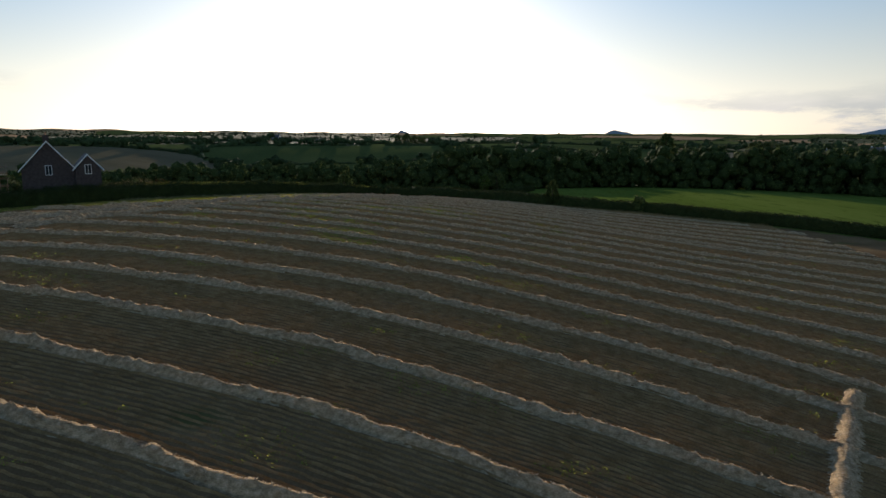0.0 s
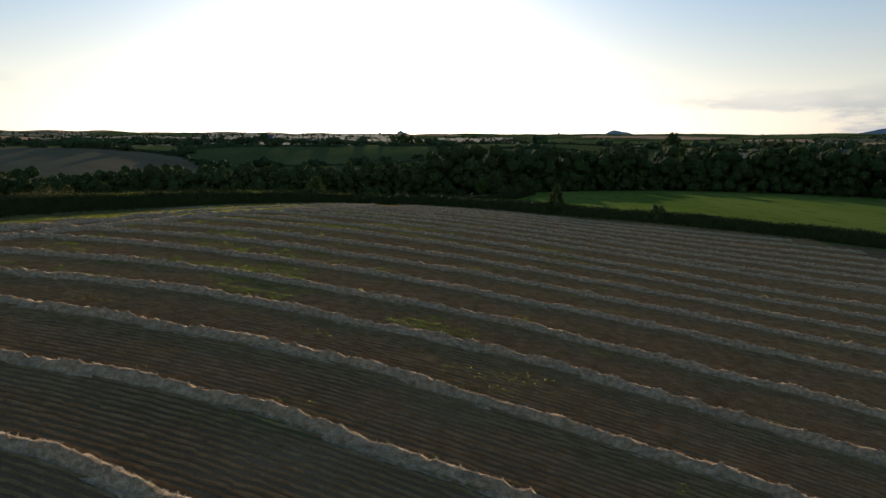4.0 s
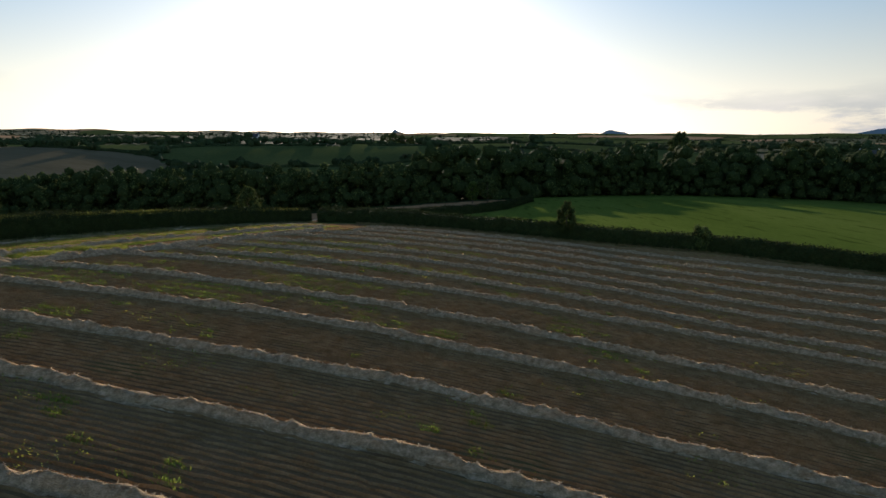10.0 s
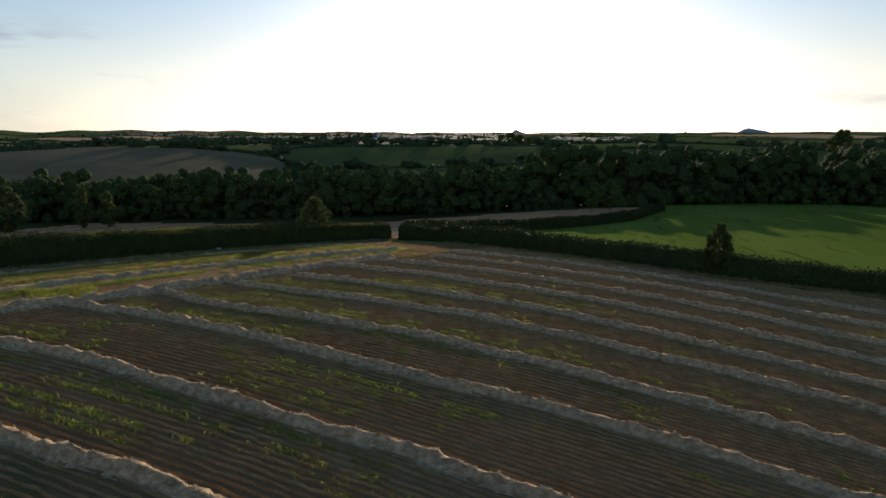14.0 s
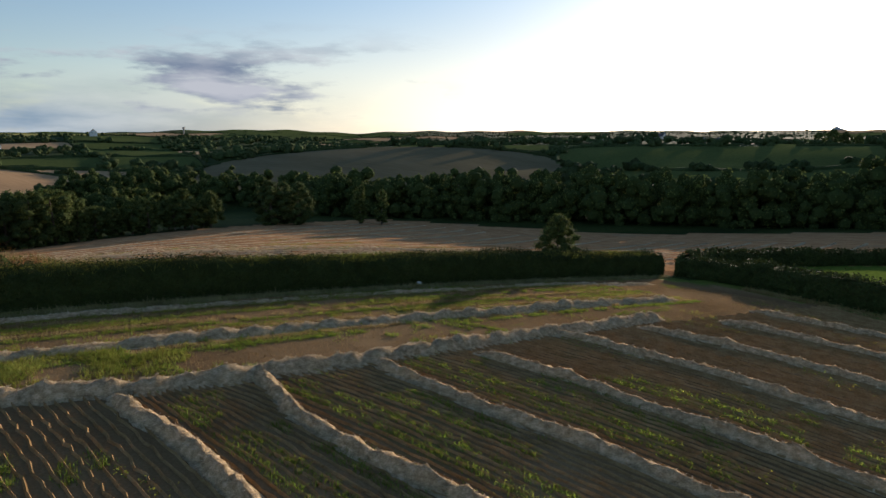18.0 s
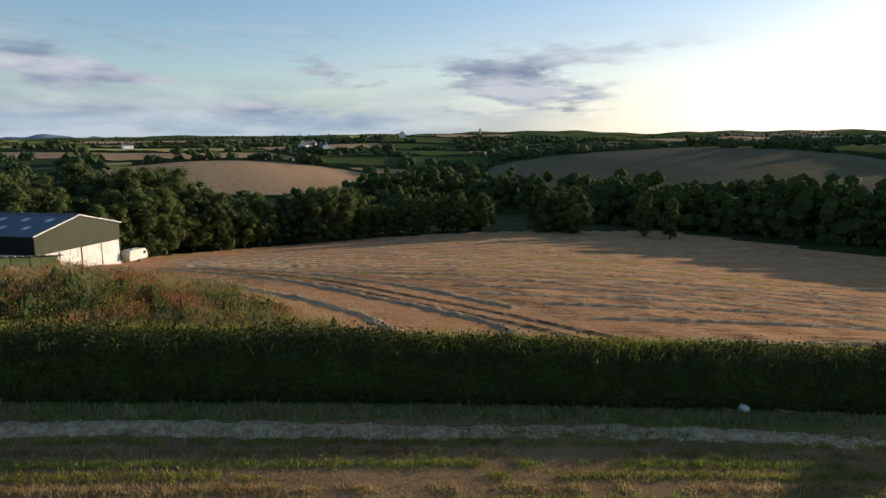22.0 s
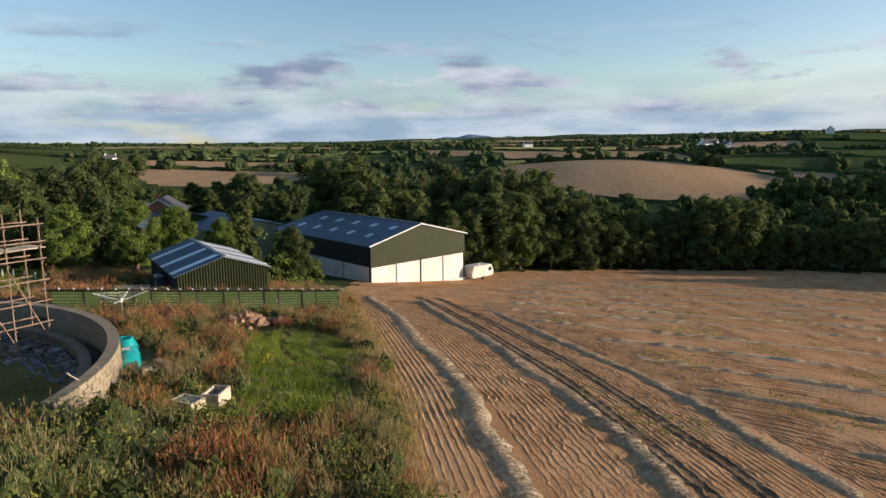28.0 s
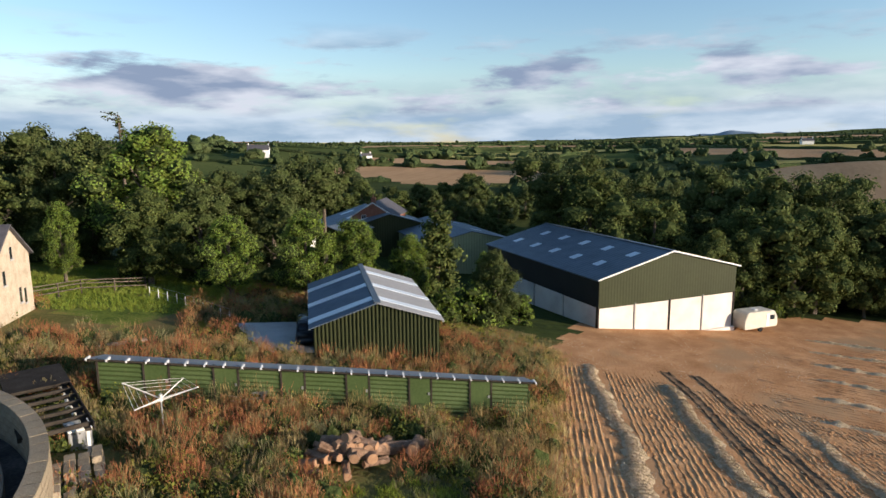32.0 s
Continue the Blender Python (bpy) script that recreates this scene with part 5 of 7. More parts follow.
def airer():
    root = empty("rotary_airer", -71.3, 86.6, ground_at(-71.3, 86.6), 20)
    part("pole", a_rod((0, 0, 0), (0, 0, 1.75), 0.025), STEEL, root)
    part("hub", a_rod((0, 0, 1.45), (0, 0, 1.7), 0.06), WHITE_GRP, root)
    for k in range(4):
        a = k * math.pi / 2
        e = (1.45 * math.cos(a), 1.45 * math.sin(a), 2.05 if k % 2 else 1.75)
        part("arm", a_rod((0, 0, 1.55), e, 0.022), WHITE_GRP, root)
        a2 = a + math.pi / 2
        for f in (0.45, 0.65, 0.85, 1.0):
            p = Vector((1.45 * f * math.cos(a), 1.45 * f * math.sin(a), 1.55 + f * ((2.05 if k % 2 else 1.75) - 1.55)))
            q = Vector((1.45 * f * math.cos(a2), 1.45 * f * math.sin(a2), 1.55 + f * ((1.75 if k % 2 else 2.05) - 1.55)))
            part("line", a_rod(p, q, 0.006, None, 4), WHITE_GRP, root)
    tagged(root, "white rotary clothes airer standing in rough grass", "clothes airer")


airer()


def wheelbarrow():
    root = empty("wheelbarrow", -75.6, 86.5, ground_at(-75.6, 86.5), 130)
    bm = bmesh.new()
    lo = [bm.verts.new(p) for p in ((-0.3, -0.2, 0.35), (0.35, -0.16, 0.35), (0.35, 0.16, 0.35), (-0.3, 0.2, 0.35))]
    hi = [bm.verts.new(p) for p in ((-0.45, -0.34, 0.62), (0.6, -0.26, 0.66), (0.6, 0.26, 0.66), (-0.45, 0.34, 0.62))]
    bm.faces.new(lo)
    for i in range(4):
        bm.faces.new((lo[i], lo[(i + 1) % 4], hi[(i + 1) % 4], hi[i]))
    bmesh.ops.solidify(bm, geom=bm.faces[:], thickness=0.02)
    part("tray", bm, STEEL, root)
    for sy in (-1, 1):
        part("handle", a_rod((0.75, sy * 0.1, 0.2), (-1.0, sy * 0.28, 0.6), 0.02), STEEL, root)
        part("leg", a_rod((-0.35, sy * 0.22, 0.4), (-0.4, sy * 0.24, 0.0), 0.018), STEEL, root)
    part("wheel", a_rod((0.75, -0.05, 0.18), (0.75, 0.05, 0.18), 0.18, None, 16), RUBBER, root)
    tagged(root, "grey metal wheelbarrow beside the green pens", "wheelbarrow")


wheelbarrow()


def caravan():
    x, y = -128.9, 103.3
    root = empty("caravan", x, y, -8.95, 140)
    bm = bmesh.new()
    prof = [(-2.5, 0.45), (2.5, 0.45), (2.62, 0.9), (2.55, 1.5), (2.15, 2.25), (1.9, 2.4), (-1.9, 2.45), (-2.3, 2.3), (-2.6, 1.5), (-2.65, 0.9)]
    a = [bm.verts.new((px, -1.05, pz)) for px, pz in prof]
    b = [bm.verts.new((px, 1.05, pz)) for px, pz in prof]
    bm.faces.new(a)
    bm.faces.new(b[::-1])
    for i in range(len(prof)):
        j = (i + 1) % len(prof)
        bm.faces.new((a[j], a[i], b[i], b[j]))
    bmesh.ops.bevel(bm, geom=bm.edges[:], offset=0.09, segments=2, affect="EDGES")
    part("body", bm, CREAM, root)
    for x0, x1 in ((1.3, 2.0),):
        for sy in (-1, 1):
            part("window", a_box(x0, x1, sy * 1.06 - 0.02, sy * 1.06 + 0.02, 1.35, 1.9, 0.01), GLASS, root)
    part("end_window", a_box(2.5, 2.6, -0.7, 0.7, 1.35, 1.8), GLASS, root)
    part("door", a_box(0.7, 1.2, -1.08, -1.05, 0.6, 2.1), WHITE_TRIM, root)
    part("roof_vent", a_box(-0.4, 0.2, -0.3, 0.3, 2.42, 2.52, 0.02), WHITE_TRIM, root)
    for sy in (-1, 1):
        part("wheel", a_rod((0, sy * 1.0, 0.32), (0, sy * 0.82, 0.32), 0.32, None, 16), RUBBER, root)
    part("drawbar", a_rod((2.5, 0, 0.45), (3.6, 0, 0.45), 0.05), STEEL, root)
    part("jockey_wheel", a_rod((3.3, 0, 0.5), (3.3, 0, 0.0), 0.04), STEEL, root)
    root.matrix_basis = root.matrix_basis @ Matrix.Diagonal((0.88, 0.9, 0.88, 1))
    tagged(root, "old cream touring caravan beside the shed", "caravan")


caravan()


def steel_frame():
    root = empty("steel_frame", -41.2, 107.6, 1.35, 93)
    for px in (-0.5, 0.5):
        for py in (-0.7, 0.7):
            part("post", a_rod((px, py, -0.3), (px, py, 0.6), 0.035, None, 6), STEEL if py < 0 else DARK_TIMBER, root)
        part("rail", a_rod((px, -0.7, 0.58), (px, 0.7, 0.58), 0.035, None, 6), STEEL, root)
    for py, z in ((-0.7, 0.58), (-0.7, 0.2), (0.7, 0.58)):
        part("rail", a_rod((-0.5, py, z), (0.5, py, z), 0.035, None, 6), STEEL if py < 0 else DARK_TIMBER, root)
    tagged(root, "open grey metal frame standing in tall weeds", "metal frame")


steel_frame()
for k, (x, y, rz) in enumerate(((-38.3, 105.2, 20), (-38.8, 105.7, 35), (-38.0, 104.6, 28))):
    root = empty("board", x, y, ground_at(x, y) + 0.35, rz)
    root.matrix_basis = root.matrix_basis @ pose(0, 0, 0, 0, 14, 0)
    part("plank", a_box(-0.6, 0.6, -0.09, 0.09, 0, 0.04, 0.005), TIMBER if k else STEEL, root)
    tagged(root, "pale loose board lying in the weeds", "board", "loose boards")
root = empty("plank", -77.6, 74.6, ground_at(-77.6, 74.6) + 0.12, 150)
part("board", a_box(-1.5, 1.5, -0.15, 0.15, -0.06, 0.06, 0.01), TIMBER, root)
tagged(root, "pale timber plank on rough ground", "plank")


def white_bag():
    bm = bmesh.new()
    bmesh.ops.create_icosphere(bm, subdivisions=3, radius=0.17)
    for v in bm.verts:
        k = 1 + 0.12 * math.sin(9 * v.co.x * 6 + 4 * v.co.z) + 0.1 * math.sin(31 * v.co.y + 17 * v.co.z)
        v.co = Vector((v.co.x * 1.2 * k, v.co.y * k, v.co.z * 0.8 * k))
    root = empty("plastic_bag", -27.0, 121.2, ground_at(-27.0, 121.2) + 0.12)
    part("bag", bm, WHITE_GRP, root, smooth=True)
    tagged(root, "crumpled white plastic bag at the hedge foot", "bag")
    pole = empty("pole", -58.9, 94.0, 0)
    pole.matrix_basis = Matrix.Identity(4)
    part("shaft", a_rod((-57.9, 93.6, 2.75), (-59.6, 94.3, 0.9), 0.03), TIMBER, pole)
    tagged(pole, "thin timber pole leaning on the round wall", "pole")


white_bag()


def open_shelter():
    """A half-built lean-to of dark rafters with white posts, over a grey metal box."""
    root = empty("open_shelter", -71.6, 79.7, 0.35, 67.6)
    for i in range(10):
        x = i * 0.75
        part("rafter", a_box(x - 0.04, x + 0.04, -1.9, 0.15, 1.2, 1.34), DARK_TIMBER, root)
        part("post", a_box(x - 0.05, x + 0.05, -0.05, 0.05, -0.6, 1.1), WHITE_TRIM, root)
    part("wall_plate", a_box(-0.2, 6.95, -0.08, 0.08, 1.1, 1.2), DARK_TIMBER, root)
    part("wall_plate", a_box(-0.2, 6.95, -1.9, -1.76, 1.34, 1.42), DARK_TIMBER, root)
    part("roof_sheet", a_box(-0.2, 2.4, -1.9, 0.2, 1.345, 1.37), DARK_TIMBER, root)
    part("fascia", a_box(-0.25, 7.0, 0.15, 0.19, 1.1, 1.36), DARK_TIMBER, root)
    tagged(root, "half-built dark timber shelter with pale posts", "shelter")
    box_root = empty("metal_box", -69.3, 84.9, 0.35, 67.6)
    part("cabinet", a_box(-0.5, 0.5, -0.35, 0.35, 0, 0.85, 0.03), STEEL, box_root)
    part("lid", a_box(-0.52, 0.52, -0.37, 0.37, 0.85, 0.92, 0.02), WHITE_GRP, box_root)
    tagged(box_root, "grey metal chest with pale lid", "chest")


open_shelter()


def fence(points, label, rails=True, mat=TIMBER, gap=1.8, tall=1.1, thick=0.055):
    pts = [Vector((x, y, ground_at(x, y))) for x, y in points]
    root = empty("fence")
    for a, b in zip(pts, pts[1:]):
        n = max(1, int((b - a).length / gap))
        for i in range(n + 1):
            p = a.lerp(b, i / n)
            z = ground_at(p.x, p.y)
            part("post", a_rod((p.x, p.y, z - 0.2), (p.x, p.y, z + tall), thick, thick * 0.92, 6), mat, root)
        for h in (0.45, 0.8, 1.05) if rails else (0.5, 0.9):
            part("rail" if rails else "wire", a_rod((a.x, a.y, a.z + h), (b.x, b.y, b.z + h), 0.045 if rails else 0.008, None, 5), mat if rails else STEEL, root)
    tagged(root, label, "fence")


fence([(-77.5, 64.5), (-80.5, 61.5), (-85, 59.5), (-90, 60.0)], "brown post and rail fence along the paddock", True, BARK)
fence([(-88.5, 62.5), (-88.2, 66), (-87.6, 69.5), (-86.8, 73)], "pale fence posts beside the yard", False, WHITE_TRIM, 1.0, 0.75, 0.035)


YARD = ((-86.2, 73.4), (-92.4, 76.0), (-86.2, 82.6), (-82.3, 80.8))


def yard():
    bm = bmesh.new()
    n, vs = 12, []
    for i in range(n + 1):
        for j in range(n + 1):
            f, g = i / n, j / n
            x = (1 - g) * ((1 - f) * YARD[0][0] + f * YARD[1][0]) + g * ((1 - f) * YARD[3][0] + f * YARD[2][0])
            y = (1 - g) * ((1 - f) * YARD[0][1] + f * YARD[1][1]) + g * ((1 - f) * YARD[3][1] + f * YARD[2][1])
            vs.append(bm.verts.new((x, y, ground_at(x, y) + 0.06)))
    for i in range(n):
        for j in range(n):
            bm.faces.new([vs[k] for k in (i * (n + 1) + j, (i + 1) * (n + 1) + j, (i + 1) * (n + 1) + j + 1, i * (n + 1) + j + 1)])
    ob = part("yard", bm, CONCRETE, None)
    tagged(ob, "grey concrete yard beside the small shed", "pavement", kind="structure")


yard()


def car(x, y, rz):
    root = empty("car", x, y, ground_at(x, y) + 0.06, rz)
    bm = bmesh.new()
    prof = [(-2.0, 0.35), (2.0, 0.35), (2.05, 0.7), (1.1, 0.9), (0.5, 1.4), (-1.2, 1.42), (-1.9, 0.95), (-2.05, 0.8)]
    a = [bm.verts.new((px, -0.82 if pz < 1.2 else -0.66, pz)) for px, pz in prof]
    b = [bm.verts.new((px, 0.82 if pz < 1.2 else 0.66, pz)) for px, pz in prof]
    bm.faces.new(a)
    bm.faces.new(b[::-1])
    for i in range(len(prof)):
        j = (i + 1) % len(prof)
        bm.faces.new((a[j], a[i], b[i], b[j]))
    bmesh.ops.bevel(bm, geom=bm.edges[:], offset=0.06, segments=2, affect="EDGES")
    part("body", bm, CAR_PAINT, root, smooth=True)
    for wx in (-1.25, 1.3):
        for sy in (-1, 1):
            part("wheel", a_rod((wx, sy * 0.84, 0.31), (wx, sy * 0.64, 0.31), 0.31, None, 16), RUBBER, root)
    for sy in (-1, 1):
        part("side_window", a_box(-1.1, 0.6, sy * 0.74 - 0.03, sy * 0.74 + 0.03, 0.98, 1.32), GLASS, root)
    part("windscreen", a_box(0.62, 0.7, -0.6, 0.6, 0.98, 1.3), GLASS, root)
    tagged(root, "dark parked car beside the small shed", "car")


car(-87.2, 79.6, 40)


def white_van():
    root = empty("van", -126.5, 45.0, ground_at(-126.5, 45), 60)
    root.matrix_basis = pose(-126.5, 45.0, -2.6, 0, 0, 60)
    part("body", a_box(-1.8, 1.8, -1.0, 1.0, -4.5, 2.1, 0.12), WHITE_GRP, root)
    part("windscreen", a_box(1.78, 1.84, -0.8, 0.8, 1.1, 1.8), GLASS, root)
    tagged(root, "white high-sided lorry cab behind the trees", "lorry")


white_van()


SITE = 1.0


def site_floor():
    bm = bmesh.new()
    n = 48
    ring = [bm.verts.new((CX + (CR - 0.3) * math.cos(6.28319 * i / n), CY + (CR - 0.3) * math.sin(6.28319 * i / n), SITE)) for i in range(n)]
    mid = bm.verts.new((CX, CY, SITE + 0.15))
    for i in range(n):
        bm.faces.new((ring[i], ring[(i + 1) % n], mid))
    tagged(part("site_floor", bm, DARK_SOIL, None), "dark muddy ground inside the round wall", "ground", kind="structure")
    vs, fs, base = [], [], 0
    for _ in range(2200):
        a, r = RNG.uniform(1.4, 4.2), CR - 1.7 - abs(RNG.normal(0, 3.2))
        p = np.array([CX + r * math.cos(a), CY + r * math.sin(a), SITE + 0.04 + 0.15 * (1 - r / CR)])
        v = ICO_V * RNG.uniform(0.03, 0.2) * RNG.uniform(0.5, 1.3, 3) * (1 + RNG.normal(0, 0.2, (len(ICO_V), 1))) + p
        vs.append(v)
        fs.append(ICO_F + base)
        base += len(v)
    tagged(mesh_object("rubble", np.concatenate(vs), np.concatenate(fs), RUBBLE), "grey broken stone and building rubble", "rubble", kind="stuff")
    for k in range(3):
        cu = bpy.data.curves.new("hose", "CURVE")
        cu.dimensions, cu.bevel_depth = "3D", 0.025
        sp = cu.splines.new("POLY")
        pts = [(CX + (9.8 - 0.6 * k - 1.5 * t) * math.cos(2.0 + 1.3 * t + 0.1 * k), CY + (9.8 - 0.6 * k - 1.5 * t) * math.sin(2.0 + 1.3 * t + 0.1 * k), SITE + 0.12 + 0.05 * math.sin(9 * t)) for t in np.linspace(0, 1, 24)]
        sp.points.add(len(pts) - 1)
        for q, p in zip(sp.points, pts):
            q.co = (*p, 1)
        cu.materials.append(BLUE_PIPE)
        tagged(new("hose", cu), "loose blue water pipe lying on the ground", "hose", "loose hoses")


site_floor()
# ---- weeds, grass and other small growth ----
WEED = material("weed_leaves", [(0.17, 0.172, 0.03), (0.265, 0.265, 0.05), (0.37, 0.35, 0.085)], 0.6, 0.85, 0.0, spread=0.45, through_light=0.4)
LUSH = material("lush_grass", [(0.125, 0.162, 0.024), (0.195, 0.238, 0.038), (0.275, 0.31, 0.065)], 0.6, 0.85, 0.0, spread=0.4, through_light=0.4)
DRYGRASS = material("dry_grass", [(0.2, 0.135, 0.05), (0.33, 0.235, 0.1), (0.46, 0.35, 0.175)], 0.6, 0.9, 0.0, spread=0.35, through_light=0.4)
DOCK = material("seeding_dock", [(0.17, 0.062, 0.03), (0.28, 0.115, 0.052), (0.39, 0.195, 0.09)], 0.8, 0.9, 0.0, spread=0.35, through_light=0.15)
GREYWEED = material("grey_thistle", [(0.13, 0.125, 0.052), (0.225, 0.205, 0.095), (0.32, 0.285, 0.15)], 0.8, 0.9, 0.0, spread=0.3, through_light=0.2)


def blades(x, y, tall, wide, per, lean, leafy=False, lift=0.0):
    """Upright blades or leafy stems at places on the ground."""
    n = len(x) * per
    bx, by = np.repeat(x, per) + RNG.normal(0, 0.1, n), np.repeat(y, per) + RNG.normal(0, 0.1, n)
    h = np.repeat(tall, per) * RNG.uniform(0.5, 1.15, n)
    bz = height(bx, by) - 0.03 + lift
    yaw = RNG.uniform(0, 6.283, n)
    off = RNG.uniform(0, lean, n) * h
    ox, oy = off * np.cos(yaw), off * np.sin(yaw)
    side = RNG.uniform(0, 6.283, n)
    w = np.repeat(wide, per) * RNG.uniform(0.6, 1.4, n)
    sx, sy = w * np.cos(side), w * np.sin(side)
    if leafy:
        up = RNG.uniform(0.15, 1.0, n) * h
        c = np.stack([bx + ox * up / h, by + oy * up / h, bz + up], -1)
        nrm = np.stack([np.cos(yaw), np.sin(yaw), np.full(n, 0.5)], -1)
        return leaf_quads(c, nrm, w * 2.0, 0.6)
    a = np.stack([bx - sx * 0.5, by - sy * 0.5, bz], -1)
    b = np.stack([bx + sx * 0.5, by + sy * 0.5, bz], -1)
    c = np.stack([bx + ox + sx * 0.3, by + oy + sy * 0.3, bz + h * 0.75], -1)
    d = np.stack([bx + ox * 1.4, by + oy * 1.4, bz + h], -1)
    return np.stack([a, b, c, d], 1).reshape(-1, 3), np.arange(n * 4).reshape(-1, 4)


def free_spot(x, y):
    """True where weeds may grow: not in the round wall, the sheds or the yard."""
    ok = np.hypot(x - CX, y - CY) > CR + 0.2
    for px, py, rz, x0, x1, y0, y1 in ((-86.55, 85.24, 130.9, -4.2, 4.2, -0.3, 11.6), (-120.64, 96.07, 140.9, -8.9, 8.9, -0.5, 23.5), (-72.3, 81.4, 127.8, -0.2, 18.3, -0.4, 2.0), (-76.6, 66.2, 47, -4, 4, -0.2, 9.5), (-62.9, 92.5, 147, -0.4, 4.2, -0.9, 0.9)):
        c, s = math.cos(radians(rz)), math.sin(radians(rz))
        u, v = (x - px) * c + (y - py) * s, -(x - px) * s + (y - py) * c
        ok &= ~((u > x0) & (u < x1) & (v > y0) & (v < y1))
    inside = np.ones(np.shape(x), bool)
    for (ax, ay), (bx, by) in zip(YARD, YARD[1:] + YARD[:1]):
        inside &= (bx - ax) * (y - ay) - (by - ay) * (x - ax) < 0.2
    ok &= ~inside
    for px, py, r in ((-41.2, 107.6, 0.9), (-60.35, 97.7, 1.0), (-59.05, 97.3, 1.0), (-74.2, 92.8, 2.0), (-76.2, 93.6, 1.3), (-64.8, 91.2, 1.4), (-63.6, 92.0, 1.2), (-66.2, 90.2, 1.2), (-68.3, 86.9, 1.6)):
        ok &= np.hypot(x - px, y - py) > r
    return ok


def scatter_weeds():
    n = 46000
    x, y = RNG.uniform(-106, -34, n), RNG.uniform(52, 113, n)
    near = np.exp(-np.hypot(x + 60, y - 99) / 26)
    keep = (zone(x, y) == 4) & free_spot(x, y) & (RNG.uniform(0, 1, n) < 0.22 + 0.62 * near) & ~((np.hypot(x + 50, y - 77) < 9))
    x, y = x[keep], y[keep]
    wet, red, dry = smooth_noise(x, y, 13, 3), smooth_noise(x, y, 9, 5), smooth_noise(x, y, 11, 8)
    lawn = np.exp(-((x + 66) ** 2 + (y - 98.5) ** 2) / 30) + np.exp(-((x + 71) ** 2 + (y - 96.5) ** 2) / 16) + np.exp(-((x + 44) ** 2 + (y - 106) ** 2) / 40) + np.exp(-((x + 61) ** 2 + (y - 101) ** 2) / 10)
    green = wet + 1.6 * lawn + RNG.normal(0, 0.6, len(x)) > 0.1
    green |= (x > -50) & (RNG.uniform(0, 1, len(x)) < 0.4)
    dock = ~green & (red + RNG.normal(0, 0.45, len(x)) > 0.95)
    grey = ~green & ~dock & (dry + RNG.normal(0, 0.45, len(x)) > -0.15)
    straw = ~green & ~dock & ~grey
    for mask, name, mat, tall, wide, per, lean, leafy, label in (
            (green, "green_weeds", WEED, 0.28, 0.03, 24, 0.7, False, "lush green nettles and leafy weeds"), (dock, "dock_stems", DOCK, 0.42, 0.03, 12, 0.4, False, "tall rust-brown seeding docks"),
            (grey, "thistles", GREYWEED, 0.3, 0.026, 18, 0.6, False, "grey-green thistles and willowherb"), (straw, "dry_grass", DRYGRASS, 0.4, 0.026, 16, 0.55, False, "tall dry yellow grass")):
        t = tall * RNG.uniform(0.55, 1.25, mask.sum()) * (1 - 0.5 * np.clip(lawn[mask], 0, 1) * (name == "green_weeds")) * (1 + 0.45 * np.clip(smooth_noise(x[mask], y[mask], 3.5, 61), -1, 1))
        q, f = blades(x[mask], y[mask], t, np.full(mask.sum(), wide), per, lean, leafy)
        tagged(mesh_object(name, q, f, mat), label, "weeds", kind="stuff")


scatter_weeds()


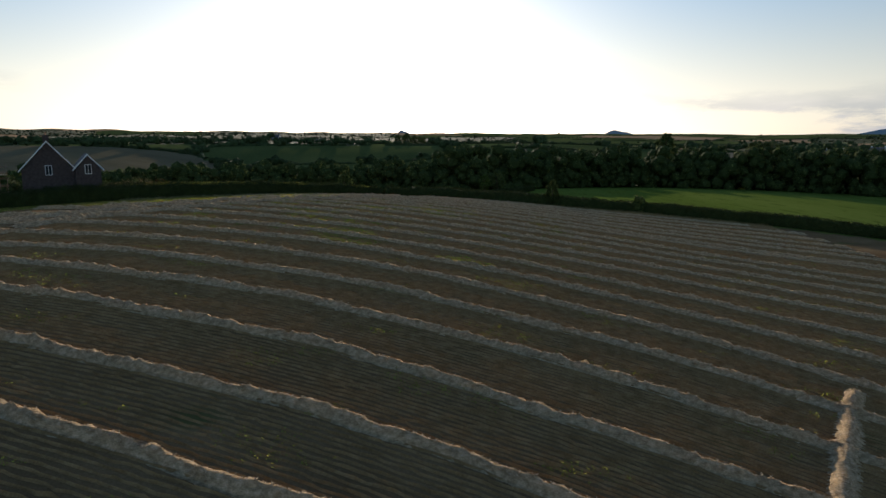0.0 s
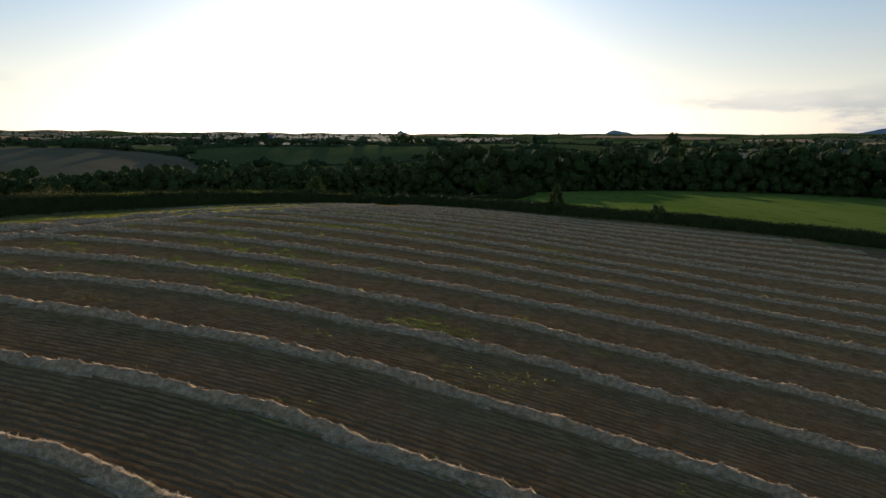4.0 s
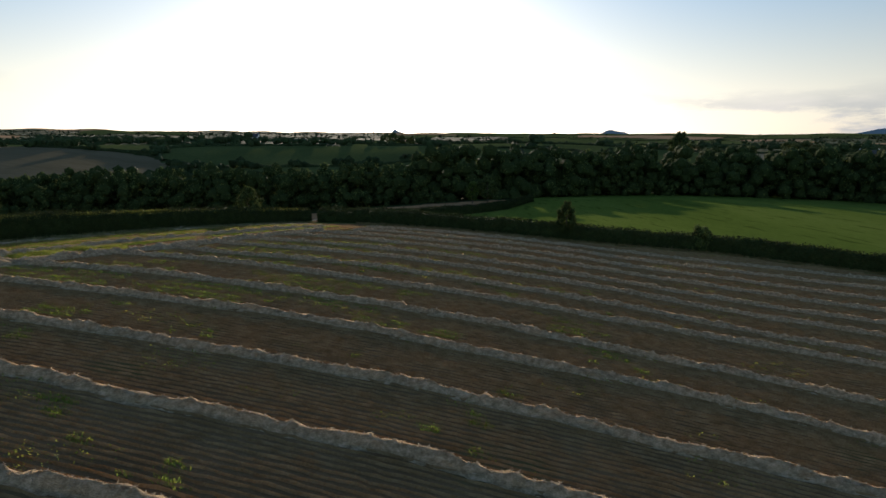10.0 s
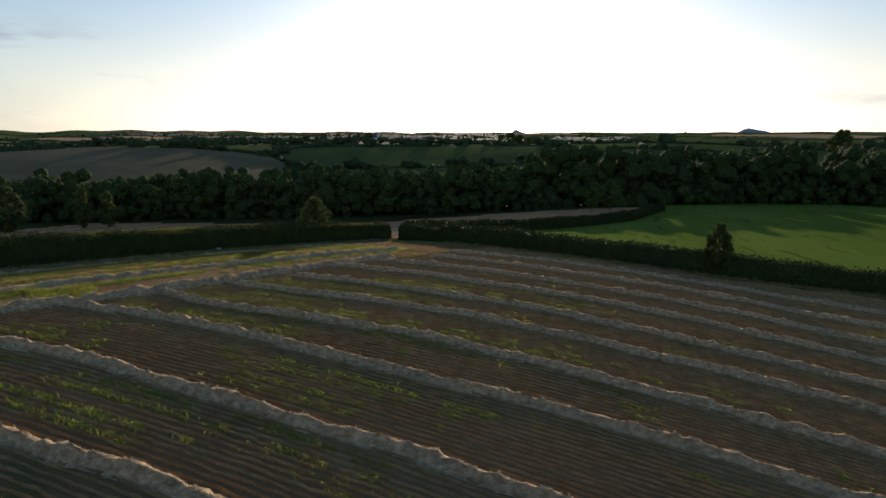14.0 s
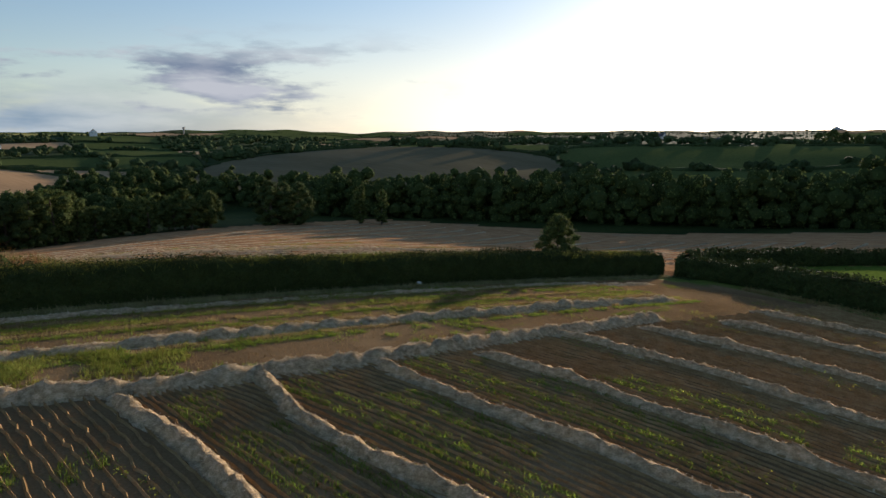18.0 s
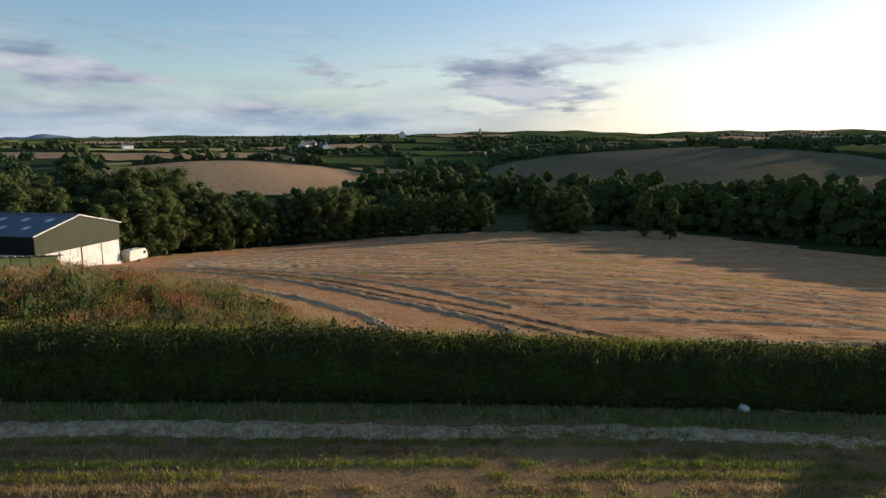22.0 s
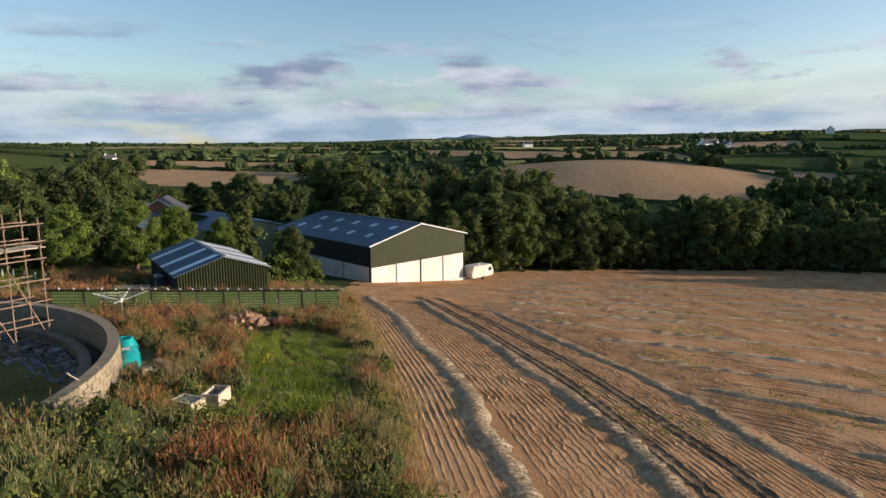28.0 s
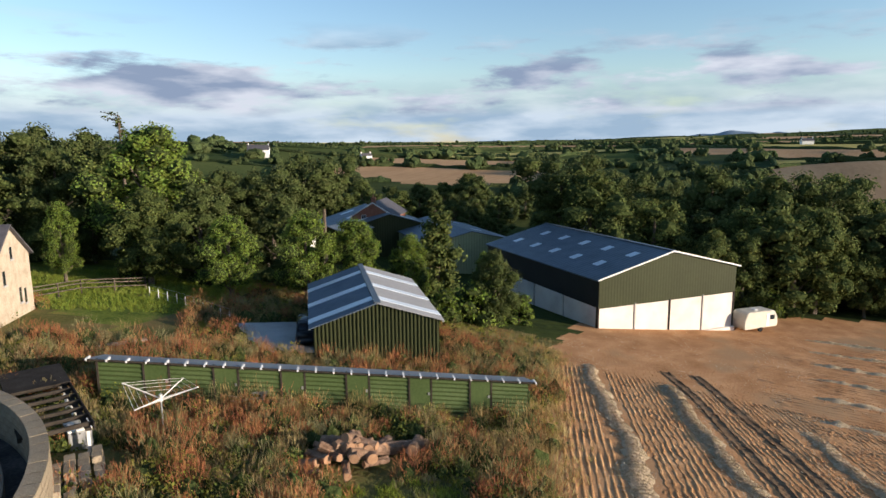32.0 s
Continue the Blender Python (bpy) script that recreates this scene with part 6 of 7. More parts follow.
def weed_clumps():
    """Bushy clumps of bramble, nettle, dock and dry grass: leafy mounds round a solid, shade-dark middle."""
    for count, mat, label, seed, rise, leaf in (
            (850, BRAMBLE, "dark green bramble and nettle clumps", 101, 1.0, 0.07), (640, DOCK, "rust-brown clumps of seeding dock", 102, 1.35, 0.0), (420, GREYWEED, "grey-green clumps of thistle and willowherb", 103, 1.25, 0.0),
            (620, WEED, "yellow-green clumps of tall leafy weeds", 104, 0.9, 0.06), (640, DRYGRASS, "golden clumps of dry seeding grass", 105, 1.25, 0.0)):
        r = np.random.default_rng(seed)
        n = count * 9
        x, y = r.uniform(-98, -37, n), r.uniform(60, 111, n)
        far = ((x < -80) | (y < 86)) & (r.uniform(0, 1, n) < 0.35)
        lawn = np.exp(-((x + 67) ** 2 + (y - 99) ** 2) / 16) + np.exp(-((x + 72) ** 2 + (y - 96.5) ** 2) / 9) + np.exp(-((x + 61) ** 2 + (y - 101) ** 2) / 8)
        patch = smooth_noise(x, y, 8, seed) + 0.5 * smooth_noise(x, y, 2.6, seed + 20)
        bank = np.clip((-56 - x) / 8, 0, 1)
        patch = patch + (-0.75 * bank if mat is BRAMBLE else 0.75 * bank - 0.5 if mat in (DOCK, DRYGRASS, GREYWEED) else 0.1)
        if mat is DRYGRASS:
            patch = patch + 1.2 * np.exp(-((y - weeds_y(x) + 1.5) / 2.2) ** 2)
        keep = (zone(x, y) == 4) & ~far & free_spot(x, y) & (lawn < 0.5) & (np.hypot(x + 50, y - 77) > 9) & (patch > -0.1)
        x, y = x[keep][:count], y[keep][:count]
        rad = r.uniform(0.3, 0.85, len(x)) * r.uniform(0.7, 1.2, len(x)) * (1 + 0.85 * np.exp(-((x + 50.5) / 7) ** 2 - ((y - 97) / 7.5) ** 2))
        base = np.stack([x, y, height(x, y)], -1)
        stretch = np.array([0.95, 0.95, 1.15 * rise])
        # the middle: a solid lump whose dark colour stands for shade between stems
        lumps = ICO_V[None] * (1 + r.normal(0, 0.14, (len(x), len(ICO_V), 1))) * (rad[:, None] * 0.6)[:, :, None] * stretch
        core = (lumps + base[:, None]).reshape(-1, 3)
        core_f = (ICO_F[None] + (np.arange(len(x)) * len(ICO_V))[:, None, None]).reshape(-1, 3)
        per = 110 if leaf else 170
        d = r.normal(0, 1, (len(x) * per, 3))
        d /= np.linalg.norm(d, axis=1)[:, None]
        d[:, 2] = np.abs(d[:, 2])
        big = np.repeat(rad, per)[:, None] * r.uniform(0.68, 1.12, (len(d), 1))
        P = np.repeat(base, per, 0) + d * big * stretch
        if leaf:
            q, f = leaf_quads(P, d, r.uniform(0.8, 1.4, len(P)) * leaf * 1.35, 0.7)
        else:
            up = d * 0.5 + np.array([0, 0, 0.9]) + r.normal(0, 0.3, d.shape)
            up *= (r.uniform(0.12, 0.34, len(d)) / np.linalg.norm(up, axis=1))[:, None]
            turn = r.uniform(0, 6.283, len(d))
            w = np.stack([np.cos(turn), np.sin(turn), 0 * turn], -1) * r.uniform(0.007, 0.018, len(d))[:, None]
            q = np.stack([P - w * 0.6, P + w * 0.6, P + up * 0.7 + w * 0.7, P + up], 1).reshape(-1, 3)
            f = np.arange(len(q)).reshape(-1, 4)
        clump = tagged(mesh_object("weed_clumps", q, f, mat), label, "weeds", kind="stuff")
        tagged(mesh_object("shaded_middle", core, core_f, CORE, clump), kind="stuff")


BRAMBLE = material("bramble_leaves", [(0.075, 0.09, 0.02), (0.12, 0.135, 0.03), (0.18, 0.185, 0.045)], 0.6, 0.85, 0.0, spread=0.5, through_light=0.25)
weed_clumps()


def grass_strip(name, x, y, tall, mat, label, per=6, wide=0.035, leafy=False, lift=0.0):
    q, f = blades(x, y, tall * RNG.uniform(0.5, 1.3, len(x)), np.full(len(x), wide), per, 0.6, leafy, lift)
    tagged(mesh_object(name, q, f, mat), label, "grass", kind="stuff")


# grass at the hedge feet, along the edge of the second field and on the headland
y = RNG.uniform(84, 145, 5200)
x = hedge_x(y) + RNG.choice([-1, 1], 5200) * RNG.uniform(0.6, 1.6, 5200)
grass_strip("verge_grass", x, y, 0.3, GREYWEED, "grey-green verge grass at the hedge foot")
y = RNG.uniform(86, 146, 11000)
grass_strip("hedge_shoots", hedge_x(y) - 1.6 + RNG.normal(0, 0.5, 11000), y, 0.42, WEED, "sunlit grass and shoots along the hedge top", 4, 0.04, False, 1.75)
x = RNG.uniform(-100, -37, 2400)
grass_strip("verge_grass", x, weeds_y(x) + RNG.normal(-0.2, 0.6, 2400), 0.45, DRYGRASS, "dry tall grass along the stubble edge")
x = RNG.uniform(-10, 60, 2600)
grass_strip("verge_grass", x, north_hedge_y(x) - RNG.uniform(0.8, 2.4, 2600), 0.35, DRYGRASS, "dry grass at the pasture hedge foot")
y = RNG.uniform(60, 140, 26000)
x = hedge_x(y) + RNG.uniform(1.5, 13, 26000)
pick = (smooth_noise(x, y, 16, 21) + 0.5 * smooth_noise(x * 3, y * 0.6, 8, 22) > 0.62) & (y < north_hedge_y(x) - 2)
grass_strip("headland_grass", x[pick], y[pick], 0.14, LUSH, "bright green regrowth on the headland", 8, 0.022)
y = RNG.uniform(80, 101, 3600)
x = hedge_x(y) + 11.2 + RNG.normal(0, 1.5, 3600)
lush = smooth_noise(x, y, 3.4, 23) > -0.25
grass_strip("headland_grass", x[lush], y[lush], 0.24, WEED, "lush yellow-green arcs of regrowth where tractors turn", 14, 0.026)
x, y = RNG.uniform(-30, 55, 60000), RNG.uniform(12, 138, 60000)
pick = (smooth_noise(x, y * 2.2, 15, 31) + 0.9 * smooth_noise(x * 0.5, y * 1.6, 4.5, 32) > 0.95) & (zone(x, y) == 0)
grass_strip("field_weeds", x[pick], y[pick], 0.24, WEED, "yellow-green volunteer weeds between straw rows", 9, 0.03, True)
x, y = RNG.uniform(-110, -60, 20000), RNG.uniform(112, 190, 20000)
pick = (smooth_noise(x, y, 12, 41) > 0.45) & (zone(x, y) == 1)
grass_strip("field_weeds", x[pick], y[pick], 0.15, WEED, "green volunteer weeds in the second field", 5, 0.05, True)
for k in range(6, 17):
    for off in (1.4, 2.3, 3.6, 4.5):
        u = RNG.uniform(-28, 16, 1500)
        v = np.full(1500, ROW_AT[k + 2] + off)
        x, y = u, v + row_bend(u, v) + RNG.normal(0, 0.13, 1500)
        pick = (smooth_noise(x, y, 12, 51 + k) + 0.4 * smooth_noise(x, y, 3, 52) > (0.3 if k < 12 else -0.1) + 0.03 * np.clip(x + 12, 0, 40)) & (zone(x, y) == 0) & (x > hedge_x(y) + 10)
        if pick.sum() > 5:
            grass_strip("row_grass", x[pick], y[pick], 0.19, LUSH, "thin green line of regrowth along a drilled row", 5, 0.03)
x, y = RNG.uniform(-106, -80, 9000), RNG.uniform(48, 74, 9000)
pick = (zone(x, y) == 2) & free_spot(x, y)
grass_strip("bank_grass", x[pick], y[pick], 0.34, LUSH, "green rough grass under the farmyard trees", 6, 0.05)
# a lush patch among the weeds, with the marks of wheels through it
x, y = RNG.uniform(-78, -58, 30000), RNG.uniform(92, 104.5, 30000)
worn = np.abs(np.abs(np.hypot(x + 74, y - 106) - 9.5) - 0.8) < 0.22
lawn = np.exp(-((x + 66) ** 2 + (y - 98.5) ** 2) / 22) + np.exp(-((x + 71) ** 2 + (y - 97) ** 2) / 14) + np.exp(-((x + 60.5) ** 2 + (y - 100.8) ** 2) / 10)
pick = (lawn + 0.45 * smooth_noise(x, y, 1.7, 24) + 0.35 * smooth_noise(x, y, 0.7, 25) > 0.6) & ~worn & (zone(x, y) == 4) & free_spot(x, y)
grass_strip("lush_grass", x[pick], y[pick], 0.22, LUSH, "lush bright green grass patch among the weeds", 5, 0.03)
tuft = (lawn > 0.3) & (smooth_noise(x, y, 1.1, 26) > 0.75) & (zone(x, y) == 4) & free_spot(x, y)
grass_strip("weed_tufts", x[tuft], y[tuft], 0.3, GREYWEED, "grey-green tufts standing in the lush grass", 5, 0.03)
headland_stalks()
# low plants of the headland, in strips along the hedge
for k in range(13):
    y = RNG.uniform(62, 134, 3000)
    x = hedge_x(y) + 2.6 + 0.72 * k + RNG.normal(0, 0.11, 3000)
    pick = (smooth_noise(x, y, 14, 91 + k) + 0.5 * smooth_noise(x, y, 1.3, 99) > -0.35) & (y < north_hedge_y(x) - 2)
    grass_strip("headland_grass", x[pick], y[pick], 0.17, (LUSH, WEED, DRYGRASS)[k % 3], "olive-green strip of regrowth along the headland", 7, 0.026)


def straw_litter():
    """Loose straws strewn over the second field, thicker beside the windrows."""
    n = 90000
    x, y = RNG.uniform(-128, -34, n), RNG.uniform(88, 150, n)
    across = y - 0.345 * x
    band = np.sin(across * 1.05 + smooth_noise(x, y, 25, 111) * 2.5) + 0.8 * smooth_noise(x * 0.4, y, 3.0, 112)
    keep = (zone(x, y) == 1) & (off_tracks(x, y) > 0.25) & (band + RNG.normal(0, 0.35, n) > 0.75) & (RNG.uniform(0, 1, n) < np.clip(1.3 - np.hypot(x + 62, y - 108) / 60, 0.25, 1))
    x, y = x[keep], y[keep]
    m = len(x)
    a, tilt, long = RNG.uniform(0, 6.283, m), RNG.uniform(0.0, 0.6, m), RNG.uniform(0.08, 0.22, m)
    base = np.stack([x, y, height(x, y) + RNG.uniform(0.04, 0.13, m)], -1)
    d = np.stack([np.cos(a) * np.cos(tilt), np.sin(a) * np.cos(tilt), np.sin(tilt)], -1) * long[:, None]
    w = np.stack([-np.sin(a), np.cos(a), 0 * a], -1) * RNG.uniform(0.006, 0.015, m)[:, None]
    quad = np.stack([base - w, base + w, base + d + w, base + d - w], 1).reshape(-1, 3)
    tagged(mesh_object("straw_litter", quad, np.arange(m * 4).reshape(-1, 4), STRAW), "loose pale straw strewn over the stubble", "straw", kind="stuff")


straw_litter()
# ragwort in flower
root_x, root_y = -66.3, 97.4
q, f = blades(np.array([root_x] * 5) + RNG.normal(0, 0.25, 5), np.array([root_y] * 5) + RNG.normal(0, 0.25, 5), np.full(5, 0.8), np.full(5, 0.03), 26, 0.3, True)
tagged(mesh_object("ragwort", q, f, material("yellow_flowers", [(0.46, 0.36, 0.03), (0.56, 0.45, 0.05)], 3.0, 0.8, 0.0)), "yellow flowering ragwort among the weeds", "flowers", kind="stuff")


# ---- the far country ----
def far_trees():
    """Hedgerow trees and copses of the far fields, in four belts of distance."""
    r_all = np.random.default_rng(55)
    for lo, hi, count, size, blobs in ((235, 420, 330, 5.6, 10), (420, 800, 1300, 5.4, 6), (800, 1500, 2400, 5.6, 4), (1500, 2600, 3200, 6.5, 1)):
        n = count * 24
        r = np.sqrt(r_all.uniform(lo * lo, hi * hi, n))
        yaw = r_all.uniform(-48, 160, n)
        x, y = -20 - r * np.sin(np.radians(yaw)), 90 + r * np.cos(np.radians(yaw))
        k = zone(x, y)
        edge = (field_cell(yaw, r) != field_cell(yaw + 220 / r, r)) | (field_cell(yaw, r) != field_cell(yaw, r + 5))
        open_field = (k == 6) | (k == 7) | (k == 8)
        pale = np.zeros(n, bool)
        for field in FIELDS:
            here, inner = in_field(yaw, r, field, 5), in_field(yaw, r, field, -4)
            if field[4] != 9:
                pale |= here
                edge = (edge & ~inner) | (here & ~inner)
                k = np.where(inner, 6, k)
        ok = (edge & (k != 0) & (k != 1) & (k != 3) & (k != 4) & (r_all.uniform(0, 1, n) < 0.7)) | ((k == 9) & (r_all.uniform(0, 1, n) < 0.35)) | (open_field & ~pale & (r_all.uniform(0, 1, n) < 0.004))
        x, y = x[ok][:count], y[ok][:count]
        m = len(x)
        z = height(x, y)
        s = size * np.exp(np.clip(r_all.normal(0, 0.28, m), -0.6, 0.45)) * np.where(r_all.uniform(0, 1, m) < 0.4, 0.36, 0.56)
        vs, fs = [], []
        for b in range(blobs):
            jit = 1 + r_all.normal(0, 0.16, (m, len(ICO_V), 1))
            off = r_all.normal(0, 0.5, (m, 3)) * s[:, None] * [1.2, 1.2, 0.5]
            wide = s * r_all.uniform(0.45, 0.9, m)
            V = ICO_V[None] * jit * np.stack([wide, wide, wide * 0.95], -1)[:, None] + (np.stack([x, y, z + s * 0.7], -1) + off)[:, None]
            vs.append(V.reshape(-1, 3))
            fs.append((ICO_F[None] + (np.arange(m) * len(ICO_V))[:, None, None]).reshape(-1, 3) + b * m * len(ICO_V))
        tagged(mesh_object("far_trees", np.concatenate(vs), np.concatenate(fs), FAR_LEAF), "dark hedgerow trees and copses of the far country", "trees", kind="stuff")


FAR_LEAF = material("far_leaves", [(0.035, 0.05, 0.02), (0.052, 0.07, 0.027), (0.072, 0.092, 0.036)], 0.25, 1.0, 1.0, 1.2, spread=0.35, dist=1.2)
far_trees()


def far_hedgerows():
    """Thick field hedges between the far fields."""
    lines = []
    yaw = np.arange(-48, 160, 0.25)
    for k in range(30, 44):
        lines.append((yaw, np.exp((k - 0.35 * np.sin(yaw / 6)) / 5.5)))
    r = np.geomspace(240, 2600, 420)
    f = np.arange(-60, 175, 0.25)
    for k in range(-4, 15):
        cut = [np.interp(k, f / 11 + 0.3 * math.sin(q / 170) + 0.3 * np.sin(f / 5), f) for q in r]
        lines.append((np.array(cut), r))
    turn = np.linspace(0, 2 * np.pi, 160)
    for a0, da, d0, dd, what in FIELDS:
        if what != 9:
            c, t = np.cos(turn), np.sin(turn)
            lines.append((a0 + da * np.sign(c) * np.abs(c) ** 0.667, d0 + dd * np.sign(t) * np.abs(t) ** 0.667))
    sec = np.array([(-1.3, -0.6), (-1.2, 0.8), (-0.5, 1.7), (0.5, 1.7), (1.2, 0.8), (1.3, -0.6)])
    vs, fs, base = [], [], 0
    for a, q in lines:
        x, y = -20 - q * np.sin(np.radians(a)), 90 + q * np.cos(np.radians(a))
        inner = np.zeros(len(x), bool)
        for field in FIELDS:
            inner |= in_field(a, q, field, -3)
        k = zone(x, y)
        ok = (q > 245) & (q < 2600) & ~inner & (k > 5) & (smooth_noise(x, y, 130, 81) > -0.7)
        s = np.concatenate([[0], np.cumsum(np.hypot(np.diff(x), np.diff(y)))])
        t = np.arange(0, s[-1], 3.2 + 0.004 * q.mean())
        if len(t) < 3:
            continue
        cx, cy, good = np.interp(t, s, x), np.interp(t, s, y), np.interp(t, s, ok * 1.0) > 0.9
        tx, ty = np.gradient(cx), np.gradient(cy)
        ln = np.hypot(tx, ty) + 1e-9
        grow = 1 + 0.4 * smooth_noise(cx, cy, 30, 82) + RNG.normal(0, 0.18, len(t))
        off = sec[None, :, 0] * (0.9 + 0.2 * grow[:, None]) + RNG.normal(0, 0.15, (len(t), 6))
        X, Y = cx[:, None] - ty[:, None] / ln[:, None] * off, cy[:, None] + tx[:, None] / ln[:, None] * off
        Z = height(cx, cy)[:, None] + sec[None, :, 1] * grow[:, None]
        i, j = np.meshgrid(np.nonzero(good[:-1] & good[1:])[0], np.arange(5), indexing="ij")
        c = (i * 6 + j).reshape(-1)
        vs.append(np.stack([X, Y, Z], -1).reshape(-1, 3))
        fs.append(np.stack([c, c + 6, c + 7, c + 1], -1) + base)
        base += len(t) * 6
    tagged(mesh_object("far_hedgerows", np.concatenate(vs), np.concatenate(fs), FAR_LEAF), "thick dark hedgerows between the far fields", "hedges", kind="stuff")


far_hedgerows()
WHITE_RENDER = material("white_render", [(0.7, 0.69, 0.66), (0.8, 0.79, 0.76)], 0.5, 0.9, 0.1, 5.0)


def far_house(yaw, r, rz, size=1.0, label="white rendered farmhouse far off among trees"):
    x, y = -20 - r * math.sin(radians(yaw)), 90 + r * math.cos(radians(yaw))
    z = ground_at(x, y)
    house("farmhouse", x, y, rz, 7 * size, 13 * size, z - 1.5, z + 4.2 * size, z + 7.2 * size, WHITE_RENDER, SLATE, label, 2, 2, False)


for yaw, r, rz, size in ((73.5, 590, 30, 1.2), (72.3, 596, 120, 1.0), (71.4, 610, 100, 0.9), (65.0, 850, 70, 1.1), (20.5, 500, 100, 0.5), (130.7, 429, 40, 1.0), (121.5, 434, 60, 0.55), (88.0, 640, 20, 0.7), (92, 900, 60, 0.8), (82, 1000, 20, 0.9), (-39.5, 430, 60, 0.8), (-42, 455, 20, 0.8), (12, 900, 100, 1.5), (6, 980, 80, 1.6), (8.5, 930, 30, 1.4), (16, 700, 80, 1.2)):
    far_house(yaw, r, rz, size)


def water_tower(yaw, r):
    x, y = -20 - r * math.sin(radians(yaw)), 90 + r * math.cos(radians(yaw))
    root = empty("water_tower", x, y, ground_at(x, y) - 1)
    part("column", a_rod((0, 0, 0), (0, 0, 22), 2.2, 1.8, 12), CONCRETE, root)
    part("drum", a_rod((0, 0, 20), (0, 0, 27), 4.5, 5.2, 16), CONCRETE, root)
    tagged(root, "grey concrete water tower on the far ridge", "water tower")


water_tower(58.6, 2500)

# a bare old conifer above the farmyard trees
def snag(x, y, tall):
    rng = np.random.default_rng(12)
    root = empty("old_conifer", x, y, ground_at(x, y))
    bm = bmesh.new()
    rod(bm, (0, 0, 0), (0.2, 0, tall), 0.35, 0.06, 7)
    cen = []
    for i in range(26):
        z = tall * (0.6 + 0.4 * i / 26)
        a, long = rng.uniform(0, 6.283), rng.uniform(0.8, 3.0) * (1.15 - 0.6 * i / 26)
        e = (long * math.cos(a), long * math.sin(a), z + rng.uniform(-0.3, 0.5))
        rod(bm, (0, 0, z), e, 0.07, 0.02, 5)
        for _ in range(34):
            f = rng.uniform(0.35, 1.05)
            cen.append((e[0] * f + rng.normal(0, 0.2), e[1] * f + rng.normal(0, 0.2), z + (e[2] - z) * f + rng.normal(0, 0.14)))
    part("trunk", bm, BARK, root)
    cen = np.array(cen)
    q, f = leaf_quads(cen, np.tile([0, 0, 1.0], (len(cen), 1)), np.full(len(cen), 0.34), 0.5)
    mesh_object("crown", q, f, LEAF_DARK, root)
    tagged(root, "sparse old conifer with bare broken boughs", "conifer")


snag(-106.0, 35.4, 17.0)


# ---- clouds: a far backdrop ----
def cloud_material(name, pale, grey, level, soft, strength, z0, z1, seed, x0, x1, toward=120):
    m = bpy.data.materials.new(name)
    m.use_nodes = True
    n, l = m.node_tree.nodes, m.node_tree.links
    n.remove(n["Principled BSDF"])
    tc, mp = n.new("ShaderNodeTexCoord"), n.new("ShaderNodeMapping")
    mp.inputs["Scale"].default_value = (0.00095, 0.00095, 0.0042)
    mp.inputs["Location"].default_value = (seed, seed * 0.7, seed * 1.3)
    l.new(tc.outputs["Object"], mp.inputs[0])
    a, b = n.new("ShaderNodeTexNoise"), n.new("ShaderNodeTexNoise")
    a.inputs["Scale"].default_value, a.inputs["Detail"].default_value, a.inputs["Roughness"].default_value = 1.0, 9.0, 0.58
    b.inputs["Scale"].default_value, b.inputs["Detail"].default_value = 1.7, 6.0
    l.new(mp.outputs[0], a.inputs[0])
    l.new(mp.outputs[0], b.inputs[0])
    sep, fade0, fade1 = n.new("ShaderNodeSeparateXYZ"), n.new("ShaderNodeMapRange"), n.new("ShaderNodeMapRange")
    l.new(tc.outputs["Object"], sep.inputs[0])
    fade0.inputs[1].default_value, fade0.inputs[2].default_value = z0, z0 + 60
    fade1.inputs[1].default_value, fade1.inputs[2].default_value = z1, z1 - 320
    l.new(sep.outputs[2], fade0.inputs[0])
    l.new(sep.outputs[2], fade1.inputs[0])
    cut = n.new("ShaderNodeMapRange")
    cut.interpolation_type = "SMOOTHSTEP"
    cut.inputs[1].default_value, cut.inputs[2].default_value = level, level + soft
    l.new(a.outputs[0], cut.inputs[0])
    m1, m2 = n.new("ShaderNodeMath"), n.new("ShaderNodeMath")
    m1.operation = m2.operation = "MULTIPLY"
    l.new(cut.outputs[0], m1.inputs[0])
    l.new(fade0.outputs[0], m1.inputs[1])
    l.new(m1.outputs[0], m2.inputs[0])
    l.new(fade1.outputs[0], m2.inputs[1])
    ramp = n.new("ShaderNodeValToRGB")
    ramp.color_ramp.elements[0].position, ramp.color_ramp.elements[1].position = 0.38, 0.62
    ramp.color_ramp.elements[0].color, ramp.color_ramp.elements[1].color = (*grey, 1), (*pale, 1)
    l.new(b.outputs[0], ramp.inputs[0])
    em, tr, mix = n.new("ShaderNodeEmission"), n.new("ShaderNodeBsdfTransparent"), n.new("ShaderNodeMixShader")
    em.inputs[1].default_value = strength
    l.new(ramp.outputs[0], em.inputs[0])
    m3, side = n.new("ShaderNodeMath"), n.new("ShaderNodeMapRange")
    m3.operation = "MULTIPLY"
    side.inputs[1].default_value, side.inputs[2].default_value = x0, x1
    dot = n.new("ShaderNodeVectorMath")
    dot.operation = "DOT_PRODUCT"
    dot.inputs[1].default_value = (-math.sin(radians(toward)), math.cos(radians(toward)), 0)
    l.new(tc.outputs["Object"], dot.inputs[0])
    l.new(dot.outputs["Value"], side.inputs[0])
    l.new(m2.outputs[0], m3.inputs[0])
    l.new(side.outputs[0], m3.inputs[1])
    l.new(m3.outputs[0], mix.inputs[0])
    l.new(tr.outputs[0], mix.inputs[1])
    l.new(em.outputs[0], mix.inputs[2])
    l.new(mix.outputs[0], n["Material Output"].inputs[0])
    return m


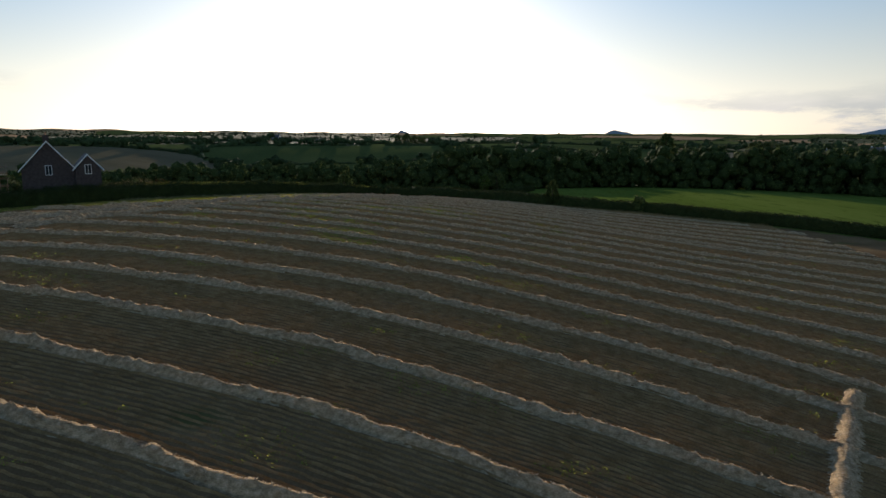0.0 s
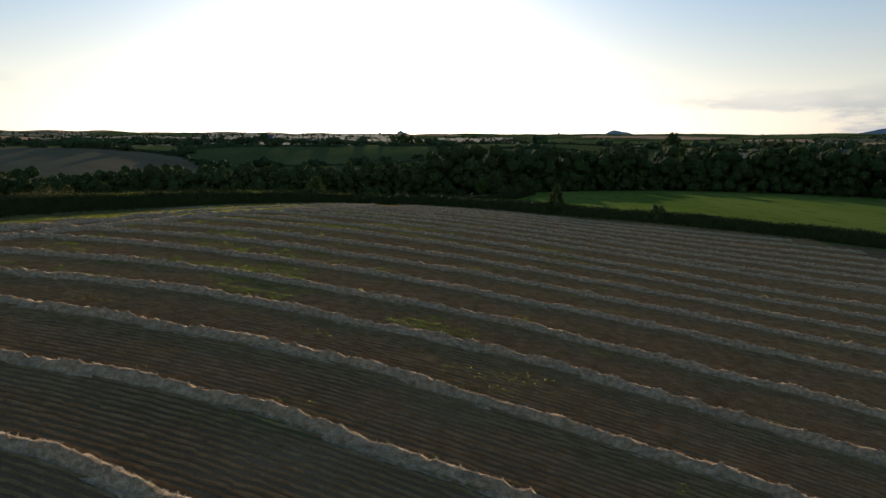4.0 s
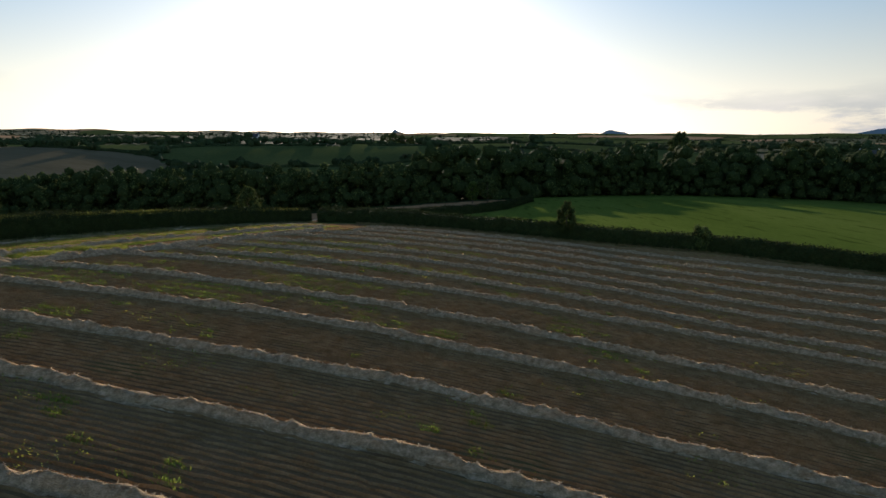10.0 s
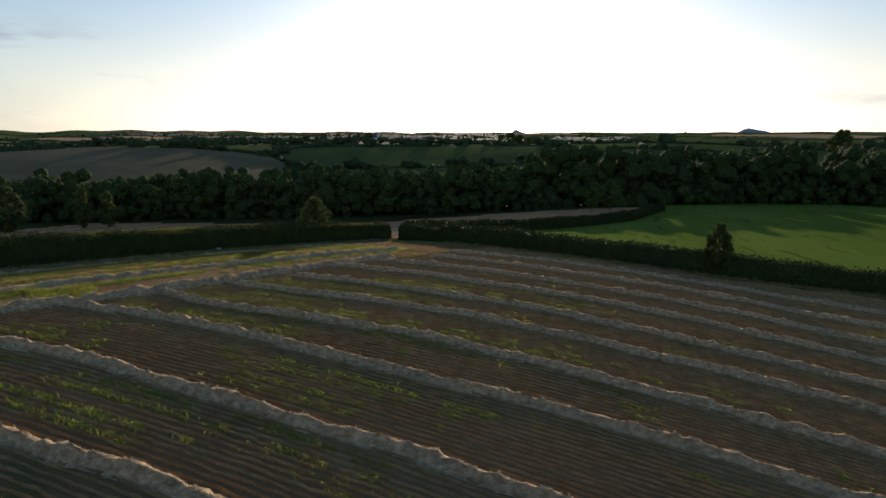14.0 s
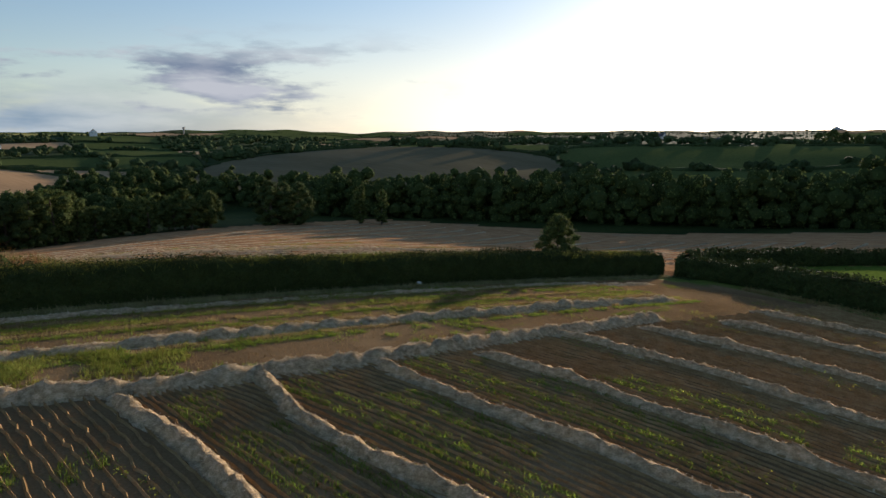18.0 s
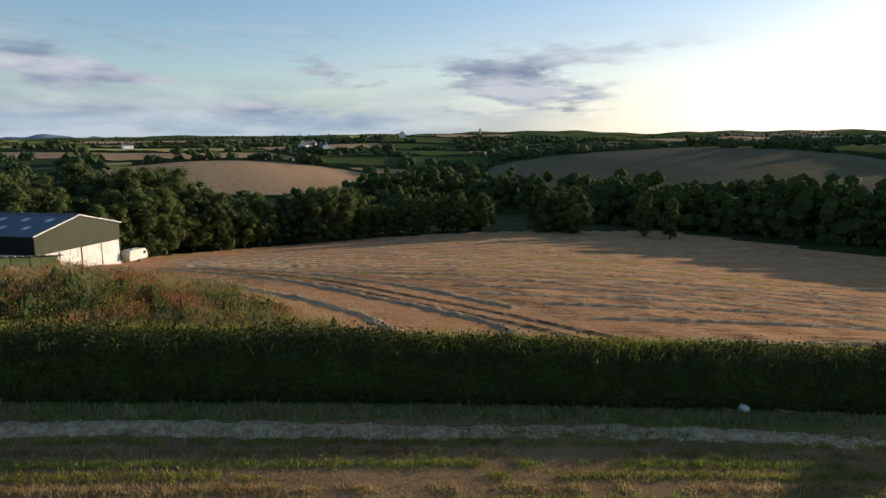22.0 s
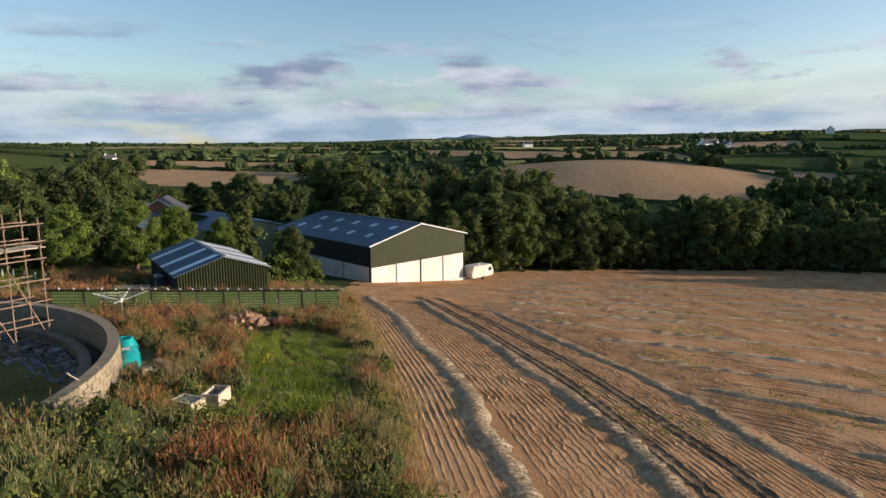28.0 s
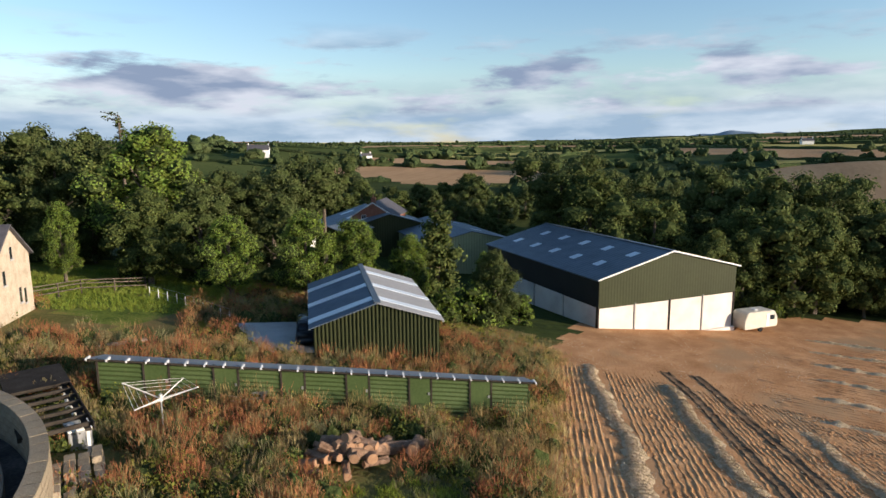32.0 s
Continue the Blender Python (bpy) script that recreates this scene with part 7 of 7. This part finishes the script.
def cloud_bank(yaw0, yaw1, radius, z0, z1, mat, label):
    n = 80
    vs = []
    for i in range(n + 1):
        a = radians(yaw0 + (yaw1 - yaw0) * i / n)
        for z in (z0, z1):
            vs.append((-20 - radius * math.sin(a), 90 + radius * math.cos(a), z))
    fs = [(2 * i, 2 * i + 2, 2 * i + 3, 2 * i + 1) for i in range(n)]
    tagged(mesh_object("backdrop", vs, fs, mat), label, "clouds", kind="structure")


cloud_bank(15, 200, 4700, 20, 1300, cloud_material("grey_cloud", (0.5, 0.54, 0.6), (0.2, 0.26, 0.36), 0.47, 0.12, 0.85, 190, 860, 5.3, 300, 1700), "banks of grey and pale evening cloud")
cloud_bank(20, 200, 4740, 20, 900, cloud_material("pale_cloud", (0.56, 0.67, 0.76), (0.31, 0.44, 0.57), 0.2, 0.3, 0.68, -60, 520, 7.7, 700, 3000), "blue-grey haze and cloud low over the sea")
cloud_bank(-75, -6, 4700, 20, 700, cloud_material("thin_cloud", (0.7, 0.7, 0.74), (0.34, 0.41, 0.5), 0.46, 0.14, 0.9, 60, 420, 11.9, 600, 1700, -90), "thin grey cloud low on the horizon")


# ---- blue hills on the skyline ----
def far_hill(yaw, wide, tall, radius=4300):
    """A long low hill far off."""
    n, m = 40, 6
    x0, y0 = -20 - radius * math.sin(radians(yaw)), 90 + radius * math.cos(radians(yaw))
    ux, uy = math.cos(radians(yaw)), math.sin(radians(yaw))
    vs, fs = [], []
    for i in range(n + 1):
        f = i / n * 2 - 1
        top = tall * max(0, 1 - f * f) ** 1.4 * (1 + 0.12 * math.sin(7 * f) + 0.06 * math.sin(17 * f + 1))
        for j in range(m + 1):
            g = j / m * 2 - 1
            vs.append((x0 + ux * f * wide - uy * -g * 250, y0 + uy * f * wide + ux * g * 250, -60 + (top + 60) * (1 - g * g)))
    for i in range(n):
        for j in range(m):
            a = i * (m + 1) + j
            fs.append((a, a + m + 1, a + m + 2, a + 1))
    tagged(mesh_object("far_hill", vs, fs, HILL, smooth=True), "distant hill on the skyline, haze painted as blue", "hill")


# Blue-grey because the distance haze is put into the base colour.
HILL = material("haze_blue", [(0.2, 0.26, 0.31), (0.25, 0.31, 0.36)], 0.004, 1.0, 0.3, 0.02, dist=8.0)
far_hill(94.5, 420, 66)
far_hill(91, 300, 56)
far_hill(5, 170, 102)
far_hill(-14, 330, 100)
far_hill(-34, 700, 96)


# ---- wheel tracks in the second field ----
def wheel_track(line, label):
    line = np.asarray(line, float)
    s = np.concatenate([[0], np.cumsum(np.hypot(*np.diff(line, axis=0).T))])
    n = int(s[-1] / 0.22)
    t = np.linspace(0, s[-1], n)
    cx, cy = np.interp(t, s, line[:, 0]), np.interp(t, s, line[:, 1]) + 0.15 * np.sin(t / 5)
    tx, ty = np.gradient(cx), np.gradient(cy)
    ln = np.hypot(tx, ty)
    px, py = -ty / ln, tx / ln
    root = empty("wheel_track", cx[0], cy[0], 0)
    root.matrix_basis = Matrix.Identity(4)
    sec = ((-0.36, 0.0), (-0.24, 0.055), (-0.14, 0.01), (0.0, 0.006), (0.14, 0.01), (0.24, 0.055), (0.36, 0.0))
    for side in (-0.95, 0.95):
        off = np.array([side + a for a, _ in sec])[None] + RNG.normal(0, 0.035, (n, 7)) + 0.07 * np.sin(t / 2.3 + side)[:, None]
        X, Y = cx[:, None] + px[:, None] * off, cy[:, None] + py[:, None] * off
        Z = height(X, Y) + np.array([b for _, b in sec])[None] * RNG.uniform(0.3, 1.5, (n, 7)) + 0.008
        i, j = np.meshgrid(np.arange(n - 1), np.arange(6), indexing="ij")
        a = i * 7 + j
        mesh_object("rut", np.stack([X, Y, Z], -1).reshape(-1, 3), np.stack([a, a + 7, a + 8, a + 1], -1).reshape(-1, 4), RUTS, root)
    tagged(root, label, "wheel tracks")


RUTS = material("pressed_earth", [(0.115, 0.068, 0.039), (0.185, 0.115, 0.065), (0.29, 0.185, 0.105)], 0.8, 1.0, 0.8, 9.0)
wheel_track(TRACKS[0], "pair of deep tractor ruts across the stubble")



# ---- pieces: the blocks of the round wall ----
def wall_blocks():
    a0, a1, courses, per = 1.6, 3.72, 7, 42
    size = (a1 - a0) / per
    bm = a_box(-size * CR / 2 + 0.008, size * CR / 2 - 0.008, -0.25, 0.22, 0.0, 0.232, 0.012)
    me = bpy.data.meshes.new("block")
    bm.to_mesh(me)
    bm.free()
    me.materials.append(BLOCK)
    for c in range(courses):
        for i in range(per):
            if i < courses - 1 - c - 3 and c > 2:
                continue
            a = a0 + (i + 0.5 + 0.5 * (c % 2)) * size
            ob = new("block", me)
            ob.parent = WALL
            ob.matrix_basis = pose(CX + (CR - 0.22) * math.cos(a), CY + (CR - 0.22) * math.sin(a), 2.38 - 0.24 * (courses - c) + RNG.uniform(-0.006, 0.006), 0, 0, math.degrees(a) - 90 + RNG.uniform(-0.5, 0.5))


wall_blocks()
